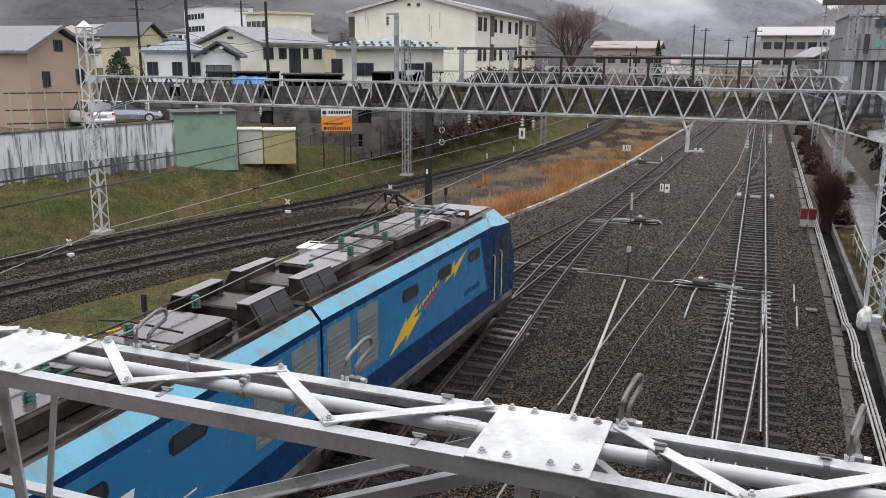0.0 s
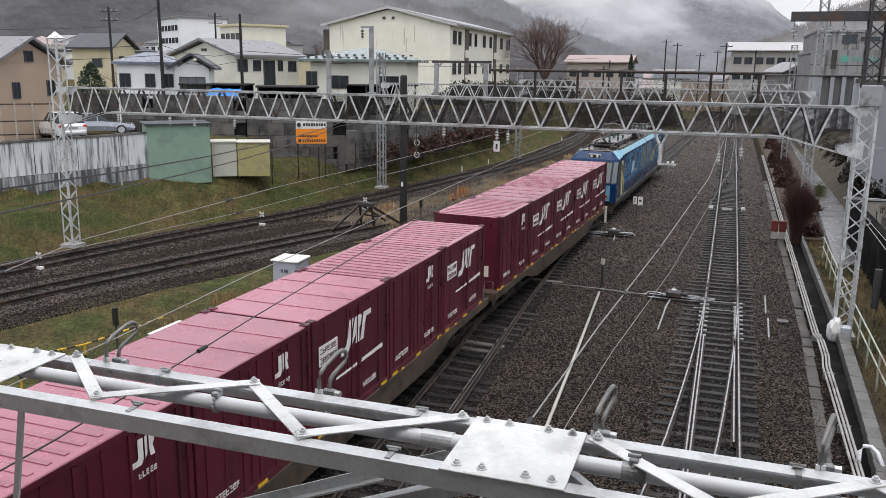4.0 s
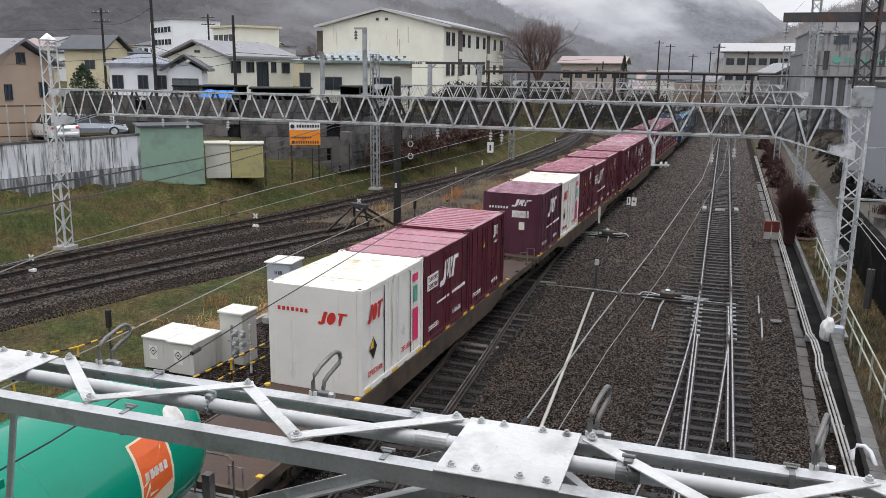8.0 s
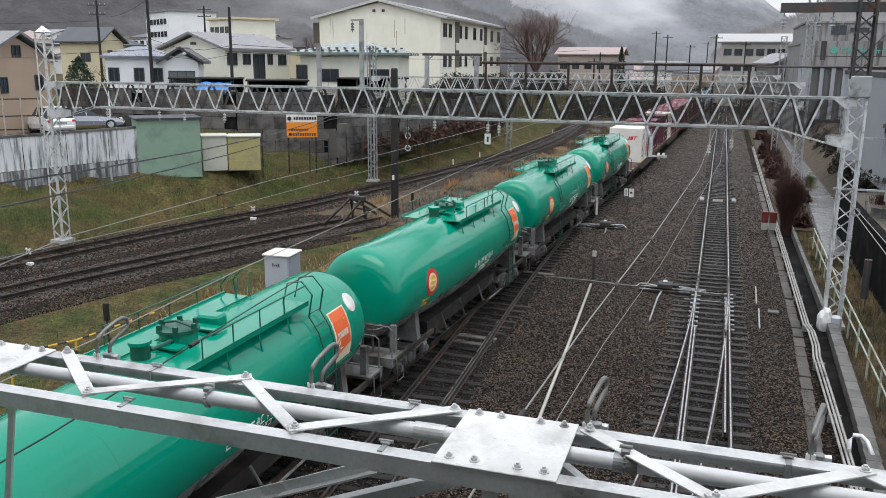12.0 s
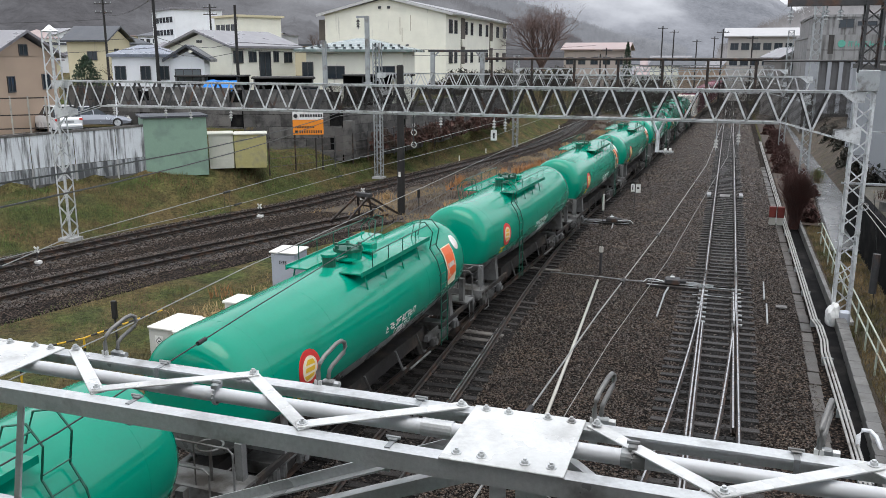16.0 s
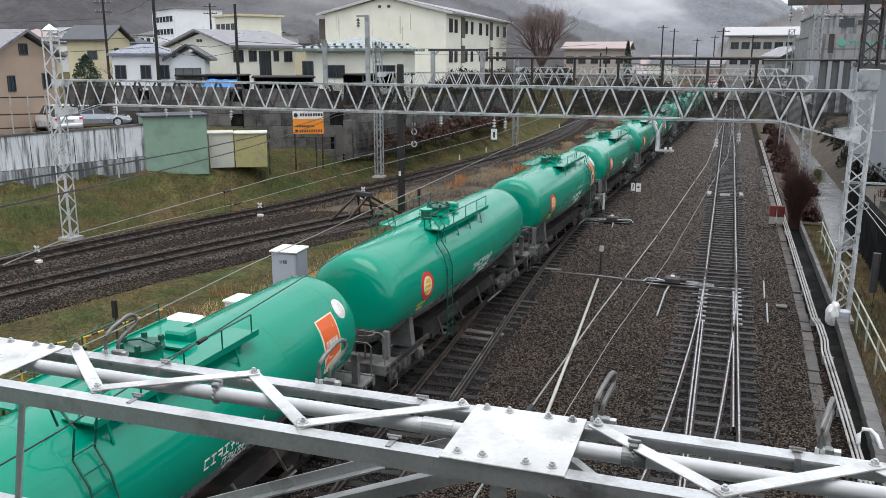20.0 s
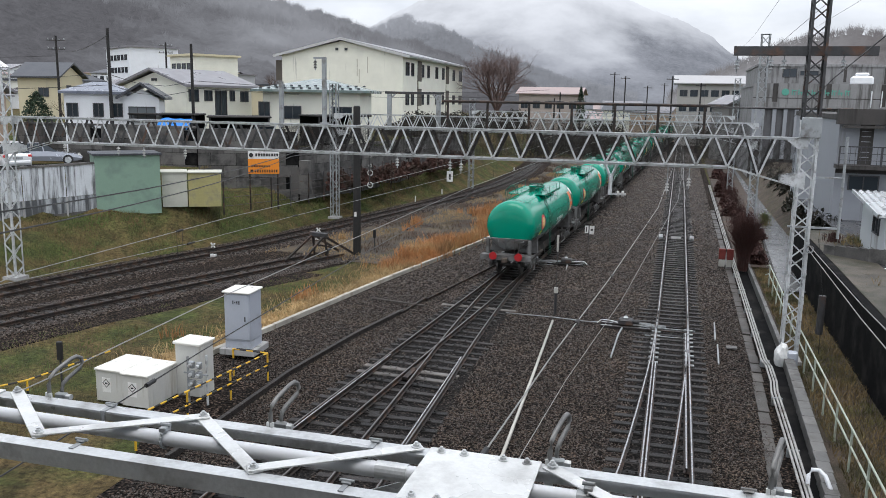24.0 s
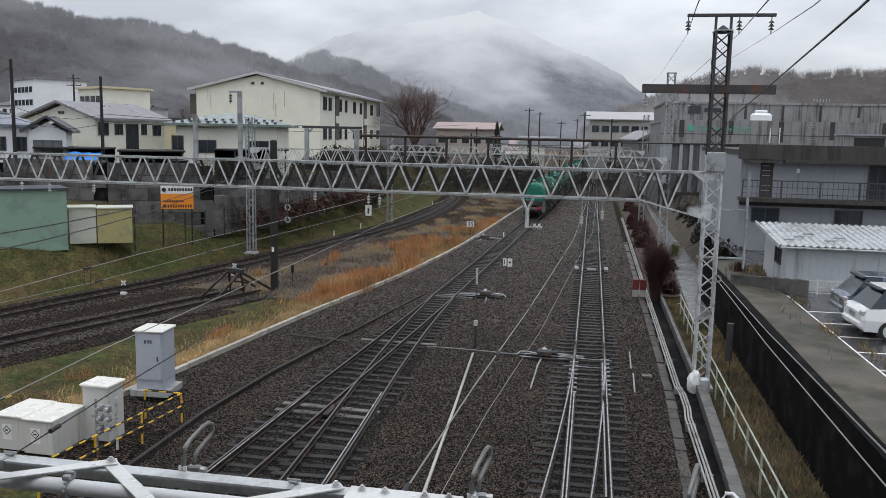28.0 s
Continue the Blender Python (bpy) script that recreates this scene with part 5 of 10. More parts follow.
            if style == "tall":
                d = side_plate(xe, [(e * v, z) for v, z in ((-0.55, 1.78), (-0.38, 1.58), (-0.21, 1.78), (-0.38, 1.98))], BLACK, root, "diamond_label", "black and yellow diamond", thick=0.004)
                side_plate(s * (w + 0.001), [(e * v, z) for v, z in ((-0.53, 1.78), (-0.38, 1.78), (-0.38, 1.96))], YELLOW_MARK, d, "diamond_half", thick=0.002)
        elif style == "white":
            e = 1 if s > 0 else -1
            emblem_on_side(xe, -1.48, 1.66, 0.62, 0.40, RED_MARK, root, RED_SHAPES, "plain red emblem shape", 0.12)
            side_plate(xe, rect(*sorted((e * 1.16, e * 1.48)), 0.42, 1.30), PINK, root, "magenta_panel", "magenta panel", thick=0.004)
            side_plate(xe, rect(*sorted((e * 1.16, e * 1.48)), 2.02, 2.22), PINK, root, "magenta_panel", "magenta panel", thick=0.004)
            side_plate(xe, rect(*sorted((e * 1.20, e * 1.44)), 1.46, 1.90), TEAL, root, "pale_label", "pale green and blue label", thick=0.004)
            side_plate(xe, rect(*sorted((e * -0.62, e * -0.58)), 0.16, H - 0.14), BLACK, root, "door_gap", "dark door gap", thick=0.002)
            side_plate(xe, rect(*sorted((e * 0.98, e * 1.02)), 0.16, H - 0.14), BLACK, root, "door_gap", "dark door gap", thick=0.002)
            d = side_plate(xe, [(e * v, z) for v, z in ((-1.42, 1.0), (-1.22, 0.72), (-1.02, 1.0), (-1.22, 1.28))], BLACK, root, "diamond_label", "black and yellow diamond", thick=0.004)
            side_plate(s * (w + 0.001), [(e * v, z) for v, z in ((-1.40, 1.0), (-1.22, 1.0), (-1.22, 1.25))], YELLOW_MARK, d, "diamond_half", thick=0.002)
        text_bars(xe, *sorted((s * -1.5, s * -0.7)), 0.36, 0.13, 8, WHITE_MARK if style != "white" else RED_MARK, root, "lettering")
        text_bars(xe, *sorted((s * 0.4, s * 1.1)), 0.36, 0.13, 6, WHITE_MARK if style != "white" else RED_MARK, root, "lettering")
        for y in (-l + 0.3, 0, l - 0.3):
            part("corner_mark", box(x + s * 0.028, x + s * 0.036, y - 0.16, y + 0.16, 0.015, 0.09), YELLOW_MARK, root)
    # the end that faces back
    part("end_panel", box(-w + 0.12, w - 0.12, -l - 0.003, -l + 0.03, 0.14, H - 0.10), wall, root)
    if style in ("purple", "white"):
        mk = WHITE_MARK if style == "purple" else RED_MARK
        if style == "purple":
            emblem_on_end(-l - 0.004, 0.0, 2.0, 0.62, 0.26, mk, root)
        else:
            emblem_on_end(-l - 0.004, 0.12, 1.64, 0.58, 0.30, mk, root, RED_SHAPES, lean=0.12)
        for a in range(7):
            end_plate(-l - 0.004, rect(-0.95 + a * 0.12, -0.88 + a * 0.12, 1.86, 1.95), mk, root, "lettering")
        if style == "purple":
            end_plate(-l - 0.004, rect(0.02, 0.72, 1.52, 1.80), WHITE_MARK, root, "white_panel", "white panel")
            end_plate(-l - 0.004, rect(0.32, 0.55, 1.02, 1.34), WHITE_ROOF, root, "label", "pale label")
    else:
        end_plate(-l - 0.004, rect(0.62, 0.80, 0.42, 0.80), WHITE_ROOF, root, "label", "pale label")
        for a in range(5):
            end_plate(-l - 0.004, rect(-0.95 + a * 0.12, -0.87 + a * 0.12, 1.98, 2.08), WHITE_MARK, root, "lettering")
    # corner castings and lashing eyes on the roof, door posts of the end
    for sx in (-1, 1):
        for sy in (-1, 1):
            part("corner_casting", box(sx * (w + 0.004), sx * (w - 0.16), sy * (l + 0.004), sy * (l - 0.17), H - 0.07, H + 0.028, bevel=0.012), wall, root)
            part("casting_slot", box(sx * (w - 0.05), sx * (w - 0.12), sy * (l - 0.06), sy * (l - 0.14), H + 0.028, H + 0.031), BLACK, root)
        part("end_rib", box(sx * 0.62 - 0.025, sx * 0.62 + 0.025, -l - 0.012, -l + 0.01, 0.16, H - 0.12), wall, root)
    return root


def flat_wagon():
    root = thing("container_wagon", "dirty dark brown container flat wagon", "wagon", group="container wagons")
    h = 9.75
    part("deck", box(-1.2, 1.2, -h, h, 0.86, 0.98), DECK, root, "rusty brown deck")
    for s in (-1, 1):
        side_plate(s * 1.21, [(-h, 0.78), (-6.2, 0.78), (-4.6, 0.42), (4.6, 0.42), (6.2, 0.78), (h, 0.78), (h, 1.0), (-h, 1.0)], DECK_TAN, root, "side_sill", "grimy brown fish-bellied side sill", thick=0.05)
        for y in (-h + 0.1, h - 0.1):
            part("end_rail", tube([(s * 1.1, y, 0.5), (s * 1.1, y, 1.35), (s * 0.8, y, 1.35), (s * 0.8, y, 0.9)], 0.018, n=6), UNDER_GREY, root)
        for k in range(15):
            y = -h + 0.5 + k * (2 * h - 1.0) / 14
            part("twist_lock", box(s * 1.13, s * 1.25, y - 0.06, y + 0.06, 0.9, 1.03), YELLOW_MARK if k % 3 == 0 else UNDER, root)
    part("end_beam", box(-1.2, 1.2, h - 0.02, h + 0.06, 0.72, 1.0), DECK_TAN, root)
    part("end_beam", box(-1.2, 1.2, -h - 0.06, -h + 0.02, 0.72, 1.0), DECK_TAN, root)
    for y in (-7.0, 7.0):
        bogie(root, y)
    for y in (-h - 0.3, h + 0.3):
        part("coupler", box(-0.13, 0.13, y - 0.3, y + 0.3, 0.74, 1.0, bevel=0.04), UNDER, root)
    part("brake_gear", box(-0.7, 0.7, -2.2, -0.4, 0.35, 0.7, bevel=0.04), UNDER, root)
    part("brake_gear", cyl((-0.4, 0.8, 0.55), (-0.4, 2.2, 0.55), 0.2, n=12), UNDER, root)
    return root


TANK_STATIONS = []
for _e in (-1, 1):
    _side = [(6.0, 0.25, 2.38), (5.985, 0.55, 2.38), (5.95, 0.82, 2.38), (5.89, 1.0, 2.38), (5.79, 1.12, 2.38), (5.66, 1.18, 2.38), (5.5, 1.205, 2.38), (5.2, 1.22, 2.375), (4.4, 1.235, 2.36), (2.6, 1.28, 2.32)]
    TANK_STATIONS += [(_e * y, r, z) for y, r, z in (_side if _e < 0 else _side[::-1])]
    if _e < 0:
        TANK_STATIONS.append((0.0, 1.30, 2.30))


def tank_surface(y, angle, out=0.0):
    """A point of the tank's skin; angle in degrees from the right-hand side upwards."""
    ysn, rs, zs = zip(*TANK_STATIONS)
    r, z = float(np.interp(y, ysn, rs)) + out, float(np.interp(y, ysn, zs))
    a = radians(angle)
    return Vector((r * math.cos(a), y, z + r * math.sin(a)))


def tank_patch(name, material_, parent, outline, label="", out=0.004):
    """A thin marking bent round the tank; outline in (y metres, angle degrees)."""
    bm = bmesh.new()
    c = (sum(p[0] for p in outline) / len(outline), sum(p[1] for p in outline) / len(outline))
    cv = bm.verts.new(tank_surface(*c, out + 0.006))
    vs = []
    for i, p in enumerate(outline):
        q = outline[(i + 1) % len(outline)]
        for k in range(5):
            vs.append((p[0] + (q[0] - p[0]) * k / 5, p[1] + (q[1] - p[1]) * k / 5))
    rings = [[bm.verts.new(tank_surface(c[0] + (v[0] - c[0]) * f, c[1] + (v[1] - c[1]) * f, out + 0.006)) for v in vs] for f in (0.5, 1.0)]
    low = [bm.verts.new(tank_surface(*v, -0.002)) for v in vs]
    n = len(vs)
    for i in range(n):
        j = (i + 1) % n
        bm.faces.new((cv, rings[0][i], rings[0][j]))
        bm.faces.new((rings[0][i], rings[1][i], rings[1][j], rings[0][j]))
        bm.faces.new((rings[1][i], low[i], low[j], rings[1][j]))
    bmesh.ops.recalc_face_normals(bm, faces=bm.faces[:])
    return part(name, bm, material_, parent, label)


def disc(y, a, ry, ra, n=20):
    return [(y + ry * math.cos(2 * math.pi * k / n), a + ra * math.sin(2 * math.pi * k / n)) for k in range(n)]


def tank_wagon(style, orange, tail=False):
    root = thing("tank_wagon", "glossy wet green petroleum tank wagon" + (" with red tail discs" if tail else ""), "tank wagon", group="tank wagons")
    bm = bmesh.new()
    n = 60
    rings = [[bm.verts.new((r * math.cos(2 * math.pi * k / n), y, z + r * math.sin(2 * math.pi * k / n))) for k in range(n)] for y, r, z in TANK_STATIONS]
    for A, B in zip(rings, rings[1:]):
        for k in range(n):
            bm.faces.new((A[k], A[(k + 1) % n], B[(k + 1) % n], B[k]))
    bm.faces.new(rings[0][::-1])
    bm.faces.new(rings[-1])
    # the grey underside begins on one level line
    bmesh.ops.bisect_plane(bm, geom=bm.verts[:] + bm.edges[:] + bm.faces[:], plane_co=(0, 0, 1.76), plane_no=(0, 0, 1))
    bmesh.ops.recalc_face_normals(bm, faces=bm.faces[:])
    for f in bm.faces:
        f.material_index = 1 if f.calc_center_median().z < 1.76 else 0
    part("barrel", bm, [TANK_GREEN, TANK_GREY], root, "glossy green barrel with grimy grey underside", True)
    for y in (-5.0, -2.6, 0.0, 2.6, 5.0):
        pts = [tank_surface(y, a, 0.001) for a in range(-34, 216, 8)]
        part("weld_seam", tube(pts, 0.003, n=4), TANK_GREEN, root)
    part("centre_sill", box(-0.28, 0.28, -6.2, 6.2, 0.78, 1.02), UNDER, root)
    # Plain dark block, added to close the see-through gap below the barrel.
    part("underframe", box(-0.85, 0.85, -3.2, 3.2, 0.62, 1.0), UNDER, root, "plain dark block added to fill the space under the barrel")
    for y in (-2.2, -0.6, 1.2, 2.6):
        part("brake_hanger", tube([(1.0, y - 0.3, 1.1), (1.08, y, 0.5), (1.0, y + 0.35, 0.42)], 0.03, n=6), UNDER_GREY, root)
    for y in (-4.6, 4.6):
        bm = bmesh.new()
        for s in (-1, 1):
            m = Matrix(((0, 1, 0, 0), (0, 0, 1, y - 0.12), (1, 0, 0, 0), (0, 0, 0, 1)))
            prism([(0.95, s * 0.2), (0.95, s * 1.18), (1.75, s * 1.1), (1.42, s * 0.6), (1.3, s * 0.2)][::s], 0.24, bm, Matrix(((0, 1, 0, 0), (0, 0, 1, y - 0.12), (1, 0, 0, 0), (0, 0, 0, 1))))
        bmesh.ops.recalc_face_normals(bm, faces=bm.faces[:])
        part("saddle", bm, UNDER_GREY, root, "grey saddle")
        bogie(root, y, True)
    # top walkways, manhole, valves; the ladder stands at the front or at the back end of the walkway
    w0, w1, yl, fwd = (-0.9, 3.3, 3.55, 1) if style == "a" else (-2.1, 2.0, -2.35, -1)
    for s in (-1, 1):
        wk = part("walkway", box(s * 0.42, s * 0.98, w0, w1, 3.53, 3.56), TANK_GREEN, root, "green walkway plate")
        part("walkway_edge", box(s * 0.97, s * 1.0, w0, w1, 3.49, 3.60), TANK_GREEN, wk)
        for y in np.arange(w0 + 0.3, w1, 1.05):
            part("bracket", bar((s * 0.9, y, 3.53), (s * 1.0, y, 3.12), 0.04, 0.02), TANK_GREEN, wk)
        y1 = w1 - 0.05 if style == "a" else w0 + 0.05
        y2 = w0 + 0.6 if style == "a" else w1 - 0.2
        rail = part("handrail", tube([(s * 0.98, y2, 3.57), (s * 0.98, y2, 3.93), (s * 0.98, y1, 3.93)], 0.015, n=6), TANK_DARK, root, "dark green handrail")
        for y in np.linspace(min(y1, y2) + 0.9, max(y1, y2) - 0.9, 3):
            part("stanchion", cyl((s * 0.98, y, 3.57), (s * 0.98, y, 3.93), 0.013, n=6), TANK_DARK, rail)
        for dx in (-0.24, 0.24) if style == "a" else (-0.2, 0.2):
            yy = yl + dx
            ztop, R = 2.36, 1.34
            pts = [(s * 0.55, yy - fwd * 0.25, 3.56), (s * 0.58, yy - fwd * 0.1, 3.95), (s * 0.85, yy, 3.98), (s * 1.08, yy, 3.72)] + [(s * R * math.cos(radians(a)), yy, ztop + R * math.sin(radians(a))) for a in (42, 25, 8, -8)] + [(s * 1.34, yy, 1.4), (s * 1.34, yy, 0.5)]
            if dx < 0:
                ladder = part("ladder", tube(pts, 0.018, n=6), TANK_DARK, root, "dark green ladder")
            else:
                part("ladder_rail", tube(pts, 0.018, n=6), TANK_DARK, ladder)
        d = 0.24 if style == "a" else 0.2
        for k in range(11):
            z = 0.62 + k * 0.27
            x = s * float(np.interp(z, (1.4, 2.2, 2.93, 3.26, 3.72), (1.34, 1.335, 1.21, 1.02, 1.08)))
            part("rung", cyl((x, yl - d, z), (x, yl + d, z), 0.012, n=5), TANK_DARK, ladder)
    mid = 0.4 if style == "a" else 0.1
    part("manhole", cyl((0, mid, 3.55), (0, mid, 3.76), 0.33, n=18), TANK_GREEN, root)
    lid = part("manhole_lid", cyl((0, mid, 3.76), (0, mid, 3.83), 0.37, n=18), TANK_DARK, root)
    for k in range(6):
        a = k * math.pi / 3
        part("wing_nut", box(0.33 * math.cos(a) - 0.035, 0.33 * math.cos(a) + 0.035, mid + 0.33 * math.sin(a) - 0.035, mid + 0.33 * math.sin(a) + 0.035, 3.83, 3.92), TANK_DARK, lid)
    part("lid_arm", tube([(0.3, mid, 3.86), (0, mid, 3.93), (-0.35, mid, 3.86)], 0.025, n=6), TANK_DARK, lid)
    part("valve_box", cyl((0, mid - 1.0, 3.55), (0, mid - 1.0, 3.84), 0.16, n=12), TANK_DARK, root)
    part("valve_cap", cyl((0, mid - 1.0, 3.84), (0, mid - 1.0, 3.90), 0.19, n=12), TANK_GREEN, root)
    part("valve_box", box(-0.2, 0.25, mid + 0.8, mid + 1.15, 3.55, 3.78, bevel=0.04), TANK_GREEN, root)
    part("valve_pipe", tube([(0.1, mid - 0.85, 3.70), (0.15, mid - 0.4, 3.72), (0.1, mid - 0.3, 3.66)], 0.03, n=6), TANK_DARK, root)
    part("cross_walk", box(-0.42, 0.42, mid - 0.62, mid - 0.36, 3.63, 3.66), TANK_GREEN, root)
    part("cross_walk", box(-0.42, 0.42, mid + 0.45, mid + 0.72, 3.63, 3.66), TANK_GREEN, root)
    # end platforms and rails
    for e in (-1, 1):
        pf = part("end_platform", box(-1.25, 1.25, e * 5.75, e * 6.45, 0.98, 1.04), UNDER_GREY, root, "grey end platform")
        part("end_sill", box(-1.25, 1.25, e * 6.42, e * 6.5, 0.82, 1.06), UNDER_GREY, root)
        r = part("end_handrail", tube([(-1.2, e * 6.4, 1.04), (-1.2, e * 6.4, 1.78), (-1.1, e * 6.4, 1.86), (1.1, e * 6.4, 1.86), (1.2, e * 6.4, 1.78), (1.2, e * 6.4, 1.04)], 0.02, n=6), UNDER_GREY, root, "grey end handrail")
        for x in (-0.4, 0.4):
            part("stanchion", cyl((x, e * 6.4, 1.04), (x, e * 6.4, 1.86), 0.014, n=6), UNDER_GREY, r)
        for s in (-1, 1):
            part("side_step", tube([(s * 1.28, e * 6.3, 1.0), (s * 1.3, e * 6.3, 0.4), (s * 1.3, e * 5.9, 0.4), (s * 1.28, e * 5.9, 1.0)], 0.016, n=6), UNDER_GREY, root)
            part("sole_bar", box(s * 1.14, s * 1.22, e * 3.6, e * 6.4, 0.86, 0.98), UNDER, root)
        part("coupler", box(-0.14, 0.14, e * 6.3, e * 6.85, 0.74, 1.0, bevel=0.05), UNDER, root)
        part("end_post", box(-1.1, -0.95, e * 5.85, e * 6.0, 1.0, 1.75), UNDER_GREY, root)
        part("end_post", box(0.95, 1.1, e * 5.85, e * 6.0, 1.0, 1.75), UNDER_GREY, root)
    part("brake_wheel", tube([(0.55 + 0.24 * math.cos(a), -6.15 + 0.24 * math.sin(a), 1.72) for a in np.linspace(0, 2 * math.pi, 17)[:-1]], 0.02, n=6, closed=True), UNDER_GREY, root, "grey brake hand wheel")
    part("brake_column", cyl((0.55, -6.15, 1.04), (0.55, -6.15, 1.72), 0.03, n=8), UNDER_GREY, root)
    part("brake_gear", cyl((0.55, -1.2, 0.6), (0.55, 0.4, 0.6), 0.22, n=12), UNDER, root)
    part("brake_gear", box(-0.8, 0.8, -2.4, -1.8, 0.4, 0.6), UNDER, root)
    part("discharge_valve", cyl((0, 0.9, 0.35), (0, 0.9, 1.1), 0.16, n=10), UNDER_GREY, root)
    part("grab_bar", tube([(1.28, 1.2, 0.55), (1.28, 2.6, 0.55)], 0.03, n=6), UNDER_GREY, root)
    # markings on both sides; lettering is replaced by bars
    for s in (0, 1):
        def A(a):
            return a if not s else 180 - a
        tank_patch("red_ring", RED_MARK, root, disc(-3.8, A(2), 0.40, 18), "red and white ring marking")
        tank_patch("ring_centre", CREAM_MARK, root, disc(-3.8, A(2), 0.27, 12), out=0.008)
        for o in ([(-3.46, -3), (-3.38, -8), (-3.12, -6), (-3.10, -3)], [(-3.44, 0), (-3.10, -1), (-3.06, 3), (-3.40, 4)], [(-3.40, 6.5), (-3.06, 5), (-3.12, 10), (-3.30, 11)]):
            tank_patch("ring_emblem", YELLOW_MARK, root, [(y - 0.55, A(a)) for y, a in o], out=0.012)
        if orange:
            tank_patch("cream_panel", CREAM_MARK, root, [(4.04, A(-17)), (4.80, A(-17)), (4.80, A(36)), (4.04, A(36))], "cream-edged panel")
            tank_patch("orange_panel", ORANGE, root, [(4.09, A(-9)), (4.75, A(-3)), (4.75, A(34.5)), (4.09, A(34.5))], "orange panel", out=0.007)
            for k in range(5):
                tank_patch("lettering", WHITE_MARK, root, [(4.16 + k * 0.105, A(7)), (4.235 + k * 0.105, A(7)), (4.235 + k * 0.105, A(13)), (4.16 + k * 0.105, A(13))], out=0.011)
            tank_patch("white_disc", WHITE_MARK, root, disc(5.16, A(34), 0.20, 11), "white disc")
        for row, y0, n, w, a1, ha, mat in ((0, -0.2, 10, 0.185, -7, 8.5, WHITE_MARK), (1, 0.35, 7, 0.15, -18, 6, WHITE_MARK), (2, 0.45, 6, 0.12, -25.5, 4, WHITE_MARK), (3, -4.35, 5, 0.1, -16, 4, YELLOW_MARK), (4, -4.35, 4, 0.1, -22, 4, YELLOW_MARK)):
            for k in range(n):
                y = y0 + k * w if not s else y0 + (n - k) * w
                bm = bmesh.new()
                cuts = [(0.0, 0.72, 0.86, 1.0), (0.0, 0.72, 0.0, 0.14), (0.08, 0.64, 0.44, 0.58), (0.3, 0.42, 0.0, 1.0), (0.0, 0.12, 0.1, 0.9), (0.6, 0.72, 0.1, 0.9)]
                keep = random.sample(cuts, 3)
                for u0, u1, v0, v1 in keep:
                    q = [(y + u0 * w, a1 - ha * (1 - v0)), (y + u1 * w, a1 - ha * (1 - v0)), (y + u1 * w, a1 - ha * (1 - v1)), (y + u0 * w, a1 - ha * (1 - v1))]
                    vs = [bm.verts.new(tank_surface(p, A(a), 0.006)) for p, a in q]
                    lo = [bm.verts.new(tank_surface(p, A(a), -0.004)) for p, a in q]
                    bm.faces.new(vs)
                    for i in range(4):
                        bm.faces.new((vs[i], lo[i], lo[(i + 1) % 4], vs[(i + 1) % 4]))
                bmesh.ops.recalc_face_normals(bm, faces=bm.faces[:])
                part("lettering", bm, mat, root)
    if tail:
        for x in (-0.62, 0.62):
            part("tail_disc", cyl((x, -6.5, 1.02), (x, -6.53, 1.02), 0.19, n=24), RED_LAMP, root, "round red tail disc")
    return root


# the train from front to back; y positions when the clip begins
RING0 = 37.0 - SPEED * 11.0
PITCH = 13.57
first_tank = RING0 + 3.25 - 0.1
box_end = RING0 + 14.2
WAGON = 20.1
SLOT = 3.72
wagon4 = box_end - SLOT + 2.5 * SLOT
loads = {0: "maroon0 maroon0 maroon1 maroon0 plain1", 1: "maroon1 plain1 maroon0 plain0 plain1", 2: "tall1 maroon1 tall1 white0 purple1", 3: "- tall1 maroon0 white0 -"}
kinds = {}
for w in range(4):
    yc = wagon4 + (3 - w) * WAGON
    car = flat_wagon() if w == 0 else copy_thing(base_wagon, Matrix())
    if w == 0:
        base_wagon = car
    rolls(car, yc, 7.0)
    for i, load in enumerate(loads[w].split()):
        if load == "-":
            continue
        if load not in kinds:
            c = kinds[load] = container(load[:-1], load[-1] == "1")
        else:
            c = copy_thing(kinds[load], Matrix())
        rolls(c, yc, 7.0, pose(0, (2 - i) * SLOT + (0.45 if w == 3 else 0.0), 0.985))
loco_rear = wagon4 + 3 * WAGON + WAGON / 2 + 7.05
rolls(loco_unit(False), loco_rear, 3.75, pose(0, 0, 0, 0, 0, 180))
rolls(loco_unit(True), loco_rear + 12.6, 3.75)
tank_kinds = {}
for k, code in enumerate("B B A A A b A a A b B B".split()):
    if k == 11:
        t_car = tank_wagon("b", True, True)
    elif code in tank_kinds:
        t_car = copy_thing(tank_kinds[code], Matrix())
    else:
        t_car = tank_kinds[code] = tank_wagon(code.lower(), code.isupper())
    rolls(t_car, first_tank - k * PITCH, 4.6)
# ---- buildings ----
def wall_paint(name, c, dirt=(0.3, 0.29, 0.26), amount=-0.12):
    return material(name, c, 0.75, 0, 0.06, 0.6, 20, 0.1, dirt, amount, 0.7, streak=True)


CREAM_WALL = wall_paint("cream_render", (0.80, 0.79, 0.69))
WHITE_WALL = wall_paint("white_render", (0.80, 0.82, 0.84))
TAN_WALL = wall_paint("tan_render", (0.40, 0.30, 0.225))
YELLOW_WALL = wall_paint("pale_yellow_render", (0.58, 0.52, 0.36))
GREY_WALL = wall_paint("grey_render", (0.42, 0.43, 0.44))
ROOF_GREY = material("wet_grey_roof", (0.20, 0.195, 0.21), 0.35, 0.1, 0.12, 0.8, 15, 0.1, (0.2, 0.19, 0.2), 0.4)
ROOF_DARK = material("dark_roof_tiles", (0.055, 0.06, 0.07), 0.4, 0, 0.2, 0.8, 12, 0.2)
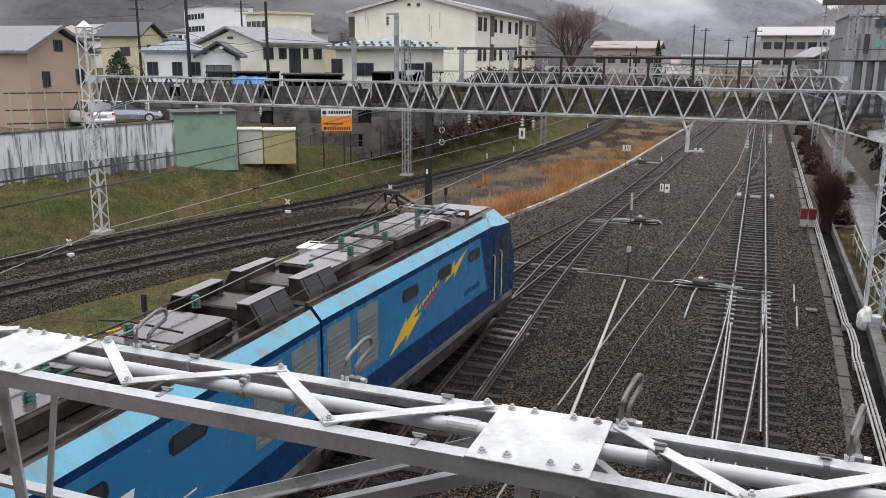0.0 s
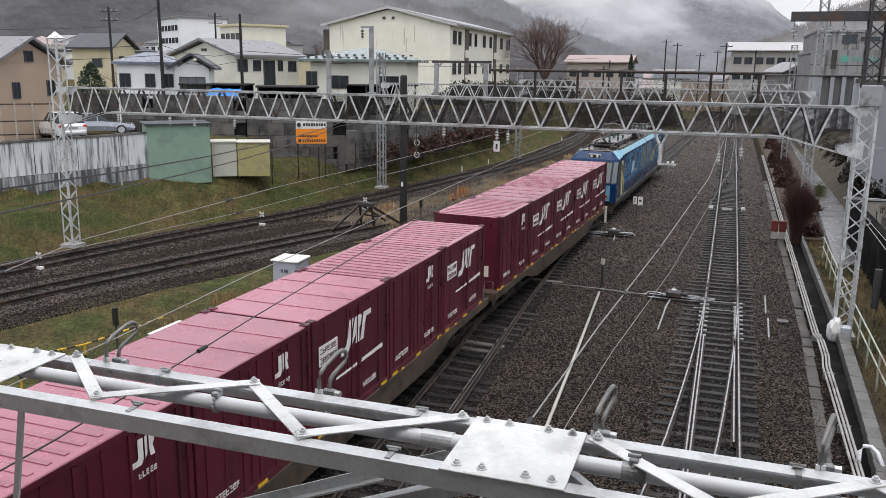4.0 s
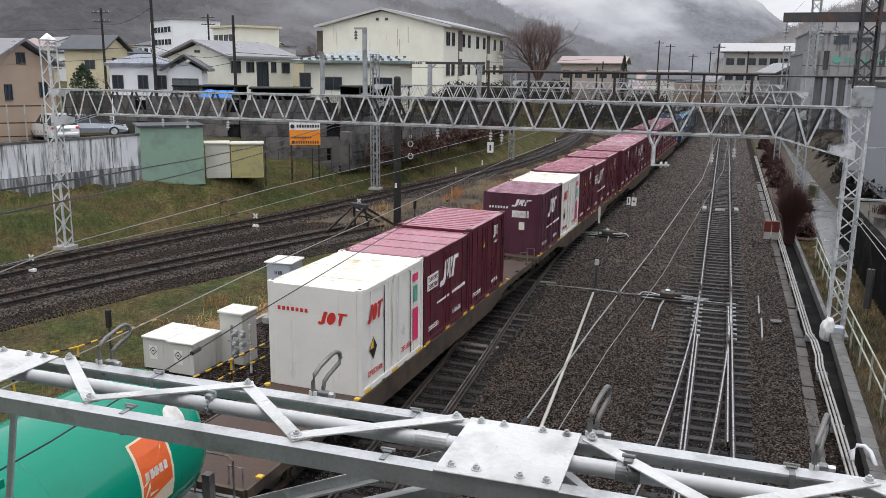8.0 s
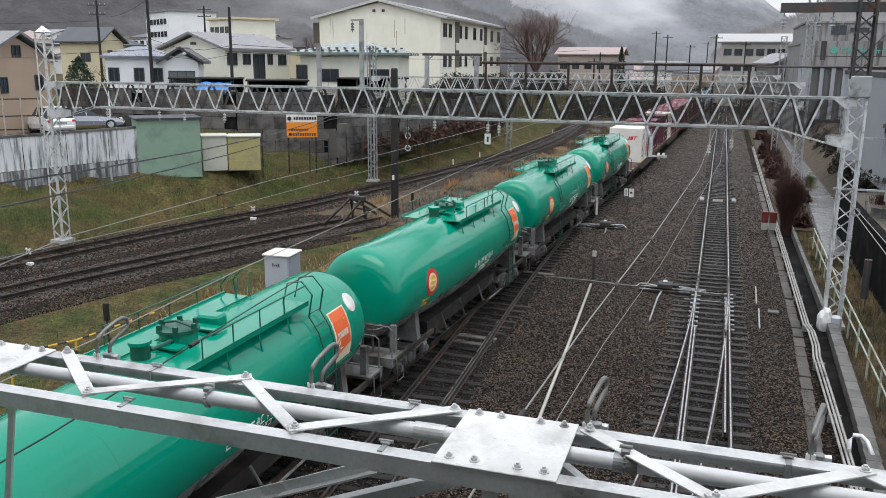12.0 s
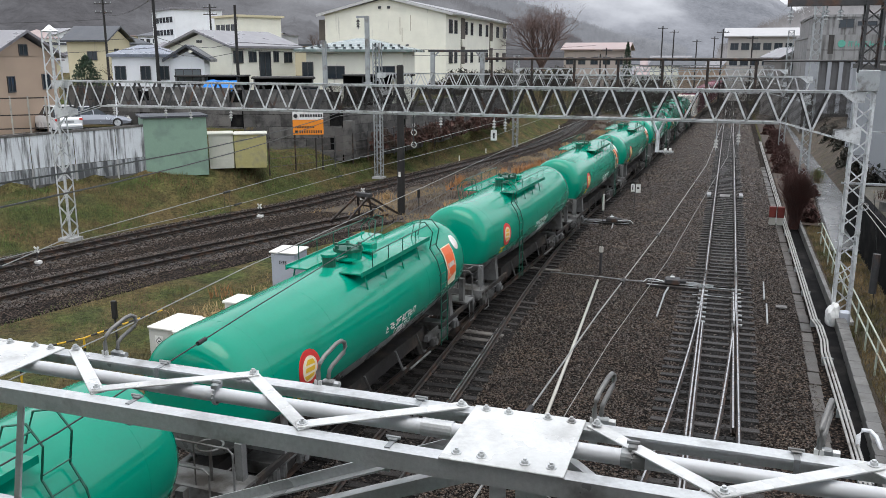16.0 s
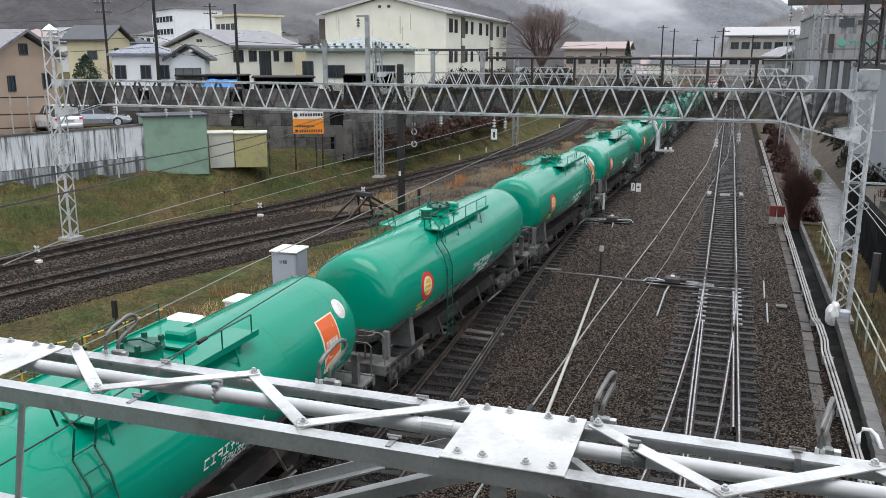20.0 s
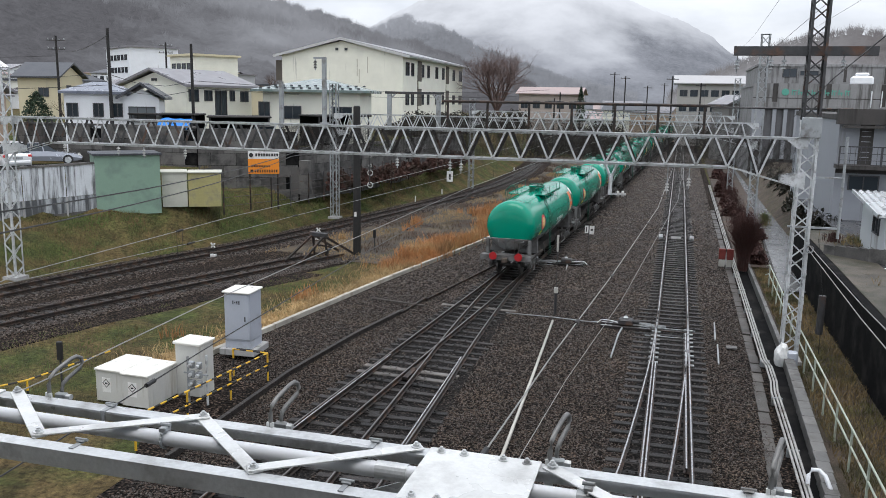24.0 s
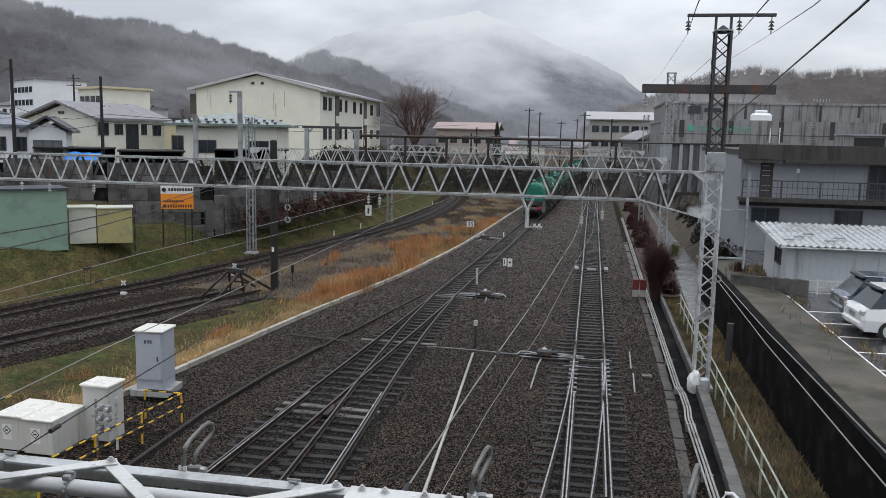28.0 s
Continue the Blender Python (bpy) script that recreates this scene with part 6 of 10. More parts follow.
ROOF_GREEN = material("wet_green_grey_roof", (0.15, 0.20, 0.19), 0.22, 0.1, 0.12, 0.8, 15, 0.1, (0.30, 0.33, 0.33), 0.4)
ROOF_PINK = material("faded_pink_roof", (0.34, 0.265, 0.255), 0.5, 0, 0.12, 0.8, 15, 0.1)
FRAME = material("dark_window_frame", (0.07, 0.07, 0.075), 0.4, 0.3, 0.1, 3, 20, 0)
FRAME_PALE = material("pale_window_frame", (0.5, 0.5, 0.5), 0.4, 0.3, 0.1, 3, 20, 0)
CURTAIN = glass_material("window_glass", (0.16, 0.18, 0.19), 0.15)


def add_window(parent, face, u, z, w, h, frame=None, glass=None, bars=1):
    """A window in a frame on a wall plane. face: matrix whose x runs along the wall, z up, -y outward."""
    frame = frame or FRAME
    t = 0.06
    bm = bmesh.new()
    loops = [[bm.verts.new((u + w / 2 + sx * (w / 2 - k), y, z + h / 2 + sz * (h / 2 - k))) for sx, sz in ((-1, -1), (1, -1), (1, 1), (-1, 1))] for y, k in ((0.02, 0), (-0.07, 0), (-0.07, t), (0.02, t))]
    for A, B in zip(loops, loops[1:] + loops[:1]):
        for i in range(4):
            bm.faces.new((A[i], A[(i + 1) % 4], B[(i + 1) % 4], B[i]))
    bmesh.ops.recalc_face_normals(bm, faces=bm.faces[:])
    bmesh.ops.transform(bm, matrix=face, verts=bm.verts[:])
    win = part("window", bm, frame, parent)
    for k in range(bars):
        x = u + w * (k + 1) / (bars + 1)
        bm = box(x - t / 2, x + t / 2, -0.06, 0.02, z + t, z + h - t)
        bmesh.ops.transform(bm, matrix=face, verts=bm.verts[:])
        part("mullion", bm, frame, win)
    bm = box(u + t, u + w - t, -0.02, 0.01, z + t, z + h - t)
    bmesh.ops.transform(bm, matrix=face, verts=bm.verts[:])
    part("pane", bm, glass or PANE, win)
    return win


def faces_of(w, d):
    return {"front": pose(0, -d / 2, 0), "back": pose(0, d / 2, 0, 0, 0, 180), "right": pose(w / 2, 0, 0, 0, 0, 90), "left": pose(-w / 2, 0, 0, 0, 0, -90)}


def house(name, label, category, x, y, z, turn, w, d, h, wall, roofm, roof="gable", rise=1.6, over=0.5, axis="x", windows=(), over_y=None):
    """A house: walls, roof and windows. windows: (face, u, z, w, h) with u from the middle of that wall."""
    root = thing(name, label, category, (x, y, z), turn)
    part("shell", box(-w / 2, w / 2, -d / 2, d / 2, -4.5, h), wall, root)
    a, b = w / 2 + over, d / 2 + (over if over_y is None else over_y)
    bm = bmesh.new()
    t = 0.18
    if roof == "flat":
        box(-a, a, -b, b, h, h + 0.3, bm)
    else:
        if axis == "x":
            ridge = [(-a, 0), (a, 0)] if roof == "gable" else [(-max(w - d, 1) / 2, 0), (max(w - d, 1) / 2, 0)]
        else:
            ridge = [(0, -b), (0, b)] if roof == "gable" else [(0, -max(d - w, 1) / 2), (0, max(d - w, 1) / 2)]
        drop = 0.12
        e = [bm.verts.new((sx * a, sy * b, h - drop)) for sx, sy in ((-1, -1), (1, -1), (1, 1), (-1, 1))]
        r = [bm.verts.new((p[0], p[1], h + rise)) for p in ridge]
        if axis == "x":
            fs = [(e[0], e[1], r[1], r[0]), (e[2], e[3], r[0], r[1]), (e[1], e[2], r[1]), (e[3], e[0], r[0])]
        else:
            fs = [(e[1], e[2], r[1], r[0]), (e[3], e[0], r[0], r[1]), (e[0], e[1], r[0]), (e[2], e[3], r[1])]
        faces = [bm.faces.new(f) for f in fs]
        if roof == "gable":
            bmesh.ops.delete(bm, geom=faces[2:], context="FACES_ONLY")
            for s in (-1, 1):
                gb = bmesh.new()
                if axis == "x":
                    m = Matrix(((0, 0, 1, s * (w / 2 - 0.1) - 0.05), (1, 0, 0, 0), (0, 1, 0, 0), (0, 0, 0, 1)))
                    half = d / 2
                else:
                    m = Matrix(((1, 0, 0, 0), (0, 0, 1, s * (d / 2 - 0.1) - 0.05), (0, 1, 0, 0), (0, 0, 0, 1)))
                    half = w / 2
                prism([(-half, h - 0.02), (half, h - 0.02), (0, h + rise * (half / (half + over)) - 0.02)], 0.15, gb, m)
                bmesh.ops.recalc_face_normals(gb, faces=gb.faces[:])
                part("gable", gb, wall, root)
        x = bmesh.ops.extrude_face_region(bm, geom=bm.faces[:])
        bmesh.ops.translate(bm, vec=(0, 0, t), verts=[g for g in x["geom"] if isinstance(g, bmesh.types.BMVert)])
        bmesh.ops.recalc_face_normals(bm, faces=bm.faces[:])
    part("roof", bm, roofm, root)
    fc = faces_of(w, d)
    for f, u, zz, ww, hh, *rest in windows:
        add_window(root, fc[f], u, zz, ww, hh, *rest)
    return root


# three-storey flats with a plain gable wall towards the line
def apartment():
    """Flats with paired windows and flat strips coloured as shaded stairwells on the long side, a plain gable towards
    the line.
    """
    def row(z, h):
        return [("right", u, z, w, h) for u, w in ((-16.2, 1.6), (-13.7, 1.3), (-8.4, 1.0), (-5.6, 1.2), (-1.0, 1.5), (3.0, 1.4), (10.0, 1.6), (14.6, 2.2))]
    ob = house("apartment_building", "cream three-storey apartment building with a low gable roof", "apartment building", -39.98, 110.67, 3.6, 3.0, 15.1, 34.7, 9.64, CREAM_WALL, ROOF_GREY, "gable", 1.82, 0.9, "y",
               windows=row(0.9, 1.35) + row(3.9, 1.35) + row(7.35, 1.6) + [("front", -0.75, 10.15, 0.35, 0.3), ("front", 0.4, 10.15, 0.35, 0.3)], over_y=0.4)
    for u in (-10.6, 5.5):
        part("stairwell", box(7.55, 7.62, u, u + 1.9, -1.0, 9.3), RETAIN_DARK, ob, "flat dark strip coloured as a shaded stairwell")
        for zz in (2.9, 5.9):
            part("landing", box(7.5, 7.75, u + 0.05, u + 1.85, zz, zz + 0.9), CREAM_WALL, ob)
    for sx in (-1, 1):
        part("bargeboard", bar((sx * 8.5, -17.79, 9.45), (0, -17.79, 11.5), 0.06, 0.3), FRAME_PALE, ob, "pale grey verge board")
    part("eave_gutter", box(8.4, 8.55, -17.3, 17.3, 9.5, 9.62), GREY_WALL, ob)
    part("soffit", box(7.5, 8.4, -17.2, 17.2, 9.42, 9.5), WHITE_WALL, ob)
    part("side_stair", box(-8.9, -7.55, -17.0, -13.0, 5.2, 5.4), CREAM_WALL, ob)
    part("side_window_bay", box(-8.6, -7.55, -16.8, -14.0, 6.6, 9.0), RETAIN_DARK, ob, "dark glazed side bay")
    for x, z0, z1 in ((1.9, 7.2, 9.2), (2.15, 6.4, 8.0), (3.2, 7.6, 9.4)):
        part("rain_stain", box(x, x + 0.09, -17.362, -17.35, z0, z1), STAIN_BROWN, ob, "brown rain stain")
    return ob


STAIN_BROWN = material("brown_wall_stain", (0.46, 0.42, 0.33), 0.75, 0, 0.15, 1.0, 20, 0.05)
ROOF_BLUE = material("wet_blue_grey_roof", (0.17, 0.19, 0.235), 0.28, 0.05, 0.12, 0.8, 15, 0.05)
apartment()
# The tall dark pane on the right wall stands in for a shaded recess.
house("house", "cream two-storey house with a broad grey gable roof", "house", -38.96, 60.86, 4.6, -15, 7.1, 7.0, 4.44, CREAM_WALL, ROOF_GREY, "gable", 1.13, 0.5, "y",
      windows=[("right", -3.3, 3.2, 1.0, 0.95), ("right", -1.7, 3.25, 0.8, 0.85), ("right", -0.6, -0.5, 1.25, 4.6), ("right", 1.0, 3.25, 0.55, 0.85), ("right", 2.2, 3.2, 0.9, 0.85), ("front", -0.25, 4.75, 0.2, 0.2), ("front", 0.1, 4.75, 0.2, 0.2)])
hip_house = house("house", "cream house with a wet green-grey hip roof", "house", -28.9, 64.4, 4.6, 14, 7.7, 7.5, 4.2, CREAM_WALL, ROOF_GREEN, "hip", 0.8, 0.8, "x",
      windows=[("front", -4.2, 1.9, 0.9, 1.4), ("front", -2.2, 2.0, 1.4, 1.0), ("front", 1.6, 2.0, 1.6, 1.0)])
for row, yy in enumerate((-4.2, -3.2)):
    for k in range(13):
        xx = -4.0 + k * 0.64 + 0.3 * row
        zz = 4.2 - 0.12 + 0.18 + 0.92 * (4.55 + yy) / 4.55
        part("snow_guard", box(xx, xx + 0.22, yy - 0.04, yy + 0.04, zz, zz + 0.12), ROOF_DARK, hip_house)
house("house", "white two-storey house with a wet blue-grey roof", "house", -40.3, 51.6, 4.6, 30, 4.1, 4.6, 3.8, WHITE_WALL, ROOF_BLUE, "hip", 0.55, 0.3, "x",
      windows=[("front", -1.9, 2.1, 0.75, 0.95), ("front", -0.2, 2.1, 0.7, 0.95), ("front", 1.05, 2.1, 0.7, 0.95)])
house("house", "white house wing with a small dark gable", "house", -37.3, 52.6, 4.6, 28, 2.3, 3.6, 3.45, WHITE_WALL, ROOF_DARK, "gable", 0.9, 0.5, "y",
      windows=[("front", -0.9, 1.75, 1.8, 1.1, FRAME, CURTAIN, 2)])
house("house", "tan house with a grey gable roof", "house", -46.9, 42.4, 3.6, 0, 9, 5.2, 4.7, TAN_WALL, ROOF_GREY, "gable", 1.45, 0.45, "x",
      windows=[("right", -0.45, 4.75, 0.7, 0.7), ("right", -1.6, 2.5, 0.6, 1.0), ("right", 1.2, 2.6, 0.7, 1.0)])
house("house", "pale yellow house with a dark roof", "house", -69.0, 80, 6.2, 10, 4.8, 5, 3.75, YELLOW_WALL, ROOF_DARK, "gable", 1.5, 0.5, "x",
      windows=[("front", 0, 1.6, 1.2, 1.0), ("right", -1, 2.0, 0.9, 0.9)])


# ---- wall, sheds and board on the bank ----
STAIN_WALL = material("whitewashed_streaked_wall", (0.60, 0.63, 0.66), 0.7, 0, 0.12, 0.7, 20, 0.2, (0.15, 0.155, 0.16), 0.5, 2.2, streak=True)
STAIN_WALL_LOW = material("streaked_wall_base", (0.40, 0.42, 0.44), 0.7, 0, 0.2, 0.7, 20, 0.2, (0.07, 0.075, 0.08), 0.85, 1.6, streak=True)
RETAIN = material("dark_weathered_concrete", (0.105, 0.10, 0.095), 0.7, 0, 0.25, 0.8, 20, 0.3, (0.035, 0.034, 0.033), 0.5, 1.2, per=0.35)
SHED_GREEN = material("pale_green_sheet", (0.24, 0.36, 0.28), 0.5, 0, 0.07, 0.8, 20, 0.05, (0.18, 0.26, 0.21), 0.4, 0.8)
BOX_CREAM = material("cream_sheet", (0.55, 0.55, 0.48), 0.5, 0, 0.08, 1, 20, 0.05)
BOX_YELLOW = material("faded_yellow_sheet", (0.42, 0.38, 0.17), 0.5, 0, 0.1, 1, 20, 0.05, (0.3, 0.28, 0.17), 0.4)


def boundary_wall():
    a, b = Vector((-44.5, 26.0)), Vector((-30.6, 39.4))
    d = b - a
    root = thing("boundary_wall", "whitewashed concrete panel wall with dark rain streaks", "wall", (a.x, a.y, 0.0), math.degrees(math.atan2(d.y, d.x)))
    L, n = d.length, 9

    def sloped(x0, x1, y0, y1, u0, u1):
        """A slab of the wall between two shares of its height; foot and head both climb along it."""
        bm = box(x0, x1, y0, y1, u0, u1)
        for v in bm.verts:
            lo, hi = 0.10 + 0.078 * v.co.x, 3.57 + 0.0525 * v.co.x
            v.co.z = lo + (hi - lo) * v.co.z
        return bm

    for i in range(n):
        x0, x1 = L * i / n + 0.02, L * (i + 1) / n - 0.02
        part("panel", sloped(x0, x1, -0.06, 0.06, 0.42, 0.98), STAIN_WALL, root)
        part("panel", sloped(x0, x1, -0.07, 0.06, 0.13, 0.412), STAIN_WALL_LOW, root, "darker streaked lower panel")
        part("post", sloped(L * i / n - 0.05, L * i / n + 0.05, -0.16, -0.07, 0.0, 0.42), CONCRETE, root)
    part("footing", sloped(0, L, -0.12, 0.1, -0.3, 0.13), RETAIN, root, "dark mossy footing")
    part("coping", sloped(0, L, -0.1, 0.1, 0.98, 1.02), RETAIN, root, "dark coping")


boundary_wall()


def green_shed():
    root = thing("shed", "pale green sheet-metal shed on the bank", "shed", (-30.6, 40.95, 1.75), 44)
    w, d, h = 3.45, 2.6, 3.2
    part("shell", box(-w / 2, w / 2, -d / 2, d / 2, -0.15, h), SHED_GREEN, root)
    for k in range(18):
        x = -w / 2 + 0.1 + k * (w - 0.2) / 17
        part("sheet_rib", box(x - 0.012, x + 0.012, -d / 2 - 0.012, -d / 2, -0.14, h - 0.03), SHED_GREEN, root)
    part("roof", box(-w / 2 - 0.12, w / 2 + 0.12, -d / 2 - 0.15, d / 2 + 0.1, h, h + 0.1), ROOF_DARK, root, "dark flat roof")


green_shed()


def small_hut(x, y, z, turn, w, d, h, m, roofm, label):
    root = thing("storage_hut", label, "hut", (x, y, z), turn, group="storage huts")
    part("shell", box(-w / 2, w / 2, -d / 2, d / 2, -0.15, h), m, root)
    part("roof", box(-w / 2 - 0.06, w / 2 + 0.06, -d / 2 - 0.1, d / 2 + 0.06, h, h + 0.06), roofm, root)
    part("door", box(-w / 2 + 0.1, w / 2 - 0.1, -d / 2 - 0.02, -d / 2, 0.05, h - 0.1), m, root)
    for k in range(8):
        part("slat", box(-w / 2 + 0.15, w / 2 - 0.15, -d / 2 - 0.035, -d / 2 - 0.02, 0.2 + k * (h - 0.5) / 7, 0.24 + k * (h - 0.5) / 7), m, root)


small_hut(-28.85, 43.15, 1.95, 35, 1.4, 1.6, 1.88, BOX_CREAM, BOX_CREAM, "cream steel storage hut with a ribbed door")
small_hut(-27.3, 44.0, 1.95, 30, 1.85, 1.6, 1.85, BOX_YELLOW, BOX_CREAM, "faded yellow storage hut")


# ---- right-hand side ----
DARK_WALL = material("black_mottled_wall", (0.006, 0.006, 0.0065), 0.85, 0, 0.3, 0.8, 20, 0.2, (0.022, 0.021, 0.020), 0.4, 1.0)
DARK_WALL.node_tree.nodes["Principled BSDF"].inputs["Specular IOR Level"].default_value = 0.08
ASPHALT = material("wet_asphalt", (0.055, 0.056, 0.06), 0.22, 0, 0.15, 0.6, 30, 0.15, (0.085, 0.085, 0.085), 0.4, 0.5)
PATH = material("brown_wet_path", (0.085, 0.073, 0.058), 0.65, 0, 0.45, 0.9, 25, 0.4, (0.032, 0.032, 0.018), 0.68, 0.7)
tagged(new("retaining_wall", mesh_of("retaining_wall", box(6.04, 6.30, -30, 45.5, -0.6, 2.12), DARK_WALL)), "black mottled retaining wall along the car park", "wall", kind="structure")
tagged(new("footpath", mesh_of("footpath", box(6.31, 8.05, -30, 45, 2.1, 2.14), PATH)), "brown wet concrete footpath", "path", kind="structure")
tagged(new("car_park", mesh_of("car_park", box(8.0, 40, -30, 60, 2.09, 2.125), ASPHALT)), "wet dark asphalt car park", "car park", kind="structure")
strip("side_road", [(5.0, 40), (5.3, 48), (6.6, 80), (7.2, 120)], [(6.15, 40), (7.4, 48), (8.6, 80), (9.2, 120)], -0.05, 0.1, material("wet_grey_road", (0.19, 0.195, 0.2), 0.2, 0, 0.15, 0.6, 25, 0.1, (0.12, 0.12, 0.12), 0.4, 0.6), "wet grey side road", "road")


strip("terrace_yard", [(-51.7, 19.5), (-44.8, 26.3), (-30.9, 39.7)], [(-62.5, 30.8), (-55.6, 37.6), (-38.6, 47.8)], 3.58, 0.1, ASPHALT, "dark wet asphalt yard behind the wall", "yard")
strip("verge", [(3.45, 46), (3.6, 80), (3.9, 130)], [(5.0, 46), (6.5, 80), (7.1, 130)], -0.12, 0.1, material("brown_wet_earth", (0.05, 0.036, 0.028), 0.8, 0, 0.35, 0.8, 20, 0.4, (0.09, 0.06, 0.04), 0.4, 0.7), "brown wet earth verge beside the ditch", "verge")


TROUGH_PIPE = material("dull_grey_conduit", (0.34, 0.335, 0.32), 0.4, 0.1, 0.15, 2.0, 30, 0.05, (0.16, 0.145, 0.13), 0.35, 1.5)
SLAB = material("dirty_trough_slab", (0.062, 0.055, 0.048), 0.5, 0, 0.3, 1.5, 25, 0.3, (0.04, 0.034, 0.03), 0.5, 1.5, per=0.35)


def sway(y):
    """The trough and the ditch wall lean towards the track as they come nearer."""
    return float(np.interp(y, (10, 16, 20.8, 24, 27.5, 36), (-0.62, -0.42, -0.22, -0.14, -0.04, 0.0)))


def trough():
    root = thing("cable_trough", "sunken concrete trough covers with grey conduit pipes", "cable trough")
    for k in range(64):
        y = 11 + k * 0.92
        o = sway(y)
        sink = random.uniform(-0.105, -0.07) if k % 5 < 3 else random.uniform(-0.06, -0.02)
        part("slab", box(2.80 + o, 3.10 + o + random.uniform(-0.02, 0.02), y, y + 0.88, -0.19, -0.11 + sink, bevel=0.01), SLAB, root)
    for i, x in enumerate((3.12, 3.21, 3.29)):
        part("pipe", tube([(x - 0.05, 0, 0.0), (x - 0.02, 16, 0.0), (x, 22, 0.02 * i), (x, 25.2, 0.02 * i), (x + 0.05, 26.0, 0.08), (x + 0.05, 27.5, 0.08), (x - 0.02, 28.4, 0.03), (x, 40, 0.02), (x, 50, 0.02), (x + 0.1, 90, 0)], 0.032, n=8), TROUGH_PIPE, root, "grey conduit pipe", smooth=True)
    for k in range(9):
        y = 13.5 + k * 3.7
        part("pipe_bracket", box(3.06, 3.36, y - 0.03, y + 0.03, -0.2, 0.015 if y < 24 or y > 29 else 0.05), GALV_DARK, root)
    part("hoop", tube([(3.28, 18.9, -0.2), (3.28, 19.0, 0.22), (3.36, 19.05, 0.34), (3.5, 19.0, 0.36), (3.62, 18.9, 0.28), (3.7, 18.6, 0.1)], 0.05, n=10), PIPE_GREY, root, "bent pipe end", True)
    # A solid block, coloured black for the shade down in the ditch.
    part("ditch", box(3.37, 3.86, 0, 60, -0.9, -0.185), DARK_WALL, root, "flat black block for the shaded ditch")
    wall = thing("ditch_wall", "wet grey block wall along the ditch", "wall")
    for k in range(30):
        y = 10.5 + k * 0.6
        o = sway(y + 0.3)
        part("block", box(3.84 + o, 4.16 + o, y + 0.006, y + 0.594, -0.6, 0.13 + random.uniform(-0.006, 0.006), bevel=0.008), CONCRETE_WET, wall)
    for k in range(24):
        y = 28.5 + k * 1.2
        part("block", box(3.84, 3.98, y + 0.006, y + 1.194, -0.6, 0.16 + random.uniform(-0.01, 0.01), bevel=0.008), CONCRETE_WET, wall)


trough()


def railing():
    m = material("pale_green_railing_paint", (0.42, 0.47, 0.40), 0.4, 0.1, 0.12, 2, 20, 0.05, (0.3, 0.25, 0.18), 0.3)
    root = thing("railing", "pale green pipe railing along the ditch", "railing")
    for k in range(17):
        y = 11 + k * 1.9
        x = 4.40 + 0.14 * max(0, (y - 31) / 9)
        part("post", cyl((x, y, -0.3), (x, y, 0.85), 0.03, n=8), m, root)
    for z in (0.42, 0.85):
        part("rail", tube([(4.4, 8, z), (4.4, 31, z), (4.54, 41.5, z), (4.5, 42.5, z - 0.25)], 0.025, n=8), m, root)


railing()


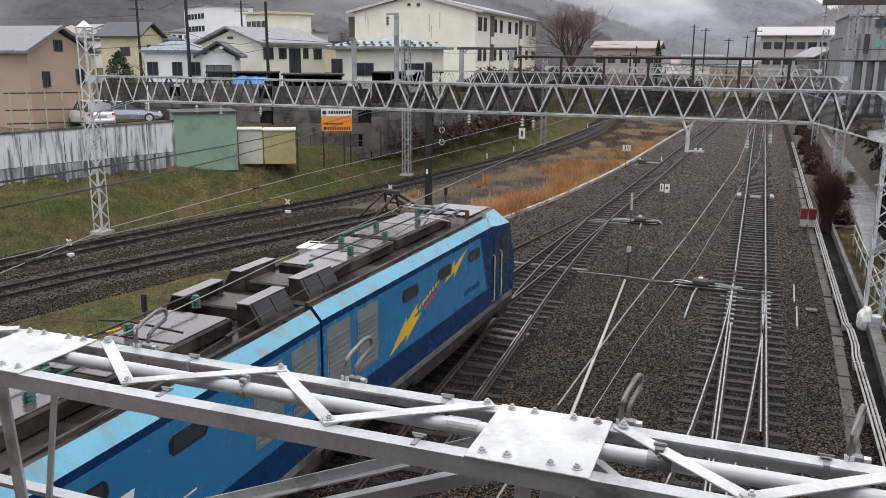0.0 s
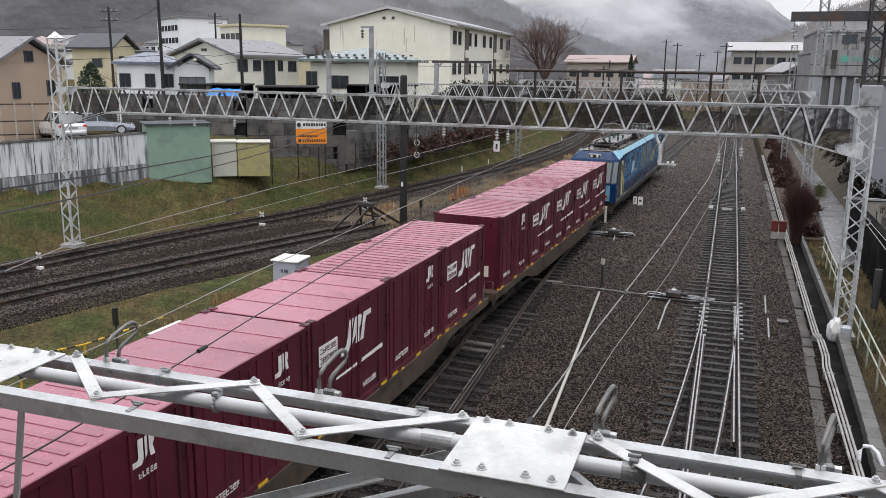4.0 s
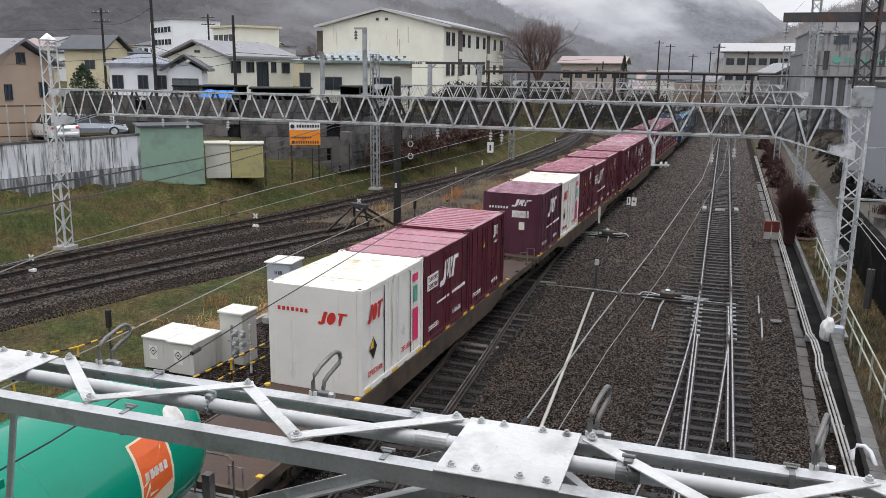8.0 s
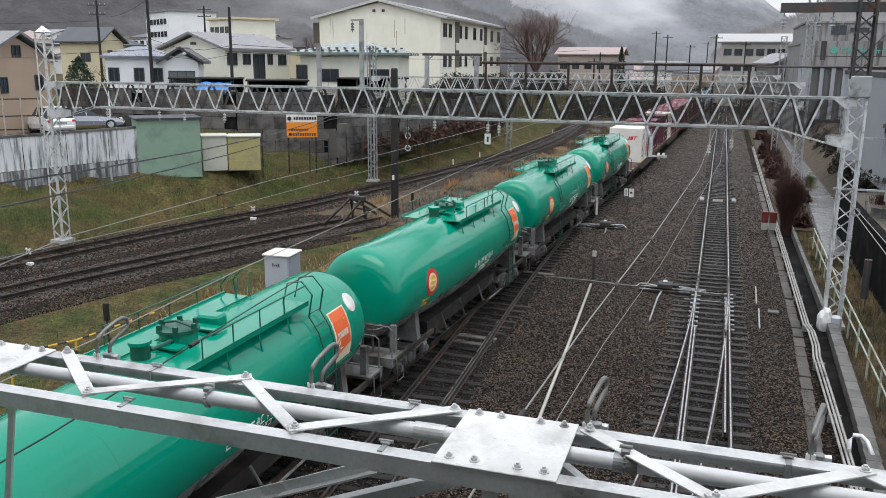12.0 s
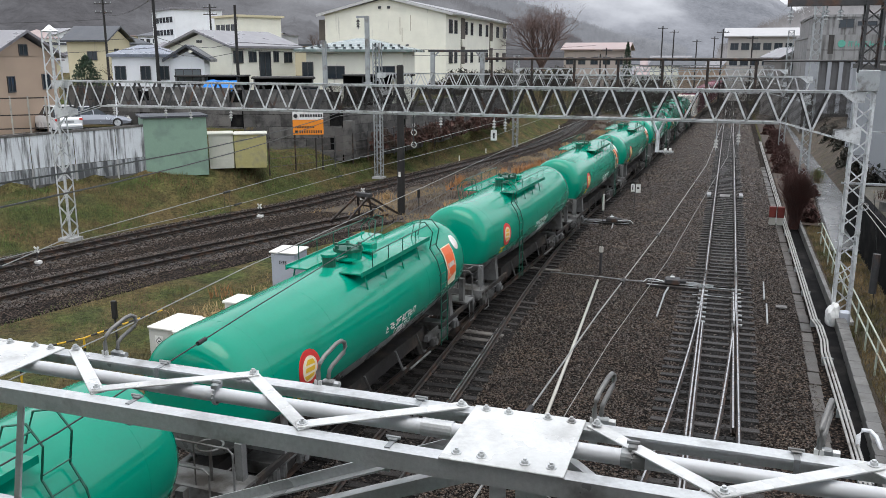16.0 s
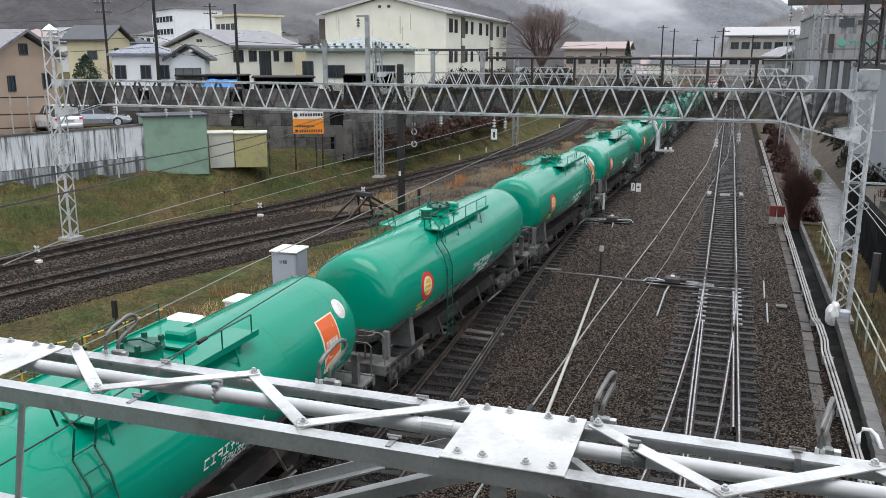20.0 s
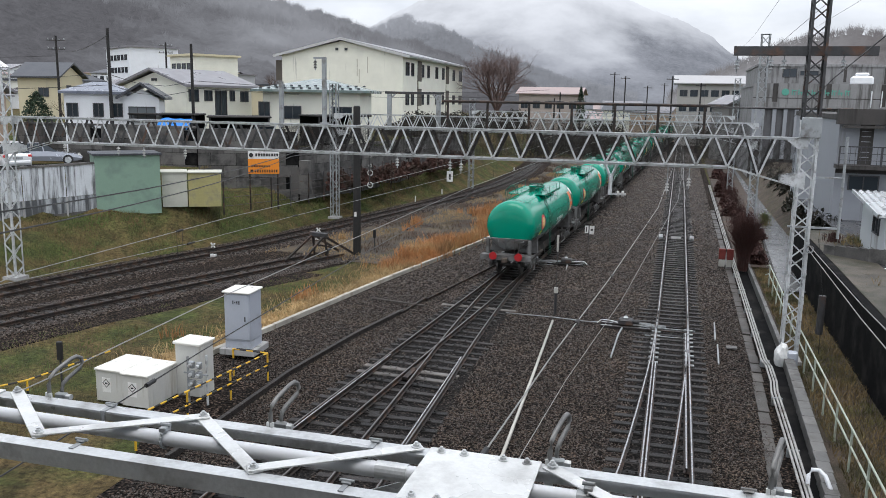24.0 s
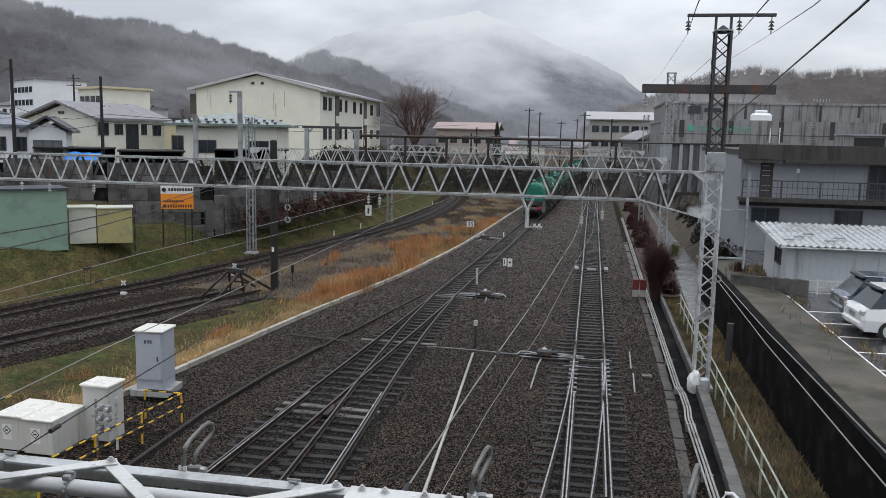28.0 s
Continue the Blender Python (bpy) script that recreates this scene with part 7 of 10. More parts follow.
def concrete_building():
    PALE = material("pale_blue_grey_wall", (0.30, 0.315, 0.34), 0.7, 0, 0.08, 0.8, 20, 0.1, (0.2, 0.2, 0.2), 0.05, 0.8, streak=True)
    BAND = material("stained_and_shaded_concrete", (0.055, 0.05, 0.047), 0.7, 0, 0.25, 1.0, 20, 0.2, (0.03, 0.027, 0.024), 0.5, 1.0, streak=True)
    GRIM = material("rain_darkened_concrete", (0.25, 0.25, 0.25), 0.75, 0, 0.2, 0.5, 20, 0.3, (0.10, 0.097, 0.094), 0.45, 0.9, streak=True)
    # The tall front pane stands in for a dark open doorway.
    ob = house("concrete_building", "grey concrete building with a balcony and a dark roof band", "building", 16.6, 59.0, 2.1, 0, 16.4, 18, 5.5, PALE, BAND, "flat", 0, 0.05,
               windows=[("front", -7.5, 1.70, 1.55, 0.82), ("front", -1.4, 3.16, 1.0, 1.92), ("front", -3.0, 1.70, 1.5, 0.82)])
    part("roof_band", box(-8.4, 8.4, -9.5, -9.0, 5.28, 6.12), BAND, ob, "dark stained parapet band")
    part("band_hood", box(-8.15, -6.2, -9.9, -9.5, 5.10, 5.24), BAND, ob)
    part("band_hood", box(-6.0, 8.4, -9.9, -9.5, 5.12, 5.28), BAND, ob)
    part("balcony_slab", box(-8.3, 8.2, -10.3, -9, 2.92, 3.12), BAND, ob)
    part("stain_streak", box(-7.15, -6.45, -9.012, -9.0, 3.12, 5.3), BAND, ob, "dark rain stain")
    for k in range(8):
        part("wall_rung", box(-7.05, -6.6, -9.05, -9.012, 3.5 + k * 0.28, 3.54 + k * 0.28), GALV_DARK, ob)
    # The shade below the balcony is put on the wall as a dark strip.
    part("shade_band", box(-8.18, 8.2, -9.012, -9.0, 2.62, 2.92), BAND, ob, "dark strip coloured as shade under the balcony")
    r = part("balcony_rail", box(-8.3, 8.2, -10.3, -10.25, 4.1, 4.16), FRAME, ob)
    for z in (3.4, 3.75):
        part("balcony_rail_lower", box(-8.3, 8.2, -10.3, -10.27, z, z + 0.03), FRAME, ob)
    for k in range(63):
        part("baluster", box(-8.3 + k * 0.265, -8.28 + k * 0.265, -10.29, -10.27, 3.12, 4.1), FRAME, r)
    for k in range(9):
        part("rail_post", box(-8.32 + k * 2.05, -8.24 + k * 2.05, -10.32, -10.24, 3.12, 4.16), FRAME, r)
    hut = part("roof_hut", box(-2.85, -0.35, -9.0, -7.5, 6.0, 6.72), GRIM, ob, "grey roof hut")
    part("hut_opening", box(-2.3, -0.7, -9.02, -9.0, 6.14, 6.6), BLACK, hut)
    part("hut_roof", box(-2.95, -0.25, -9.15, -7.4, 6.72, 6.8), PALE, hut)
    part("wall_lamp", box(-5.2, -5.05, -9.1, -9.0, 4.55, 4.8), WHITE_WALL, ob)
    rear = house("concrete_building", "tall streaked concrete block behind the side road", "building", 25.2, 133.0, 0, 0, 31, 22, 13.4, GRIM, GRIM, "flat", 0, 0.15,
                 windows=[("front", -12.4, 12.0, 1.8, 1.15), ("front", -10.2, 12.25, 2.3, 0.6)])
    for k in range(18):
        part("rain_streak", box(-14.6 + k * 1.63, -14.25 + k * 1.63 + 0.3 * (k % 3), -11.015, -11.0, 10.6 + 0.4 * (k % 4), 13.3), BAND if k % 3 == 0 else GRIM, rear)
    part("sign_stand", tube([(-9.0, -10.5, 13.6), (-9.0, -10.5, 15.2), (-8.3, -10.5, 15.3)], 0.06, n=6), DARK_STEEL, rear)
    for k in range(6):
        part("antenna_bar", box(4.2 + k * 0.4, 4.35 + k * 0.4, -10.6, -10.5, 13.9, 14.3), GALV_DARK, rear)
    mid = house("concrete_building", "middle tier of streaked concrete with roof units", "building", 23.1, 109.0, 0, 0, 31, 22, 10.3, GRIM, GRIM, "flat", 0, 0.1)
    part("parapet", box(-15.65, 15.6, -11.3, -11.0, 8.0, 10.62), GRIM, mid, "pale streaked parapet")
    part("parapet_line", box(-15.65, 15.6, -11.315, -11.3, 9.02, 9.1), BAND, mid)
    part("base_wall", box(-15.6, 15.5, -11.02, -11.0, 0.0, 4.7), BAND, mid, "darker ground floor facing")
    part("base_line", box(-15.65, 15.6, -11.32, -11.0, 7.86, 8.0), BAND, mid)
    # Behind the fins lies a flat plate whose colour carries the recess shade.
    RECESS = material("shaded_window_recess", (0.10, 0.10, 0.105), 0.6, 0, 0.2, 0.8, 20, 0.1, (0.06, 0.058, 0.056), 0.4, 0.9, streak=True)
    part("fin", box(-15.65, -14.4, -11.28, -11.0, 4.7, 7.86), PALE, mid, "broad pale corner pier")
    for k in range(3):
        part("fin", box(-13.5 + k * 1.12, -13.12 + k * 1.12, -11.28, -11.0, 2.5, 7.86), PALE, mid, "pale upright fin")
    part("fin", box(-10.55, -8.6, -11.28, -11.0, 4.7, 7.86), PALE, mid, "broad pale pier")
    part("fin_recess", box(-14.4, -10.55, -11.06, -11.0, 2.4, 7.86), RECESS, mid, "plate behind the fins coloured dark as recess shade")
    for k in range(22):
        part("rain_streak", box(-15.0 + k * 1.33, -14.72 + k * 1.33 + 0.25 * (k % 2), -11.312, -11.3, 8.3 + 0.35 * (k % 3), 10.6), BAND if k % 4 == 1 else GRIM, mid)
    u = part("roof_unit", box(-5.75, -3.65, -10.6, -9, 10.5, 11.5, bevel=0.22), WHITE_WALL, mid, "white roof ventilator")
    part("unit_cap", box(-5.35, -4.1, -10.3, -9.3, 11.5, 11.85, bevel=0.12), WHITE_WALL, u)
    part("sign_emblem", cyl((-12.4, -11.32, 9.7), (-12.4, -11.35, 9.7), 0.38, n=20), TEAL, mid, "round green emblem")
    for k in range(9):
        v = -11.75 + k * 0.66
        bm = box(v, v + 0.1, -11.34, -11.3, 9.42, 9.98)
        box(v + 0.1, v + 0.46, -11.34, -11.3, 9.82 - 0.22 * (k % 2), 9.92 - 0.22 * (k % 2), bm)
        box(v + 0.26, v + 0.35, -11.34, -11.3, 9.38, 9.75, bm)
        part("lettering", bm, TEAL, mid)
    for v in (-3.9, -2.9):
        part("roof_ladder", tube([(v, -11.35, 8.2), (v, -11.35, 9.9)], 0.06, n=6), WHITE_WALL, mid)
    for k in range(8):
        part("ladder_rung", box(0.3, 0.9, -11.36, -11.3, 8.4 + k * 0.26, 8.46 + k * 0.26), GALV_DARK, mid)


concrete_building()


def metal_shed():
    m = material("white_ribbed_sheet", (0.55, 0.58, 0.60), 0.45, 0.1, 0.06, 1, 20, 0.03, (0.3, 0.3, 0.3), 0.25, 0.8, streak=True)
    rf = material("wet_corrugated_roof", (0.50, 0.52, 0.53), 0.25, 0.5, 0.1, 1, 20, 0.03)
    root = thing("shed", "white ribbed metal shed with a corrugated roof", "shed", (12.3, 39.2, 2.1))
    part("shell", box(-4.0, 4.0, -2.3, 2.3, 0, 2.0), m, root)
    gable = bmesh.new()
    for x in (-3.99, 3.87):
        prism([(-2.3, 2.0), (2.3, 2.0), (2.3, 2.36)], 0.12, gable, Matrix(((0, 0, 1, x), (1, 0, 0, 0), (0, 1, 0, 0), (0, 0, 0, 1))))
    bmesh.ops.recalc_face_normals(gable, faces=gable.faces[:])
    part("gable", gable, m, root)
    for k in range(27):
        part("rib", box(-4.0 + k * 0.305, -3.97 + k * 0.305, -2.325, -2.3, 0, 2.0), m, root)
    bm = bmesh.new()
    prev = None
    for k in range(181):
        x = -4.45 + k * 8.9 / 180
        z = 0.035 * math.sin(k * math.pi / 3)
        cur = [bm.verts.new((x, -2.75, 2.0 + z)), bm.verts.new((x, 2.6, 2.46 + z)), bm.verts.new((x, 2.6, 2.42 + z)), bm.verts.new((x, -2.75, 1.96 + z))]
        if prev:
            for i in range(4):
                bm.faces.new((prev[i], prev[(i + 1) % 4], cur[(i + 1) % 4], cur[i]))
        prev = cur
    part("roof", bm, rf, root, "wet corrugated roof")
    part("verge", bar((-4.46, -2.75, 1.97), (-4.46, 2.6, 2.43), 0.03, 0.16), m, root)
    part("gutter", tube([(-4.4, -2.8, 1.9), (4.4, -2.8, 1.9)], 0.05, n=8), GALV_DARK, root)
    for k in range(5):
        part("snow_guard", box(-4.1 + k * 0.55, -3.65 + k * 0.55, -1.9 + 0.7 * (k % 3), -1.84 + 0.7 * (k % 3), 2.12 + 0.06 * (k % 3), 2.18 + 0.06 * (k % 3)), GALV_DARK, root)
    fc = faces_of(8.0, 4.6)
    add_window(root, fc["left"], 0.2, 0.95, 1.1, 0.75)


metal_shed()


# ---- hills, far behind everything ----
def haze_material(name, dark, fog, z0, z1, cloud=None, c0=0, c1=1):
    """Glowing wooded slopes that fade into cloud: haze is mixed into the emitted colour by height and in drifting
    patches.
    """
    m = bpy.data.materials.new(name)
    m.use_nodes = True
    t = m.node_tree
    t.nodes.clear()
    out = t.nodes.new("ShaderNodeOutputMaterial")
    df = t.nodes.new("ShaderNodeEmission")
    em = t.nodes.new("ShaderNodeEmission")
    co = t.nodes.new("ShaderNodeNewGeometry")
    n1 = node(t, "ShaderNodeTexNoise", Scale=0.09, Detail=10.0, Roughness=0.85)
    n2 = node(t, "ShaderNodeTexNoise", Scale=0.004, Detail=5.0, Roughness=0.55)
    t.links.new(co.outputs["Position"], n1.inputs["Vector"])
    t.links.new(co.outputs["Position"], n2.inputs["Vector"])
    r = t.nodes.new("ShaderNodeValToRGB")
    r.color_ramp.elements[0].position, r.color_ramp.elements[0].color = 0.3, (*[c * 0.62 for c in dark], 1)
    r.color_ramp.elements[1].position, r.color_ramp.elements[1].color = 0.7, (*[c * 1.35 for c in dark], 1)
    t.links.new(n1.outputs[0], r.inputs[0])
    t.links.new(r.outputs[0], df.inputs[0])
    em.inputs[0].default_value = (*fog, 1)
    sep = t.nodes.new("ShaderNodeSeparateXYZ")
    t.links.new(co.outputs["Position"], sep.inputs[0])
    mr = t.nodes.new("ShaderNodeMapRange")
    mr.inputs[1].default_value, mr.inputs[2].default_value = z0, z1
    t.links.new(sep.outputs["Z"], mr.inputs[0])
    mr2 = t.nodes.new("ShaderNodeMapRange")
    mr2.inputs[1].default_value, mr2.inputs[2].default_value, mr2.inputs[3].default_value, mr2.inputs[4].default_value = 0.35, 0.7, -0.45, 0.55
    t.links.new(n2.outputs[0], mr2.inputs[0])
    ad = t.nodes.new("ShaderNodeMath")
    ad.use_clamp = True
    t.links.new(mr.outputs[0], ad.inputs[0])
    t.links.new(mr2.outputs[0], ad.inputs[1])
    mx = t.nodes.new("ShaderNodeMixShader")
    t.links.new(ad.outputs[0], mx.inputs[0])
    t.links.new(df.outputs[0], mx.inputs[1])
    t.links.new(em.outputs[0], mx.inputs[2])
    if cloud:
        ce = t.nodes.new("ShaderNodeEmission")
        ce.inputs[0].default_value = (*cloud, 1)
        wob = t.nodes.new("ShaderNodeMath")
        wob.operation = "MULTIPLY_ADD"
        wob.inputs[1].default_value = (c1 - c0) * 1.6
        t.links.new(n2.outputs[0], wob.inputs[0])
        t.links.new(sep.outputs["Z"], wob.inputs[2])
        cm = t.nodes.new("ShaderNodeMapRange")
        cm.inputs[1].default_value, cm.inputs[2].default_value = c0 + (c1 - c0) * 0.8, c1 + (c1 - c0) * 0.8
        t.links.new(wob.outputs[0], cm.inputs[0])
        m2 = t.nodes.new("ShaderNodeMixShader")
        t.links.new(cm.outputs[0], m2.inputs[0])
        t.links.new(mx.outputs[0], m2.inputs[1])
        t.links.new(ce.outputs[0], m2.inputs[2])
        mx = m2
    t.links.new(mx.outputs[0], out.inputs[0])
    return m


def hill(name, label, crest, depth, material_, rough=6.0, trees=0, size=8.0):
    """A ridge below a crest line (x, y, z) that falls towards the camera."""
    bm = bmesh.new()
    pts = []
    for (a, b) in zip(crest, crest[1:]):
        n = max(2, int((Vector(b) - Vector(a)).length / 4))
        pts += [Vector(a).lerp(Vector(b), k / n) for k in range(n)]
    pts.append(Vector(crest[-1]))
    rows = []
    for i, p in enumerate(pts):
        d = Vector((p.x, p.y, 0)).normalized()
        col = []
        for k in range(9):
            u = k / 8
            q = p - d * depth * u
            z = p.z * (1 - u) ** 1.1 - 4 * u
            j = rough * (noise.noise((q.x * 0.03, q.y * 0.03, k)) + 0.6 * noise.noise((q.x * 0.11, q.y * 0.11, 5 + k)) + 0.45 * noise.noise((q.x * 0.37, q.y * 0.37, k)))
            col.append(bm.verts.new((q.x, q.y, z + j * (1 if k < 7 else 0))))
        rows.append(col)
    for A, B in zip(rows, rows[1:]):
        for k in range(8):
            bm.faces.new((A[k], B[k], B[k + 1], A[k + 1]))
    if trees:
        woods(name, rows, trees, size, material_)
    return tagged(new(name, mesh_of(name, bm, material_, True)), label, "hill", kind="structure")


def woods(name, rows, count, size, material_):
    """Bare woods on a ridge: each tree a fan of thin upright twigs, thickest along the crest."""
    R = random.Random(count)
    v, f = [], []
    for k in range(count):
        i = R.randrange(len(rows) - 1)
        c = min(abs(R.gauss(0, 2.2)), 6.9) if k % 3 else 0.0
        j = int(c)
        p = rows[i][j].co.lerp(rows[i + 1][j].co, R.random()).lerp(rows[i][j + 1].co, c - j)
        side = Vector((p.y, -p.x, 0)).normalized()
        h = size * R.uniform(0.6, 1.25)
        for t in range(16):
            a = R.uniform(-1.0, 1.0)
            n = len(v)
            w = h * 0.016
            root = p + side * (a * h * 0.06) + Vector((0, 0, h * R.uniform(-0.1, 0.25)))
            reach = h * R.uniform(0.55, 1.0)
            v += [tuple(root - side * w), tuple(root + side * w), tuple(p + side * (math.sin(a) * reach * 0.62) + Vector((0, 0, reach * (0.35 + 0.65 * math.cos(a)))))]
            f.append((n, n + 1, n + 2))
    me = bpy.data.meshes.new("far_woods")
    me.from_pydata(v, [], f)
    me.materials.append(material_)
    tagged(new("far_woods", me), "bare misty woods on a distant ridge", "woods", kind="stuff")


# Hill tones are emitted with the haze already in them; no lamp lights them.
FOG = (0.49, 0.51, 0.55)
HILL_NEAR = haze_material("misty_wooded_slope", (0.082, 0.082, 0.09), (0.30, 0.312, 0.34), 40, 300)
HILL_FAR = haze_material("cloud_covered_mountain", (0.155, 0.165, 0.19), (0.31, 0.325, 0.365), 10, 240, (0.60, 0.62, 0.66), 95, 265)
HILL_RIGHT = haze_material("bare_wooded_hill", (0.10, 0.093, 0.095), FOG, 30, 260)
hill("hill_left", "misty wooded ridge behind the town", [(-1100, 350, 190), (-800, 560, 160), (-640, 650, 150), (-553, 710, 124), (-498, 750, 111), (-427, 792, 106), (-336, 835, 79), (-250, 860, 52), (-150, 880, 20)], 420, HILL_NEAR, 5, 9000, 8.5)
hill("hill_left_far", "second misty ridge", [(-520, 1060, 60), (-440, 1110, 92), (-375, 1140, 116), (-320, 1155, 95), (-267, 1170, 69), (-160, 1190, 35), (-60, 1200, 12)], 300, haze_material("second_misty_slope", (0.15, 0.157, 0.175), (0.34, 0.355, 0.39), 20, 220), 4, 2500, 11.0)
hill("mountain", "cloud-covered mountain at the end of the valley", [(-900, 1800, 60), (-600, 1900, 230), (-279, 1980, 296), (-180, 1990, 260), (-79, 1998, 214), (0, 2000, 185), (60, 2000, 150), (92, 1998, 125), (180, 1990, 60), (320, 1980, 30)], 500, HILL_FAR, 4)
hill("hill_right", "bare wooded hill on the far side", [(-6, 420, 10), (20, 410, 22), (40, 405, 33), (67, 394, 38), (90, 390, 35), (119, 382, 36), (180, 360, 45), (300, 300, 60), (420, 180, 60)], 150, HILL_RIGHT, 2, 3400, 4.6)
# ---- things in the yard ----
CAB_GREY = material("grey_cabinet_paint", (0.44, 0.47, 0.53), 0.4, 0.1, 0.05, 1.5, 20, 0.02, (0.3, 0.31, 0.33), 0.25, 1.0)
CAB_CREAM = material("cream_cabinet_paint", (0.56, 0.56, 0.53), 0.5, 0, 0.06, 1.5, 20, 0.03, (0.38, 0.36, 0.3), 0.3, 1.0, streak=True)
CAB_TOP = material("wet_pale_lid", (0.72, 0.71, 0.66), 0.3, 0, 0.05, 1.5, 20, 0.02)
HAZARD_YELLOW = material("hazard_yellow_paint", (0.70, 0.42, 0.03), 0.45, 0, 0.1, 3, 20, 0.02, (0.3, 0.2, 0.05), 0.25, 3.0)
HAZARD_BLACK = material("hazard_black_paint", (0.02, 0.02, 0.022), 0.45, 0, 0.1, 3, 20, 0.02)
BARK_POLE = material("tarred_wooden_pole", (0.014, 0.013, 0.0125), 0.7, 0, 0.25, 2, 25, 0.3, (0.03, 0.027, 0.025), 0.4, 1.0)
WIRE = material("dark_overhead_wire", (0.014, 0.014, 0.015), 0.5, 0.0, 0.1, 2, 20, 0)
WIRE_PALE = material("bright_contact_wire", (0.26, 0.26, 0.25), 0.4, 0.3, 0.1, 2, 20, 0)
PALE_PIPE = material("pale_ground_conduit", (0.46, 0.45, 0.41), 0.45, 0, 0.1, 2, 20, 0.02, (0.35, 0.33, 0.3), 0.3, 1.0)
RED_BOX = material("faded_red_paint", (0.17, 0.028, 0.022), 0.5, 0, 0.15, 3, 20, 0.05)
PLASTIC = material("crumpled_white_sheet", (0.72, 0.73, 0.72), 0.35, 0, 0.08, 6, 30, 0.4)


def relay_cabinet():
    root = thing("signal_cabinet", "tall grey signal cabinet on a concrete base", "cabinet", (-13.55, 23.88, -0.05), 3)
    part("base", box(-0.62, 0.62, -0.55, 0.6, 0, 0.22, bevel=0.02), CONCRETE, root, "concrete base")
    part("plinth", box(-0.45, 0.45, -0.42, 0.42, 0.22, 0.48), CAB_GREY, root)
    part("body", box(-0.44, 0.44, -0.44, 0.44, 0.48, 2.08, bevel=0.012), CAB_GREY, root)
    part("roof", box(-0.50, 0.50, -0.52, 0.5, 2.08, 2.15, bevel=0.025), CAB_TOP, root, "wet pale roof")
    d = part("door", box(-0.43, 0.40, -0.465, -0.44, 0.54, 2.04, bevel=0.006), CAB_GREY, root)
    part("handle", box(0.27, 0.31, -0.49, -0.465, 1.15, 1.32, bevel=0.006), FRAME, d)
    part("side_door", box(0.44, 0.46, -0.40, 0.40, 0.54, 2.04, bevel=0.006), CAB_GREY, root)
    lt = bmesh.new()
    for k in range(4):
        for a, b, c, e in ((0, 0.02, 0, 0.12), (0.03, 0.055, 0.0, 0.12), (0.0, 0.05, 0.05, 0.07)):
            if (k + int(a * 100)) % 4:
                box(-0.17 + k * 0.075 + a, -0.17 + k * 0.075 + b, -0.469, -0.465, 1.72 + c, 1.72 + e, lt)
    part("lettering", lt, BLACK, d)
    for x in (-0.38, 0.38):
        part("foot_bolt", bolt((x, -0.48, 0.22), 0.02, 0.02), GALV_DARK, root)


relay_cabinet()


def low_cabinet(x, y, turn=-2):
    root = thing("equipment_cabinet", "cream equipment cabinet with a diamond warning label", "cabinet", (x, y, -0.2), turn, group="low cream cabinets")
    part("body", box(-0.44, 0.44, 0, 1.3, 0.02, 0.92, bevel=0.01), CAB_CREAM, root)
    part("lid", box(-0.455, 0.455, -0.05, 1.35, 0.92, 0.98, bevel=0.015), CAB_TOP, root, "wet overhanging lid")
    lb = part("label", box(-0.22, 0.06, -0.006, 0, 0.30, 0.72), WHITE_MARK, root, "white warning label")
    m = Matrix.Translation((-0.08, -0.006, 0.56)) @ Matrix.Rotation(radians(90), 4, "X")
    part("diamond", prism([(0, -0.13), (0.13, 0), (0, 0.13), (-0.13, 0)], 0.003, m=m), BLACK, lb)
    part("diamond_centre", prism([(0, -0.1), (0.1, 0), (0, 0.1), (-0.1, 0)], 0.006, m=m), WHITE_MARK, lb)
    part("diamond_mark", prism([(-0.045, -0.02), (0.045, -0.02), (0.045, 0.02), (-0.045, 0.02)], 0.009, m=m), BLACK, lb)
    part("door_seam", box(0.441, 0.447, 0.2, 0.22, 0.05, 0.9), CAB_CREAM, root)
    return root


c = low_cabinet(-14.95, 18.82)
copy_thing(c, pose(-14.02, 18.70, -0.2, 0, 0, -2))


def control_cabinet():
    root = thing("control_cabinet", "cream upright cabinet with grey switch gear beside it", "cabinet", (-13.17, 19.98, -0.2), -3)
    part("body", box(-0.40, 0.40, 0, 0.7, 0, 1.52, bevel=0.01), CAB_CREAM, root)
    part("lid", box(-0.45, 0.45, -0.06, 0.76, 1.52, 1.6, bevel=0.02), CAB_TOP, root, "wet overhanging lid")
    fr = part("gear_frame", box(0.30, 0.35, -0.45, -0.40, 0, 1.35), GALV_DARK, root, "grey switch gear frame")
    part("gear_post", box(0.92, 0.97, -0.45, -0.40, 0, 1.45), GALV, fr)
    for i in range(3):
        for j in range(2):
            part("switch", box(0.40 + j * 0.24, 0.56 + j * 0.24, -0.52, -0.40, 0.5 + i * 0.27, 0.70 + i * 0.27, bevel=0.02), GALV_DARK, fr)
            part("insulator", cyl((0.48 + j * 0.24, -0.6, 0.6 + i * 0.27), (0.48 + j * 0.24, -0.5, 0.6 + i * 0.27), 0.05, n=10), GALV, fr)
    part("gear_arm", box(0.2, 1.0, -0.46, -0.43, 0.86, 0.90), GALV_DARK, fr)


control_cabinet()


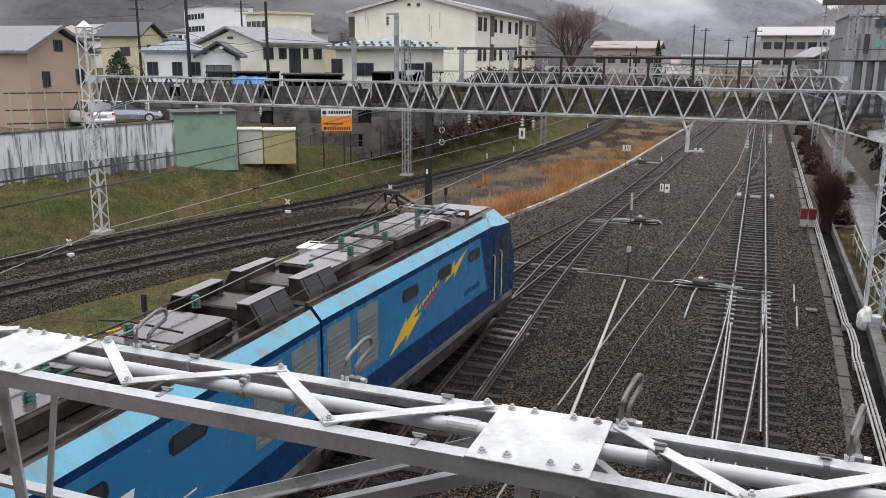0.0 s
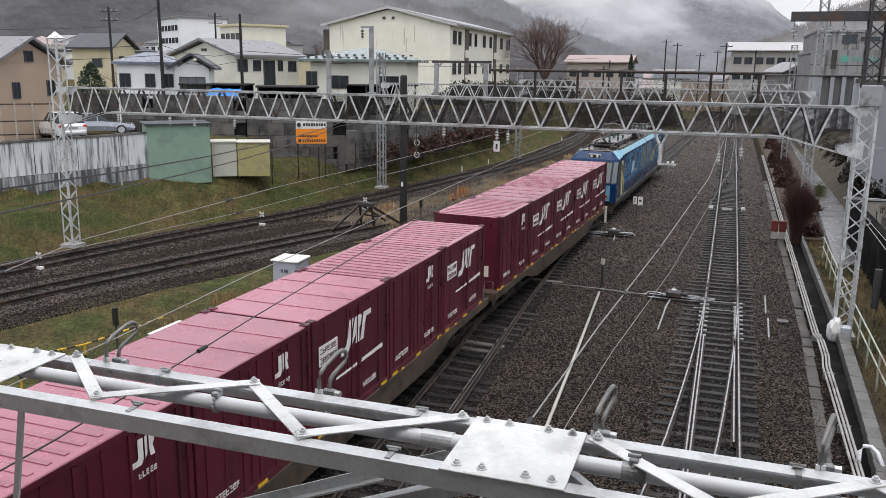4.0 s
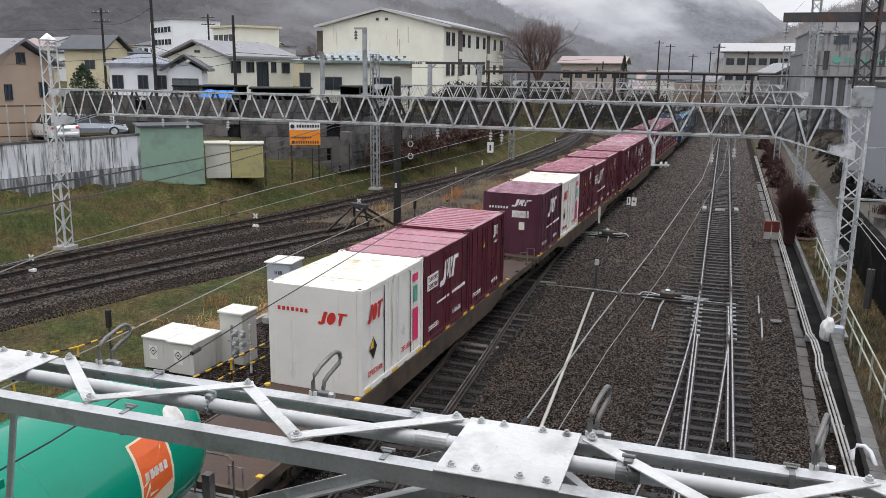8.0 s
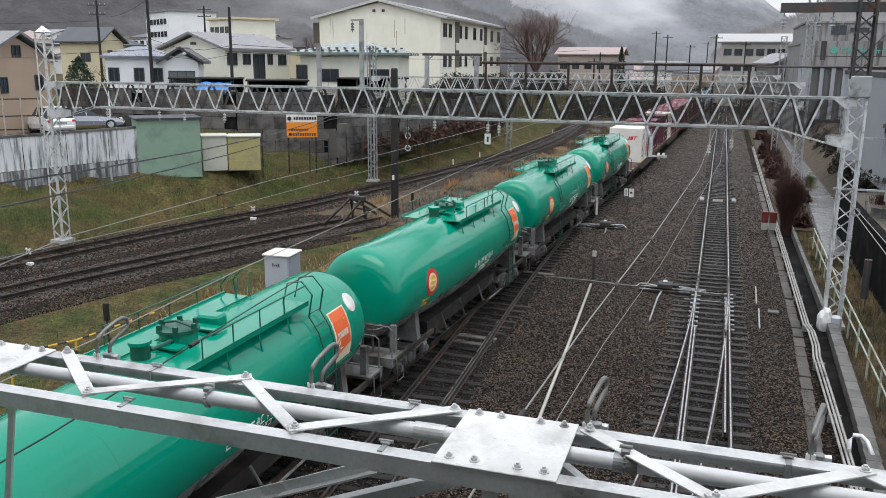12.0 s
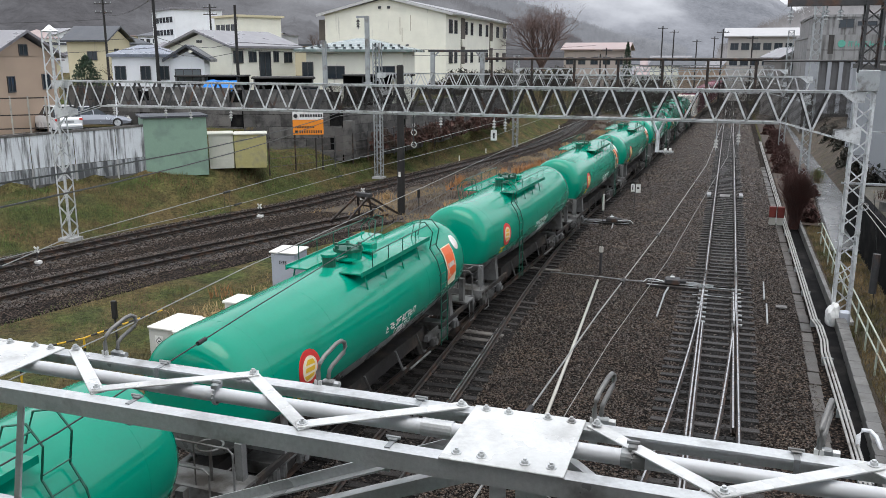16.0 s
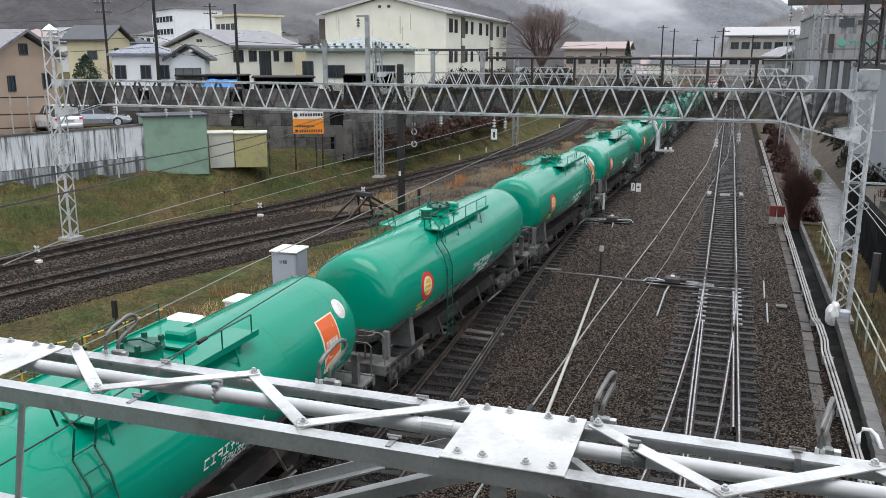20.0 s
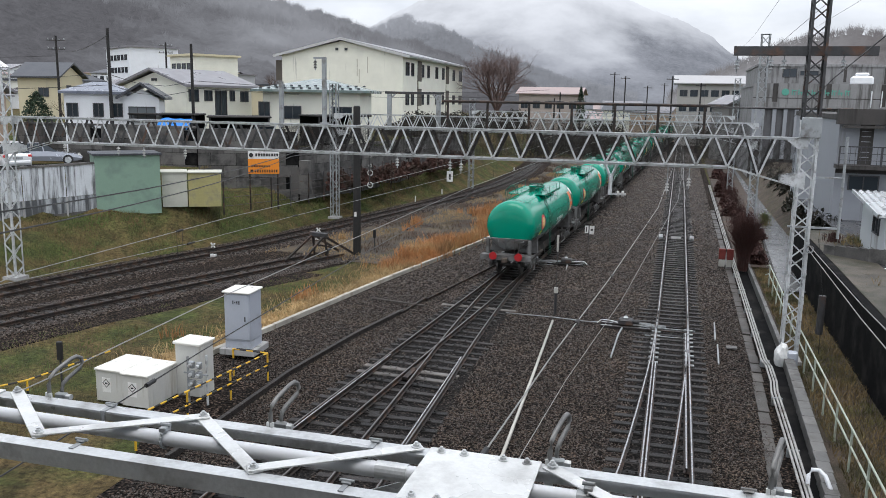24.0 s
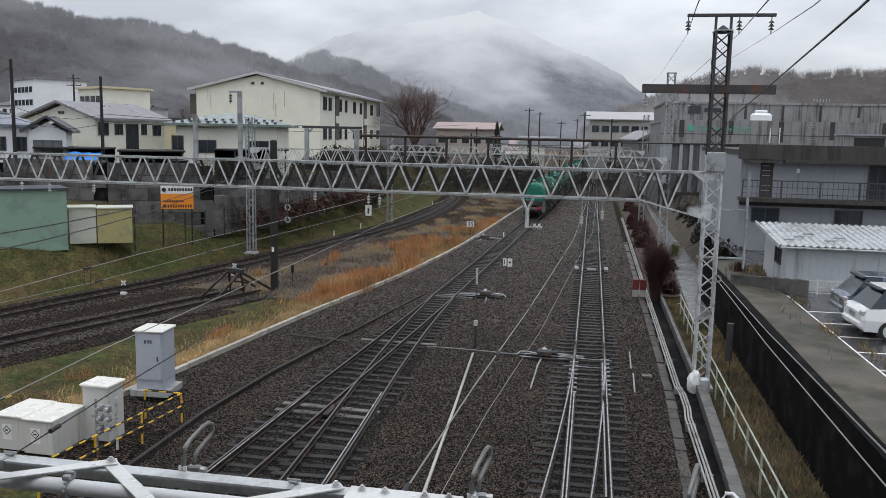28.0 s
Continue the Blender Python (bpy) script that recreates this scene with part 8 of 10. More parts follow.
def hazard_fence():
    root = thing("hazard_fence", "yellow and black striped pipe fence round the cabinets", "fence")

    def striped(p, q, r, name):
        p, q = Vector(p), Vector(q)
        n = max(2, int((q - p).length / 0.22))
        holder = part(name, cyl(p, p.lerp(q, 1 / n), r, n=8), HAZARD_YELLOW, root)
        for k in range(1, n):
            part("stripe", cyl(p.lerp(q, k / n), p.lerp(q, (k + 1) / n), r * 1.01, n=8), HAZARD_BLACK if k % 2 else HAZARD_YELLOW, holder)
    line = [(-11.56, 21.75), (-11.68, 20.85), (-11.78, 19.95), (-11.88, 19.05), (-11.98, 18.1), (-12.08, 17.2), (-12.2, 16.2)]
    for x, y in line[::2]:
        striped((x, y, -0.15), (x, y, 0.72), 0.03, "post")
    for z in (0.34, 0.72):
        striped((*line[0], z), (*line[-1], z), 0.026, "rail")
    for a, b in (((-11.56, 21.75), (-12.75, 21.8)), ((-16.1, 20.4), (-16.5, 17.5)), ((-16.5, 17.5), (-17.3, 16.0))):
        striped((*a, 0.72), (*b, 0.72), 0.026, "rail")
        striped((*b, -0.15), (*b, 0.72), 0.03, "post")
    part("corner_pipe", tube([(-12.75, 21.8, -0.1), (-12.75, 21.8, 0.68), (-12.6, 21.8, 0.74), (-11.7, 21.78, 0.74)], 0.028, n=8), HAZARD_BLACK, root)


hazard_fence()


def buffer_stop():
    root = thing("buffer_stop", "rusty dark buffer stop of bent rails", "buffer stop", (-18.15, 40.1, -0.1), -21)
    for s in (-1, 1):
        part("strut", bar((s * 0.55, -1.9, 0.0), (s * 0.42, 0.0, 1.2), 0.10, 0.10), RAIL_SIDE, root)
        part("strut", bar((s * 0.42, 0.0, 1.2), (s * 0.55, 2.1, 0.0), 0.10, 0.10), RAIL_SIDE, root)
        part("upright", bar((s * 0.5, 0.2, 0.0), (s * 0.42, 0.0, 1.2), 0.09, 0.09), RAIL_SIDE, root)
    part("head_block", box(-0.6, 0.6, -0.12, 0.12, 1.12, 1.36, bevel=0.03), DARK_STEEL, root)
    part("tie", box(-0.6, 0.6, 0.5, 0.58, 0.5, 0.58), RAIL_SIDE, root)


buffer_stop()


def kerb():
    line = smooth_path(KERB, 1.0)
    root = thing("kerb", "pale concrete kerb along the edge of the ballast", "kerb")
    for i, (a, b) in enumerate(zip(line, line[1:])):
        d = (b - a).normalized() * 0.012
        part("kerb_stone", bar((a.x + d.x, a.y + d.y, -0.13), (b.x - d.x, b.y - d.y, -0.13 + random.uniform(-0.01, 0.01)), 0.17, 0.22), KERB_STONE, root)


KERB_STONE = material("pale_kerb_concrete", (0.40, 0.38, 0.33), 0.7, 0, 0.15, 1.2, 25, 0.25, (0.24, 0.21, 0.17), 0.4, 1.5, per=0.12)
kerb()


def tarred_pole():
    root = thing("wooden_pole", "dark tarred pole with a small white plate", "pole", (-16.75, 42.1, -0.2))
    part("shaft", cyl((0, 0, 0), (0, 0, 8.05), 0.215, n=14, r2=0.19), BARK_POLE, root)
    part("plate", box(-0.06, 0.06, -0.23, -0.2, 2.15, 2.4), WHITE_MARK, root, "small white plate")
    part("cap", cyl((0, 0, 8.05), (0, 0, 8.12), 0.19, n=14, r2=0.13), BARK_POLE, root)


tarred_pole()


def point_machine(x, y, s, label):
    root = thing("point_machine", label, "point machine", (x, y, -0.12), 0, group="point machines")
    part("housing", box(-0.28, 0.28, -0.22, 0.22, 0.02, 0.27, bevel=0.05), DARK_STEEL, root, "dark rounded housing")
    part("cover", box(-0.1, 0.08, -0.08, 0.10, 0.27, 0.33, bevel=0.03), GALV, root, "small pale cover")
    for k in (-0.34, 0.10, 0.40):
        part("base_sleeper", box(-0.95, 0.95, k - 0.09, k + 0.09, -0.08, 0.03, bevel=0.01), SLEEPER, root)
        part("tie_strap", box(-0.92, -0.5, k - 0.018, k + 0.018, 0.03, 0.045), GALV, root)
        part("tie_strap", box(0.5, 0.92, k - 0.018, k + 0.018, 0.03, 0.045), GALV_DARK, root)
    for k in (-0.16, 0.03, 0.2):
        part("rod", cyl((s * 0.25, k, 0.07), (s * 1.5, k, 0.04), 0.02, n=6), GALV_DARK, root)
    part("motor_end", cyl((0.26, 0.05, 0.15), (0.5, 0.05, 0.15), 0.09, n=12), DARK_STEEL, root)
    part("cover_bolt", cyl((-0.02, 0.0, 0.36), (-0.02, 0.0, 0.40), 0.03, n=8), GALV_DARK, root)
    part("conduit", tube([(-s * 0.3, -0.05, 0.1), (-s * 0.7, 0.0, 0.15), (-s * 0.95, 0.1, 0.12), (-s * 1.1, 0.0, 0.0)], 0.022, n=6), GALV, root)
    part("lever", bar((-s * 0.1, -0.3, 0.0), (-s * 0.2, -1.5, -0.02), 0.06, 0.03), GALV_DARK, root)


point_machine(-1.52, 31.8, 1, "point machine beside the straight track")
point_machine(-5.35, 43.4, -1, "point machine beside the freight track")
point_machine(-8.7, 68.2, 1, "distant point machine beside the kerb")


def point_rods():
    root = thing("switch_rodding", "bright steel switch rods across the rails", "switch rods")
    for i, y in enumerate((31.4, 31.75, 32.2, 30.6)):
        part("rod", cyl((-0.75, y, -0.11), (1.05, y, -0.11), 0.02, n=6), GALV_DARK if i % 2 else RAIL_SIDE, root)
    for i in range(9):
        y = 27.4 + i * 0.55
        for x in (-0.36, 0.8):
            part("slide_chair", box(x - 0.16, x + 0.16, y - 0.07, y + 0.07, -0.14, -0.10), GALV_DARK, root)
    for y in (42.6, 43.1):
        part("rod", cyl((-8.1, y, -0.11), (-5.9, y, -0.11), 0.018, n=6), GALV_DARK, root)


point_rods()


def track_plates():
    root = thing("joint_plates", "grey plates and boxes beside an insulated rail joint", "track plates", (0.22, 54.2, -0.15))
    part("middle_plate", box(-0.3, 0.3, -0.5, 0.5, 0.0, 0.06), CONCRETE_WET, root)
    for x in (-0.95, 0.95):
        part("joint_box", box(x - 0.12, x + 0.12, -0.55, 0.55, 0.0, 0.16, bevel=0.02), GALV_DARK, root)
        part("joint_bar", box(x * 0.68 - 0.03, x * 0.68 + 0.03, -0.6, 0.6, 0.02, 0.1), RAIL_SIDE, root)


track_plates()


def closure_rails():
    """Switch blades and check rails of the two turnouts."""
    root = thing("switch_rails", "switch blades and check rails of the turnouts", "switch rails")
    for pts, off in (([(0.22 + 0.09, 12), (0.22 + 0.09, 20), (0.22 + 0.09, 27)], -GAUGE), ([(0.2, 19), (0.21, 24), (0.23, 31)], GAUGE - 0.11)):
        part("check_rail", rail_mesh(smooth_path(pts, 1.5), off), None, root)
    c = smooth_path([(-8.62, 17), (-8.46, 21), (-8.28, 25)], 1.5)
    part("check_rail", rail_mesh(c, -GAUGE + 0.09), None, root)
    c = smooth_path([(-6.52, 17.5), (-6.75, 22), (-6.95, 25.5)], 1.5)
    part("check_rail", rail_mesh(c, GAUGE - 0.09), None, root)
    for x, y in ((-7.62, 23.6), (-7.5, 24.4)):
        part("frog_block", box(x - 0.09, x + 0.09, y - 0.5, y + 0.5, -0.13, -0.05), RAIL_SIDE, root)


closure_rails()


def ground_conduits():
    root = thing("ground_conduit", "pale conduit lying on the ballast", "conduit")
    part("pipe", tube([(-3.35, 14.5, -0.12), (-3.62, 18.3, -0.12), (-3.95, 25, -0.11), (-4.3, 31.4, -0.1)], 0.046, n=8), PALE_PIPE, root, smooth=True)
    r2 = thing("ground_conduit", "thin grey conduit across the ballast to a point machine", "conduit")
    part("pipe", tube([(-6.3, 32.1, -0.12), (-4.4, 32.05, -0.12), (-2.9, 31.8, -0.11), (-2.6, 31.85, -0.1)], 0.02, n=8), GALV_DARK, r2, smooth=True)
    r3 = thing("timber_edge", "dark wooden edging beside the cabinets", "timber")
    for a, b in (((-11.2, 16), (-11.25, 22.5)), ((-11.25, 22.5), (-10.9, 27)), ((-10.9, 27), (-10.35, 30.9))):
        part("plank", bar((*a, -0.12), (*b, -0.12), 0.12, 0.16), SLEEPER, r3)
    r4 = thing("fallen_pole", "grey wooden pole lying on the ballast", "pole")
    part("pole", cyl((-12.3, 32.6, -0.12), (-9.6, 32.0, -0.10), 0.034, n=8), SLAB, r4)
    part("stick", cyl((-11.5, 33.3, -0.12), (-10.7, 33.6, -0.10), 0.022, n=8), SLAB, r4)
    r5 = thing("spare_rail", "rusty spare rails lying on the ballast", "rail")
    for a, b in (((-10.0, 33.2), (-8.6, 43)), ((-10.3, 30.6), (-10.1, 33.5))):
        part("bar", bar((*a, -0.12), (*b, -0.12), 0.07, 0.08), RAIL_SIDE, r5)
    r6 = thing("steel_bar", "loose steel bars beside the straight track", "bar")
    for a, b in (((1.75, 30.9), (1.8, 33.3)), ((1.75, 27.9), (1.8, 30.2)), ((-1.75, 27.5), (-1.7, 30.4))):
        part("bar", bar((*a, -0.13), (*b, -0.12), 0.05, 0.05), GALV_DARK, r6)
    part("slab", box(2.1, 2.45, 29.9, 30.2, -0.15, -0.1), CONCRETE_WET, r6)


ground_conduits()


def marker_post(x, y, h, kind):
    if kind == "post":
        root = thing("marker_post", "thin post with a pale top and a grey joint", "post", (x, y, -0.15))
        part("lower_shaft", cyl((0, 0, 0), (0, 0, 0.95), 0.06, n=8), DARK_STEEL, root)
        part("joint", cyl((0, 0, 0.9), (0, 0, 1.12), 0.085, n=8), PALE_PIPE, root)
        part("shaft", cyl((0, 0, 1.1), (0, 0, 2.6), 0.016, n=8), DARK_STEEL, root)
        part("top", cyl((0, 0, 2.6), (0, 0, 3.25), 0.045, n=8), PALE_PIPE, root, "pale top")
    elif kind == "sign":
        root = thing("track_sign", "pair of small white track signs on a thin post", "sign", (x, y, -0.15))
        part("post", cyl((0, 0, 0), (0, 0, 1.75), 0.025, n=6), DARK_STEEL, root)
        part("plate", box(-0.22, -0.02, -0.03, -0.015, 1.3, 1.72), WHITE_MARK, root)
        part("plate", box(0.04, 0.30, -0.03, -0.015, 1.25, 1.72), WHITE_MARK, root)
        part("mark", box(-0.15, -0.1, -0.035, -0.03, 1.38, 1.66), BLACK, root)
        part("mark", box(0.10, 0.22, -0.035, -0.03, 1.45, 1.55), BLACK, root)
    elif kind == "speed":
        root = thing("speed_sign", "white speed limit board reading 35 on a post", "sign", (x, y, -0.15))
        part("post", cyl((0, 0, 0), (0, 0, 1.8), 0.03, n=6), DARK_STEEL, root)
        p = part("board", box(-0.3, 0.3, -0.04, -0.02, 1.35, 1.8), WHITE_MARK, root)
        cu = bpy.data.curves.new("numerals", "FONT")
        cu.body, cu.size, cu.align_x, cu.extrude = "35", 0.5, "CENTER", 0.002
        t = new("numerals", cu)
        t.data.materials.append(BLACK)
        t.parent = p
        t.matrix_basis = pose(0, -0.045, 1.4, 90, 0, 0)
    elif kind == "dwarf":
        root = thing("marker_stake", "short black stake with a lamp head", "stake", (x, y, -0.15), group="short stakes")
        part("shaft", cyl((0, 0, 0), (0, 0, h * 0.6), 0.03, n=6), DARK_STEEL, root)
        part("head", box(-0.08, 0.08, -0.06, 0.06, h * 0.6, h, bevel=0.02), BLACK, root)
    elif kind == "white":
        root = thing("marker_stake", "short white track marker", "stake", (x, y, lift(x, y)), group="white track markers")
        part("shaft", cyl((0, 0, 0), (0, 0, h), 0.06, n=8, r2=0.05), WHITE_MARK, root)
        part("foot", cyl((0, 0, -0.02), (0, 0, 0.05), 0.09, n=8), DARK_STEEL, root)
    elif kind == "cross":
        root = thing("fouling_marker", "small white track marker with crossed plates", "marker", (x, y, -0.15), group="crossed markers")
        part("stem", cyl((0, 0, 0), (0, 0, 0.5), 0.02, n=6), DARK_STEEL, root)
        for a in (45, -45):
            bm = box(-0.17, 0.17, -0.012, 0.012, -0.04, 0.04)
            bmesh.ops.transform(bm, matrix=pose(0, 0, 0.6, 0, a, 0), verts=bm.verts[:])
            part("arm", bm, WHITE_MARK, root)
        part("base", box(-0.15, 0.15, -0.1, 0.1, 0.0, 0.12), WHITE_MARK, root)


marker_post(-4.38, 32.6, 3.2, "post")
marker_post(-4.5, 46.0, 1.7, "sign")
marker_post(-9.3, 64.5, 1.7, "speed")
marker_post(-16.2, 43.4, 1.2, "dwarf")
marker_post(-16.95, 19.3, 1.4, "dwarf")
for x, y in ((-19.0, 66), (-18.4, 72), (-7.2, 70), (-17.2, 100)):
    marker_post(x - 2.0 if x < -10 else x, y, 0.5, "white")
marker_post(-23.6, 38.6, 0.6, "cross")
marker_post(-20.6, 45.5, 0.6, "cross")
marker_post(-27.0, 26.5, 0.6, "cross")


def red_case():
    root = thing("red_case", "faded red trackside case on white legs", "case", (2.8, 45.7, -0.15))
    for x in (-0.2, 0.2):
        part("box", box(x - 0.17, x + 0.17, -0.12, 0.12, 0.38, 0.95, bevel=0.02), RED_BOX, root)
        part("leg", box(x - 0.15, x + 0.15, -0.1, 0.1, 0, 0.38), PALE_PIPE, root)


red_case()


def wrapped_bundle():
    bm = bmesh.new()
    bmesh.ops.create_icosphere(bm, subdivisions=3, radius=0.3)
    for v in bm.verts:
        n = noise.noise(v.co * 6) * 0.12 + noise.noise(v.co * 14) * 0.05
        v.co = Vector((v.co.x * 0.75, v.co.y * 0.8, v.co.z * 1.5)) * (1 + n * 2)
    root = thing("wrapped_bundle", "crumpled white plastic sheet tied round a conduit", "plastic sheet", (3.75, 28.6, 0.15))
    part("sheet", bm, PLASTIC, root)
    part("grey_flap", box(0.15, 0.5, -0.15, 0.12, -0.35, 0.2, bevel=0.05), CAB_GREY, root, "grey folded flap")


wrapped_bundle()


# ---- dressing of the gantries ----
def mast_arms():
    root = thing("mast_crossarm", "dark crossarms with insulators on the tall mast", "crossarm", (4.03, G1, 0))
    part("beam", box(-2.5, 1.77, -0.14, 0.14, 9.93, 10.22), DARK_STEEL, root, "wide dark steel beam")
    part("top_arm", box(-1.16, 1.63, -0.06, 0.06, 12.42, 12.52), DARK_STEEL, root)
    for x in (-0.24, 0.24):
        part("arm_post", box(x - 0.04, x + 0.04, -0.04, 0.04, 11.95, 12.42), DARK_STEEL, root)
    part("cap", cyl((0, 0, 11.9), (0, 0, 12.15), 0.36, n=4, r2=0.02), DARK_STEEL, root)
    for x, z in ((-1.12, 12.42), (0.5, 12.42), (1.5, 12.42), (-2.38, 9.93), (-1.35, 9.93), (-0.95, 9.93), (0.8, 9.93)):
        bm = cyl((x, 0, z), (x, 0, z - 0.55), 0.018, n=6)
        for k in range(3):
            cyl((x, 0, z - 0.2 - k * 0.11), (x, 0, z - 0.13 - k * 0.11), 0.1, bm, 10, r2=0.04)
        part("insulator", bm, BROWN_INSULATOR if z > 12 else GALV_DARK, root)
    part("box", box(-0.3, 0.3, -0.45, -0.29, 7.35, 8.0, bevel=0.02), GALV_DARK, root, "grey box on the mast")
    part("lower_arm", box(0.28, 1.15, -0.04, 0.04, 6.05, 6.1), GALV_DARK, root)
    part("lower_arm", box(-0.4, 1.1, -0.05, 0.05, 4.4, 4.46), GALV_DARK, root)
    part("strut_pole", cyl((1.15, 0, 4.1), (1.15, 0, 7.4), 0.045, n=8), GALV_DARK, root)
    part("pulley", tube([(0.3 + 0.11 * math.cos(a), -0.34, 3.75 + 0.11 * math.sin(a)) for a in np.linspace(0, 2 * math.pi, 17)[:-1]], 0.025, n=6, closed=True), GALV_DARK, root)


mast_arms()


def tension_weight():
    root = thing("tension_weight", "dark cylindrical line-tension weight hanging by the mast", "weight", (5.05, 30.0, 0))
    part("weight", cyl((0, 0, 0.65), (0, 0, 2.0), 0.12, n=12), DARK_STEEL, root)
    part("wire", tube([(0, 0, 2.0), (-0.35, -0.3, 4.0)], 0.012, n=5), WIRE, root)
    part("guide", tube([(0.05, 0, 0.65), (0.05, 0, -0.2)], 0.01, n=5), WIRE, root)


tension_weight()


def line_poles():
    """Upright hangers, drop arms and insulators on the girders."""
    root = thing("catenary_support", "Y-shaped drop arm with white insulators under the girder", "drop arm", (-2.2, G1, 0))
    part("stem", cyl((0, 0, 5.2), (0, 0, 5.83), 0.07, n=8), GALV, root)
    for s in (-1, 1):
        part("arm", cyl((0, 0, 5.78), (s * 0.24, 0, 6.33), 0.05, n=8), GALV, root)
        part("insulator", cyl((0.24 + 0.16 * (s > 0), 0, 5.24), (0.32 + 0.16 * (s > 0), 0, 5.24), 0.11, n=12), INSULATOR, root)
    part("foot", box(-0.05, 0.55, -0.04, 0.04, 5.2, 5.26), GALV, root)
    r3 = thing("pipe_frame", "far dark beam beyond the second girder", "pipe frame", (0, G2 - 2, 0))
    part("rail", tube([(1.6, 0, 8.15), (9.0, 0, 8.2)], 0.05, n=8), DARK_STEEL, r3)
    r5 = thing("lamp_bracket", "grey upright with an insulator arm on the girder", "bracket", (-12.92, G1, 0))
    part("post", box(-0.07, 0.07, -0.07, 0.07, 7.2, 9.82), GALV_DARK, r5)
    part("arm", box(-0.42, 0.05, -0.03, 0.03, 9.76, 9.83), GALV_DARK, r5)
    for k in range(3):
        part("insulator", cyl((-0.36, 0, 9.42 + 0.1 * k), (-0.36, 0, 9.5 + 0.1 * k), 0.075, n=10, r2=0.03), BROWN_INSULATOR, r5)
    part("stem", cyl((-0.36, 0, 9.35), (-0.36, 0, 9.78), 0.02, n=6), GALV_DARK, r5)
    part("foot", box(-0.13, 0.13, -0.13, 0.13, 7.34, 7.42), GALV_DARK, r5)
    r6 = thing("lamp_bracket", "short grey upright on the girder", "bracket", (-14.7, G1, 0))
    part("post", box(-0.07, 0.07, -0.07, 0.07, 7.2, 8.92), GALV_DARK, r6)
    for x, z in ((-22.0, 6.2), (-24.6, 6.25), (-18.9, 6.2), (-20.8, 6.15), (-9.98, 6.18), (-7.95, 6.14), (-7.54, 6.1), (0.4, 5.9), (-0.3, 5.7)):
        r = thing("hanging_insulator", "white insulator hanging under the girder", "insulator", (x, G1 - 0.1, 0), group="girder insulators")
        for k in range(3):
            part("disc", cyl((0, 0, z - 0.1 * k - 0.06), (0, 0, z - 0.1 * k), 0.075, n=12, r2=0.035), INSULATOR, r)
        part("rod", cyl((0, 0, z - 0.36), (0, 0, 6.33), 0.02, n=6), GALV_DARK, r)
    hb = thing("hanging_box", "small white box hanging under the girder", "box", (-7.98, G1, 0))
    part("case", box(-0.105, 0.105, -0.06, 0.06, 5.40, 5.78, bevel=0.01), WHITE_MARK, hb)
    part("slot", box(-0.02, 0.05, -0.064, -0.06, 5.48, 5.68), BLACK, hb, "dark slot")
    part("rod", cyl((0, 0, 5.78), (0, 0, 6.33), 0.025, n=6), DARK_STEEL, hb)
    rs = thing("insulator_string", "string of pale ring insulators hanging under the girder", "insulator", (-11.1, G1, 0))
    part("rod", cyl((0, 0, 5.1), (0, 0, 6.33), 0.02, n=6), DARK_STEEL, rs)
    for z, r_ in ((6.22, 0.05), (5.86, 0.05), (5.59, 0.1), (5.13, 0.1)):
        part("ring", tube([(r_ * math.cos(a), 0.04, z + r_ * math.sin(a)) for a in np.linspace(0, 2 * math.pi, 13)[:-1]], 0.022, n=6, closed=True), INSULATOR, rs)


line_poles()


# ---- overhead wires ----
def wire(points, r, material_, label, beads=0, sag=0.0, hangers=None):
    pts = [Vector(p) for p in points]
    dense = []
    for a, b in zip(pts, pts[1:]):
        n = max(3, int((b - a).length / 3))
        for k in range(n):
            u = k / n
            dense.append(a.lerp(b, u) - Vector((0, 0, sag * 4 * u * (1 - u))))
    dense.append(pts[-1])
    root = thing("overhead_wire", label, "wire", group="overhead wires")
    part("strand", tube(dense, r, n=5), material_, root)
    if beads:
        acc, count = 0.0, 0
        for a, b in zip(dense, dense[1:]):
            acc += (b - a).length
            if acc > beads:
                acc = 0
                d = (b - a).normalized() * 0.09
                part("clamp", cyl(a - d, a + d, r * 3.2, n=8), WIRE, root)
                count += 1
                if hangers and count % hangers == 0:
                    for o in (-0.05, 0.05):
                        part("hanger", cyl(a + Vector((o, 0, 0)), a + Vector((o, 0, -1.05)), r * 0.5, n=5), WIRE, root)
    return root


wire([(-1.75, -3, 5.15), (-1.56, 7.1, 5.15), (-1.4, 10.3, 5.15), (-1.06, 15.6, 5.15), (-0.5, 26.5, 5.15), (-0.2, 43.6, 5.15), (0.2, 78, 5.15)], 0.0097, WIRE_PALE, "beaded contact wire over the turnout", beads=4.2)
wire([(-1.4, -3, 5.15), (-1.22, 7.2, 5.15), (-1.1, 9.4, 5.15), (-0.75, 13.6, 5.15), (-0.4, 20, 5.15), (0.1, 29, 5.15), (0.35, 52, 5.15)], 0.0045, WIRE_PALE, "thin contact wire over the straight track")
wire([(0.35, 29, 5.15), (0.1, 52, 5.15), (0.35, 78, 5.15), (0.3, 112, 5.15)], 0.0060, WIRE_PALE, "contact wire over the straight track")
wire([(0.35, 29, 6.2), (0.2, 52, 6.3), (0.3, 78, 6.3), (0.3, 112, 6.3)], 0.0060, WIRE, "messenger wire over the straight track", sag=0.5)
wire([(-6.6, -3, 5.15), (-6.8, 7.7, 5.15), (-7.0, 11, 5.15), (-7.1, 16.2, 5.15), (-7.4, 29, 5.15), (-7.0, 52, 5.15), (-6.1, 78, 5.15), (-5, 112, 5.15)], 0.0083, WIRE_PALE, "contact wire over the freight track", beads=9.5)
